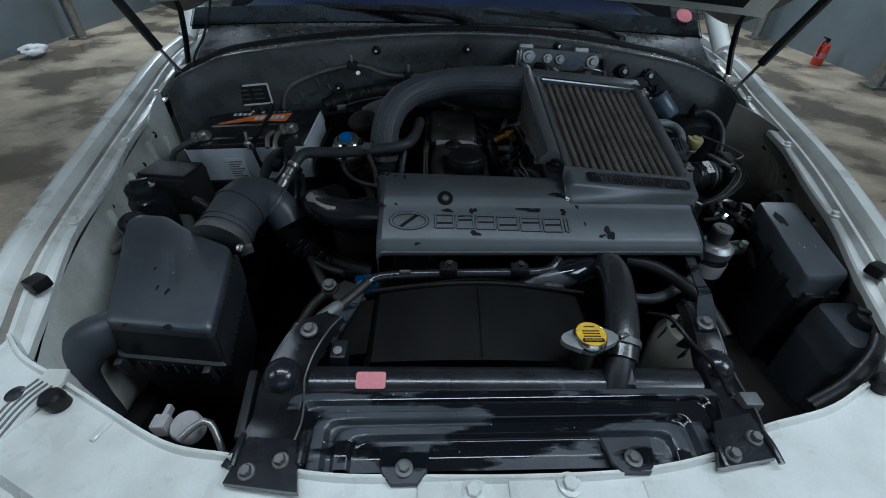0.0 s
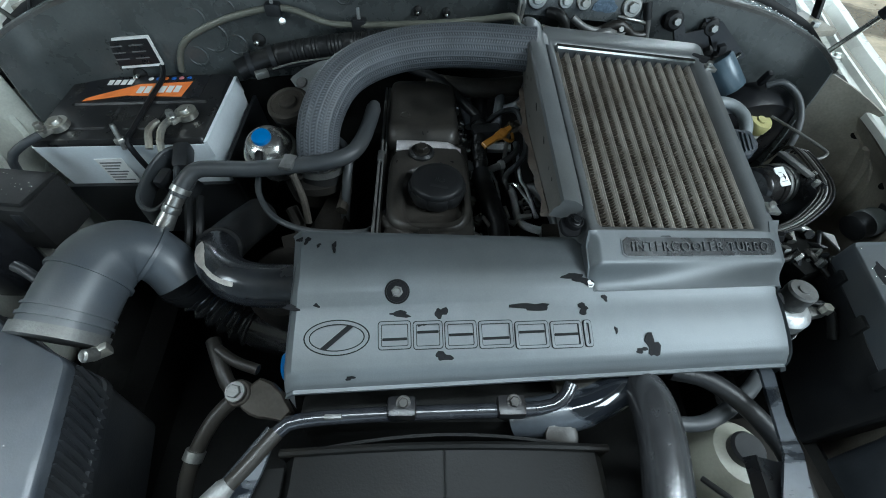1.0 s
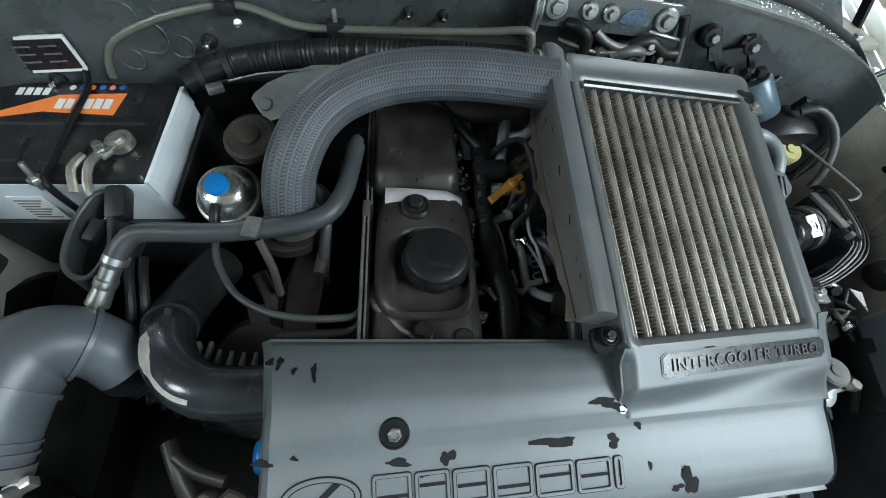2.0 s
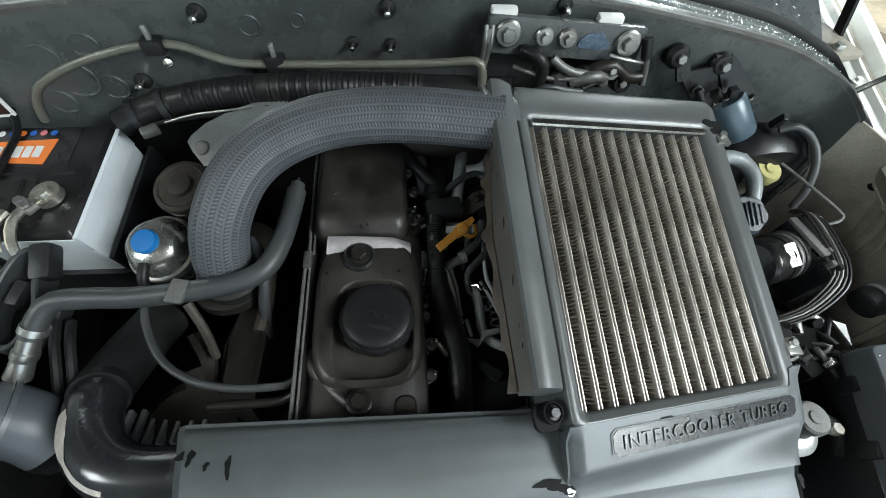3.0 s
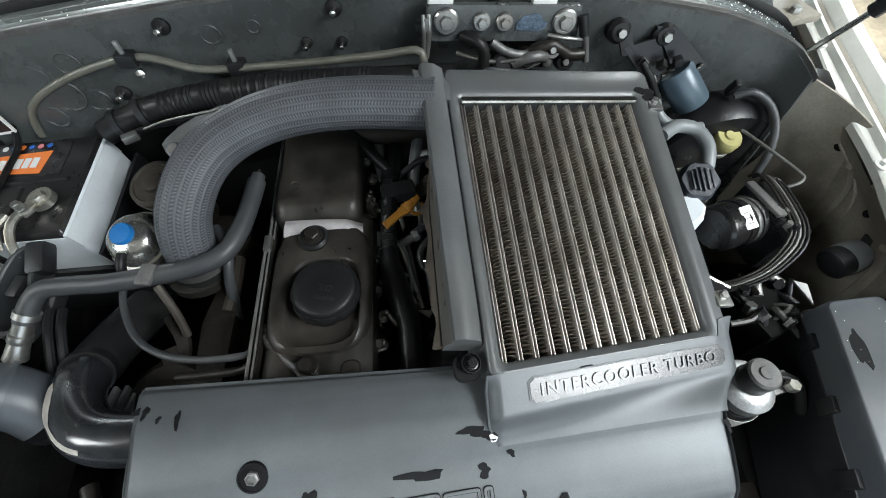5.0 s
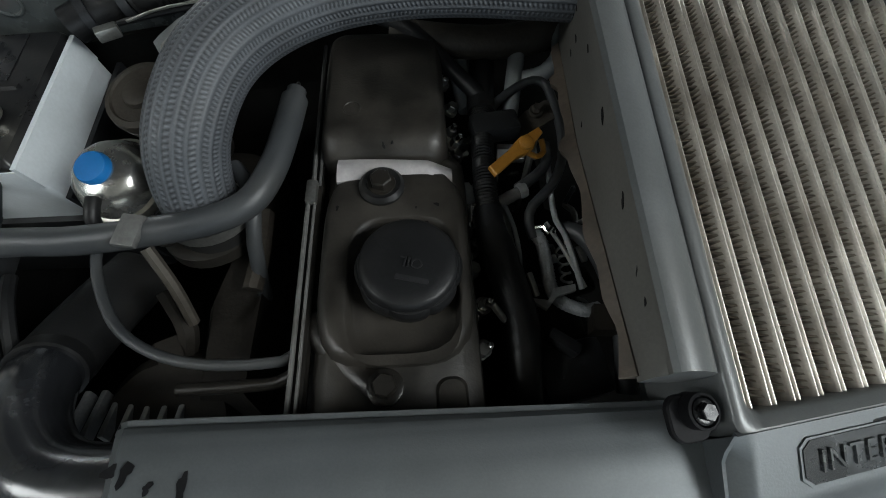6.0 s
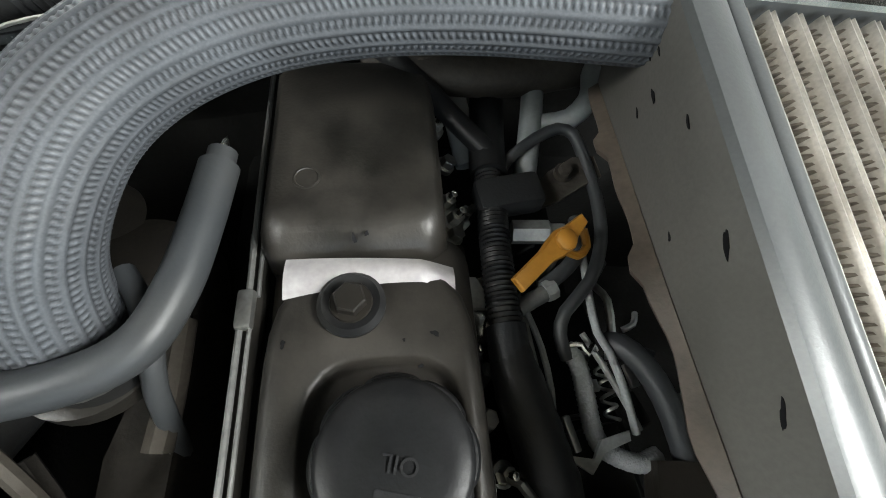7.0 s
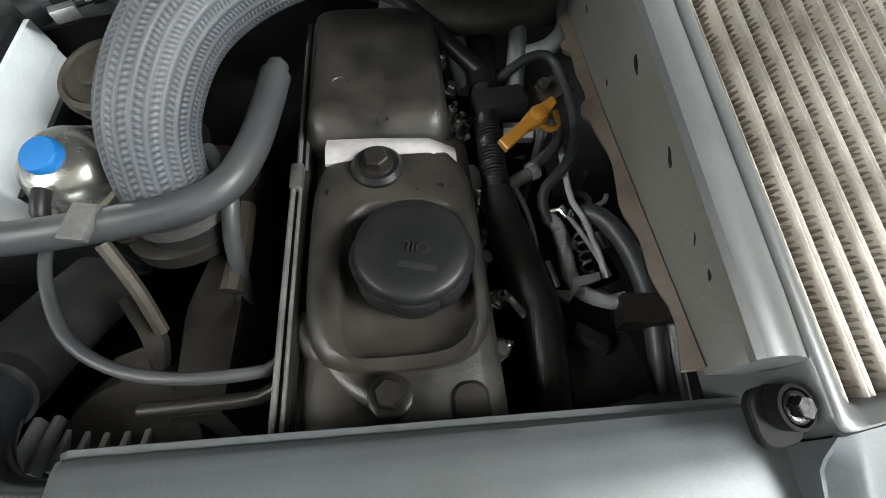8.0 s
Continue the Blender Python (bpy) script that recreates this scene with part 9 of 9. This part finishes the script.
rb2 = thing("relay_box", (0.66, 0.43, 0.70), "black relay box with a flat grey sheen lid", "relay box")
RLO = [V(0.647, 0.545, 0.928), V(0.728, 0.548, 0.926), V(0.672, 0.318, 0.924), V(0.590, 0.311, 0.926)]
rc = sum(RLO, Vector()) / 4


def rl_loop(k, dz, r=0.0):
    return round_poly([rc + (p - rc) * k + V(0, 0, dz) for p in RLO], 0.012)


part("lid", loft_bm([rl_loop(1.03, -0.045), rl_loop(1.015, -0.012), rl_loop(1.005, -0.005), rl_loop(0.985, -0.0012), rl_loop(0.95, 0.0)]), M_DUCT, rb2)
for f in (0.22, 0.78):
    q = rc + (RLO[3].lerp(RLO[2], f) - rc) * 1.05
    part("latch", box_bm((q.x, q.y - 0.003, q.z - 0.046), (0.016, 0.008, 0.030), turn(0, 0, 5), 0.002), M_PLASTIC, rb2)
for f in (0.18, 0.5, 0.82):
    q = rc + (RLO[3].lerp(RLO[0], f) - rc) * 1.04
    part("side_clip", box_bm((q.x - 0.002, q.y, q.z - 0.046), (0.007, 0.020, 0.028), turn(0, 0, -14), 0.002), M_PLASTIC, rb2)
part("lid_rim", loft_bm([rl_loop(1.06, -0.056), rl_loop(1.06, -0.046), rl_loop(1.0, -0.044)]), M_PLASTIC, rb2)
part("body", loft_bm([rl_loop(0.95, -0.22), rl_loop(1.02, -0.057)]), M_PLASTIC, rb2)
part("worn_mark", plate_bm(blob(0.008, 0.026, 71, 18, 0.4), frame_on((0.652, 0.482, 0.9268), (0.97, -0.2, 0), (0, 0, 1)), 0.0005), M_CHIP_SHADE, rb2)
wt = thing("coolant_reservoir", (0.66, 0.26, 0.66), "dark plastic coolant reservoir with a cap and hoses", "reservoir")
def tank_loop(k, z, r=0.016):
    return round_poly([V(0.656 + dx * k, 0.252 + dy * k, z) for dx, dy in ((-0.045, -0.055), (0.050, -0.050), (0.062, 0.050), (-0.035, 0.048))], r)


part("tank", loft_bm([tank_loop(0.95, 0.70), tank_loop(1.02, 0.800), tank_loop(1.05, 0.812), tank_loop(1.05, 0.818), tank_loop(1.02, 0.822), tank_loop(1.03, 0.852), tank_loop(1.0, 0.868), tank_loop(0.94, 0.877), tank_loop(0.82, 0.880)]), M_AIRBOX, wt)
part("filler_neck", lathe_bm([(0.024, -0.018), (0.022, -0.006), (0.0185, -0.004)], (0.660, 0.248, 0.884), (0, -0.2, 1), 28), M_AIRBOX, wt)
part("cap", lathe_bm([(0.018, -0.008), (0.020, 0.006), (0.018, 0.012), (0, 0.012)], (0.660, 0.248, 0.890), (0, -0.2, 1), 28, lambda k: 1 + 0.03 * (k % 2)), M_PLASTIC, wt)
part("cap_bar", box_bm((0.660, 0.247, 0.906), (0.036, 0.010, 0.008), turn(0, 0, -30), 0.003), M_PLASTIC, wt)
part("overflow_hose", tube_bm([(0.672, 0.250, 0.898), (0.690, 0.256, 0.906), (0.706, 0.244, 0.904), (0.708, 0.214, 0.895), (0.690, 0.180, 0.885), (0.65, 0.150, 0.86), (0.60, 0.12, 0.84)], 0.0055, 10), M_RUBBER, wt)
part("hose_fitting", tube_bm([(0.674, 0.250, 0.899), (0.688, 0.256, 0.905)], 0.0048, 10), M_BRIGHT, wt)
part("edge_trim", tube_bm([(0.430, 0.075, 0.92), (0.50, 0.105, 0.925), (0.57, 0.150, 0.925), (0.61, 0.185, 0.92)], 0.009, 10), M_RUBBER, wt)
dp = thing("splash_panel", (0.52, 0.22, 0.60), "dusty folded splash panel beside the radiator", "panel")
part("sheet", sheet_bm(lambda u, v: (0.46 + 0.12 * u + 0.02 * v, 0.10 + 0.26 * v, 0.70 + 0.05 * math.sin(u * 2.2) - 0.04 * v), 8, 8, 0.004), M_OILY, dp)

# ---- bright metal beads added as wet glints on lids and rims ----
def beads(parent, seed, n, spot, size=0.0011):
    r_ = random.Random(seed)
    bm = bmesh.new()
    for _ in range(n):
        k = size * r_.uniform(0.4, 1.0)
        lathe(bm, [(k, -0.0002), (k * 0.85, k * 0.45), (k * 0.4, k * 0.75), (0, k * 0.8)], spot(r_.random(), r_.random()), (0, 0, 1), 7)
    tagged(part("water_drops", bm, M_BRIGHT, parent), kind="stuff")


beads(fx, 61, 34, lambda u, v: (-0.668 + 0.096 * u, 0.606 + 0.064 * v - 0.010 * u, 0.9362 + 0.0042 * (0.5 - v)))
beads(ps, 62, 10, lambda u, v: (-0.655 + 0.013 * math.cos(u * 6.28), 0.575 + 0.013 * math.sin(u * 6.28), 0.9345))
beads(lidab, 63, 40, lambda u, v: Vector(L1[0]).lerp(L1[1], u).lerp(Vector(L1[7]).lerp(L1[4], u), 0.05 + 0.85 * v) + V(0, 0, 0.0006), 0.0008)
beads(rb2, 64, 26, lambda u, v: RLO[3].lerp(RLO[2], 0.06 + 0.88 * u).lerp(RLO[0].lerp(RLO[1], 0.06 + 0.88 * u), 0.05 + 0.9 * v) + V(0, 0, 0.0004), 0.0010)
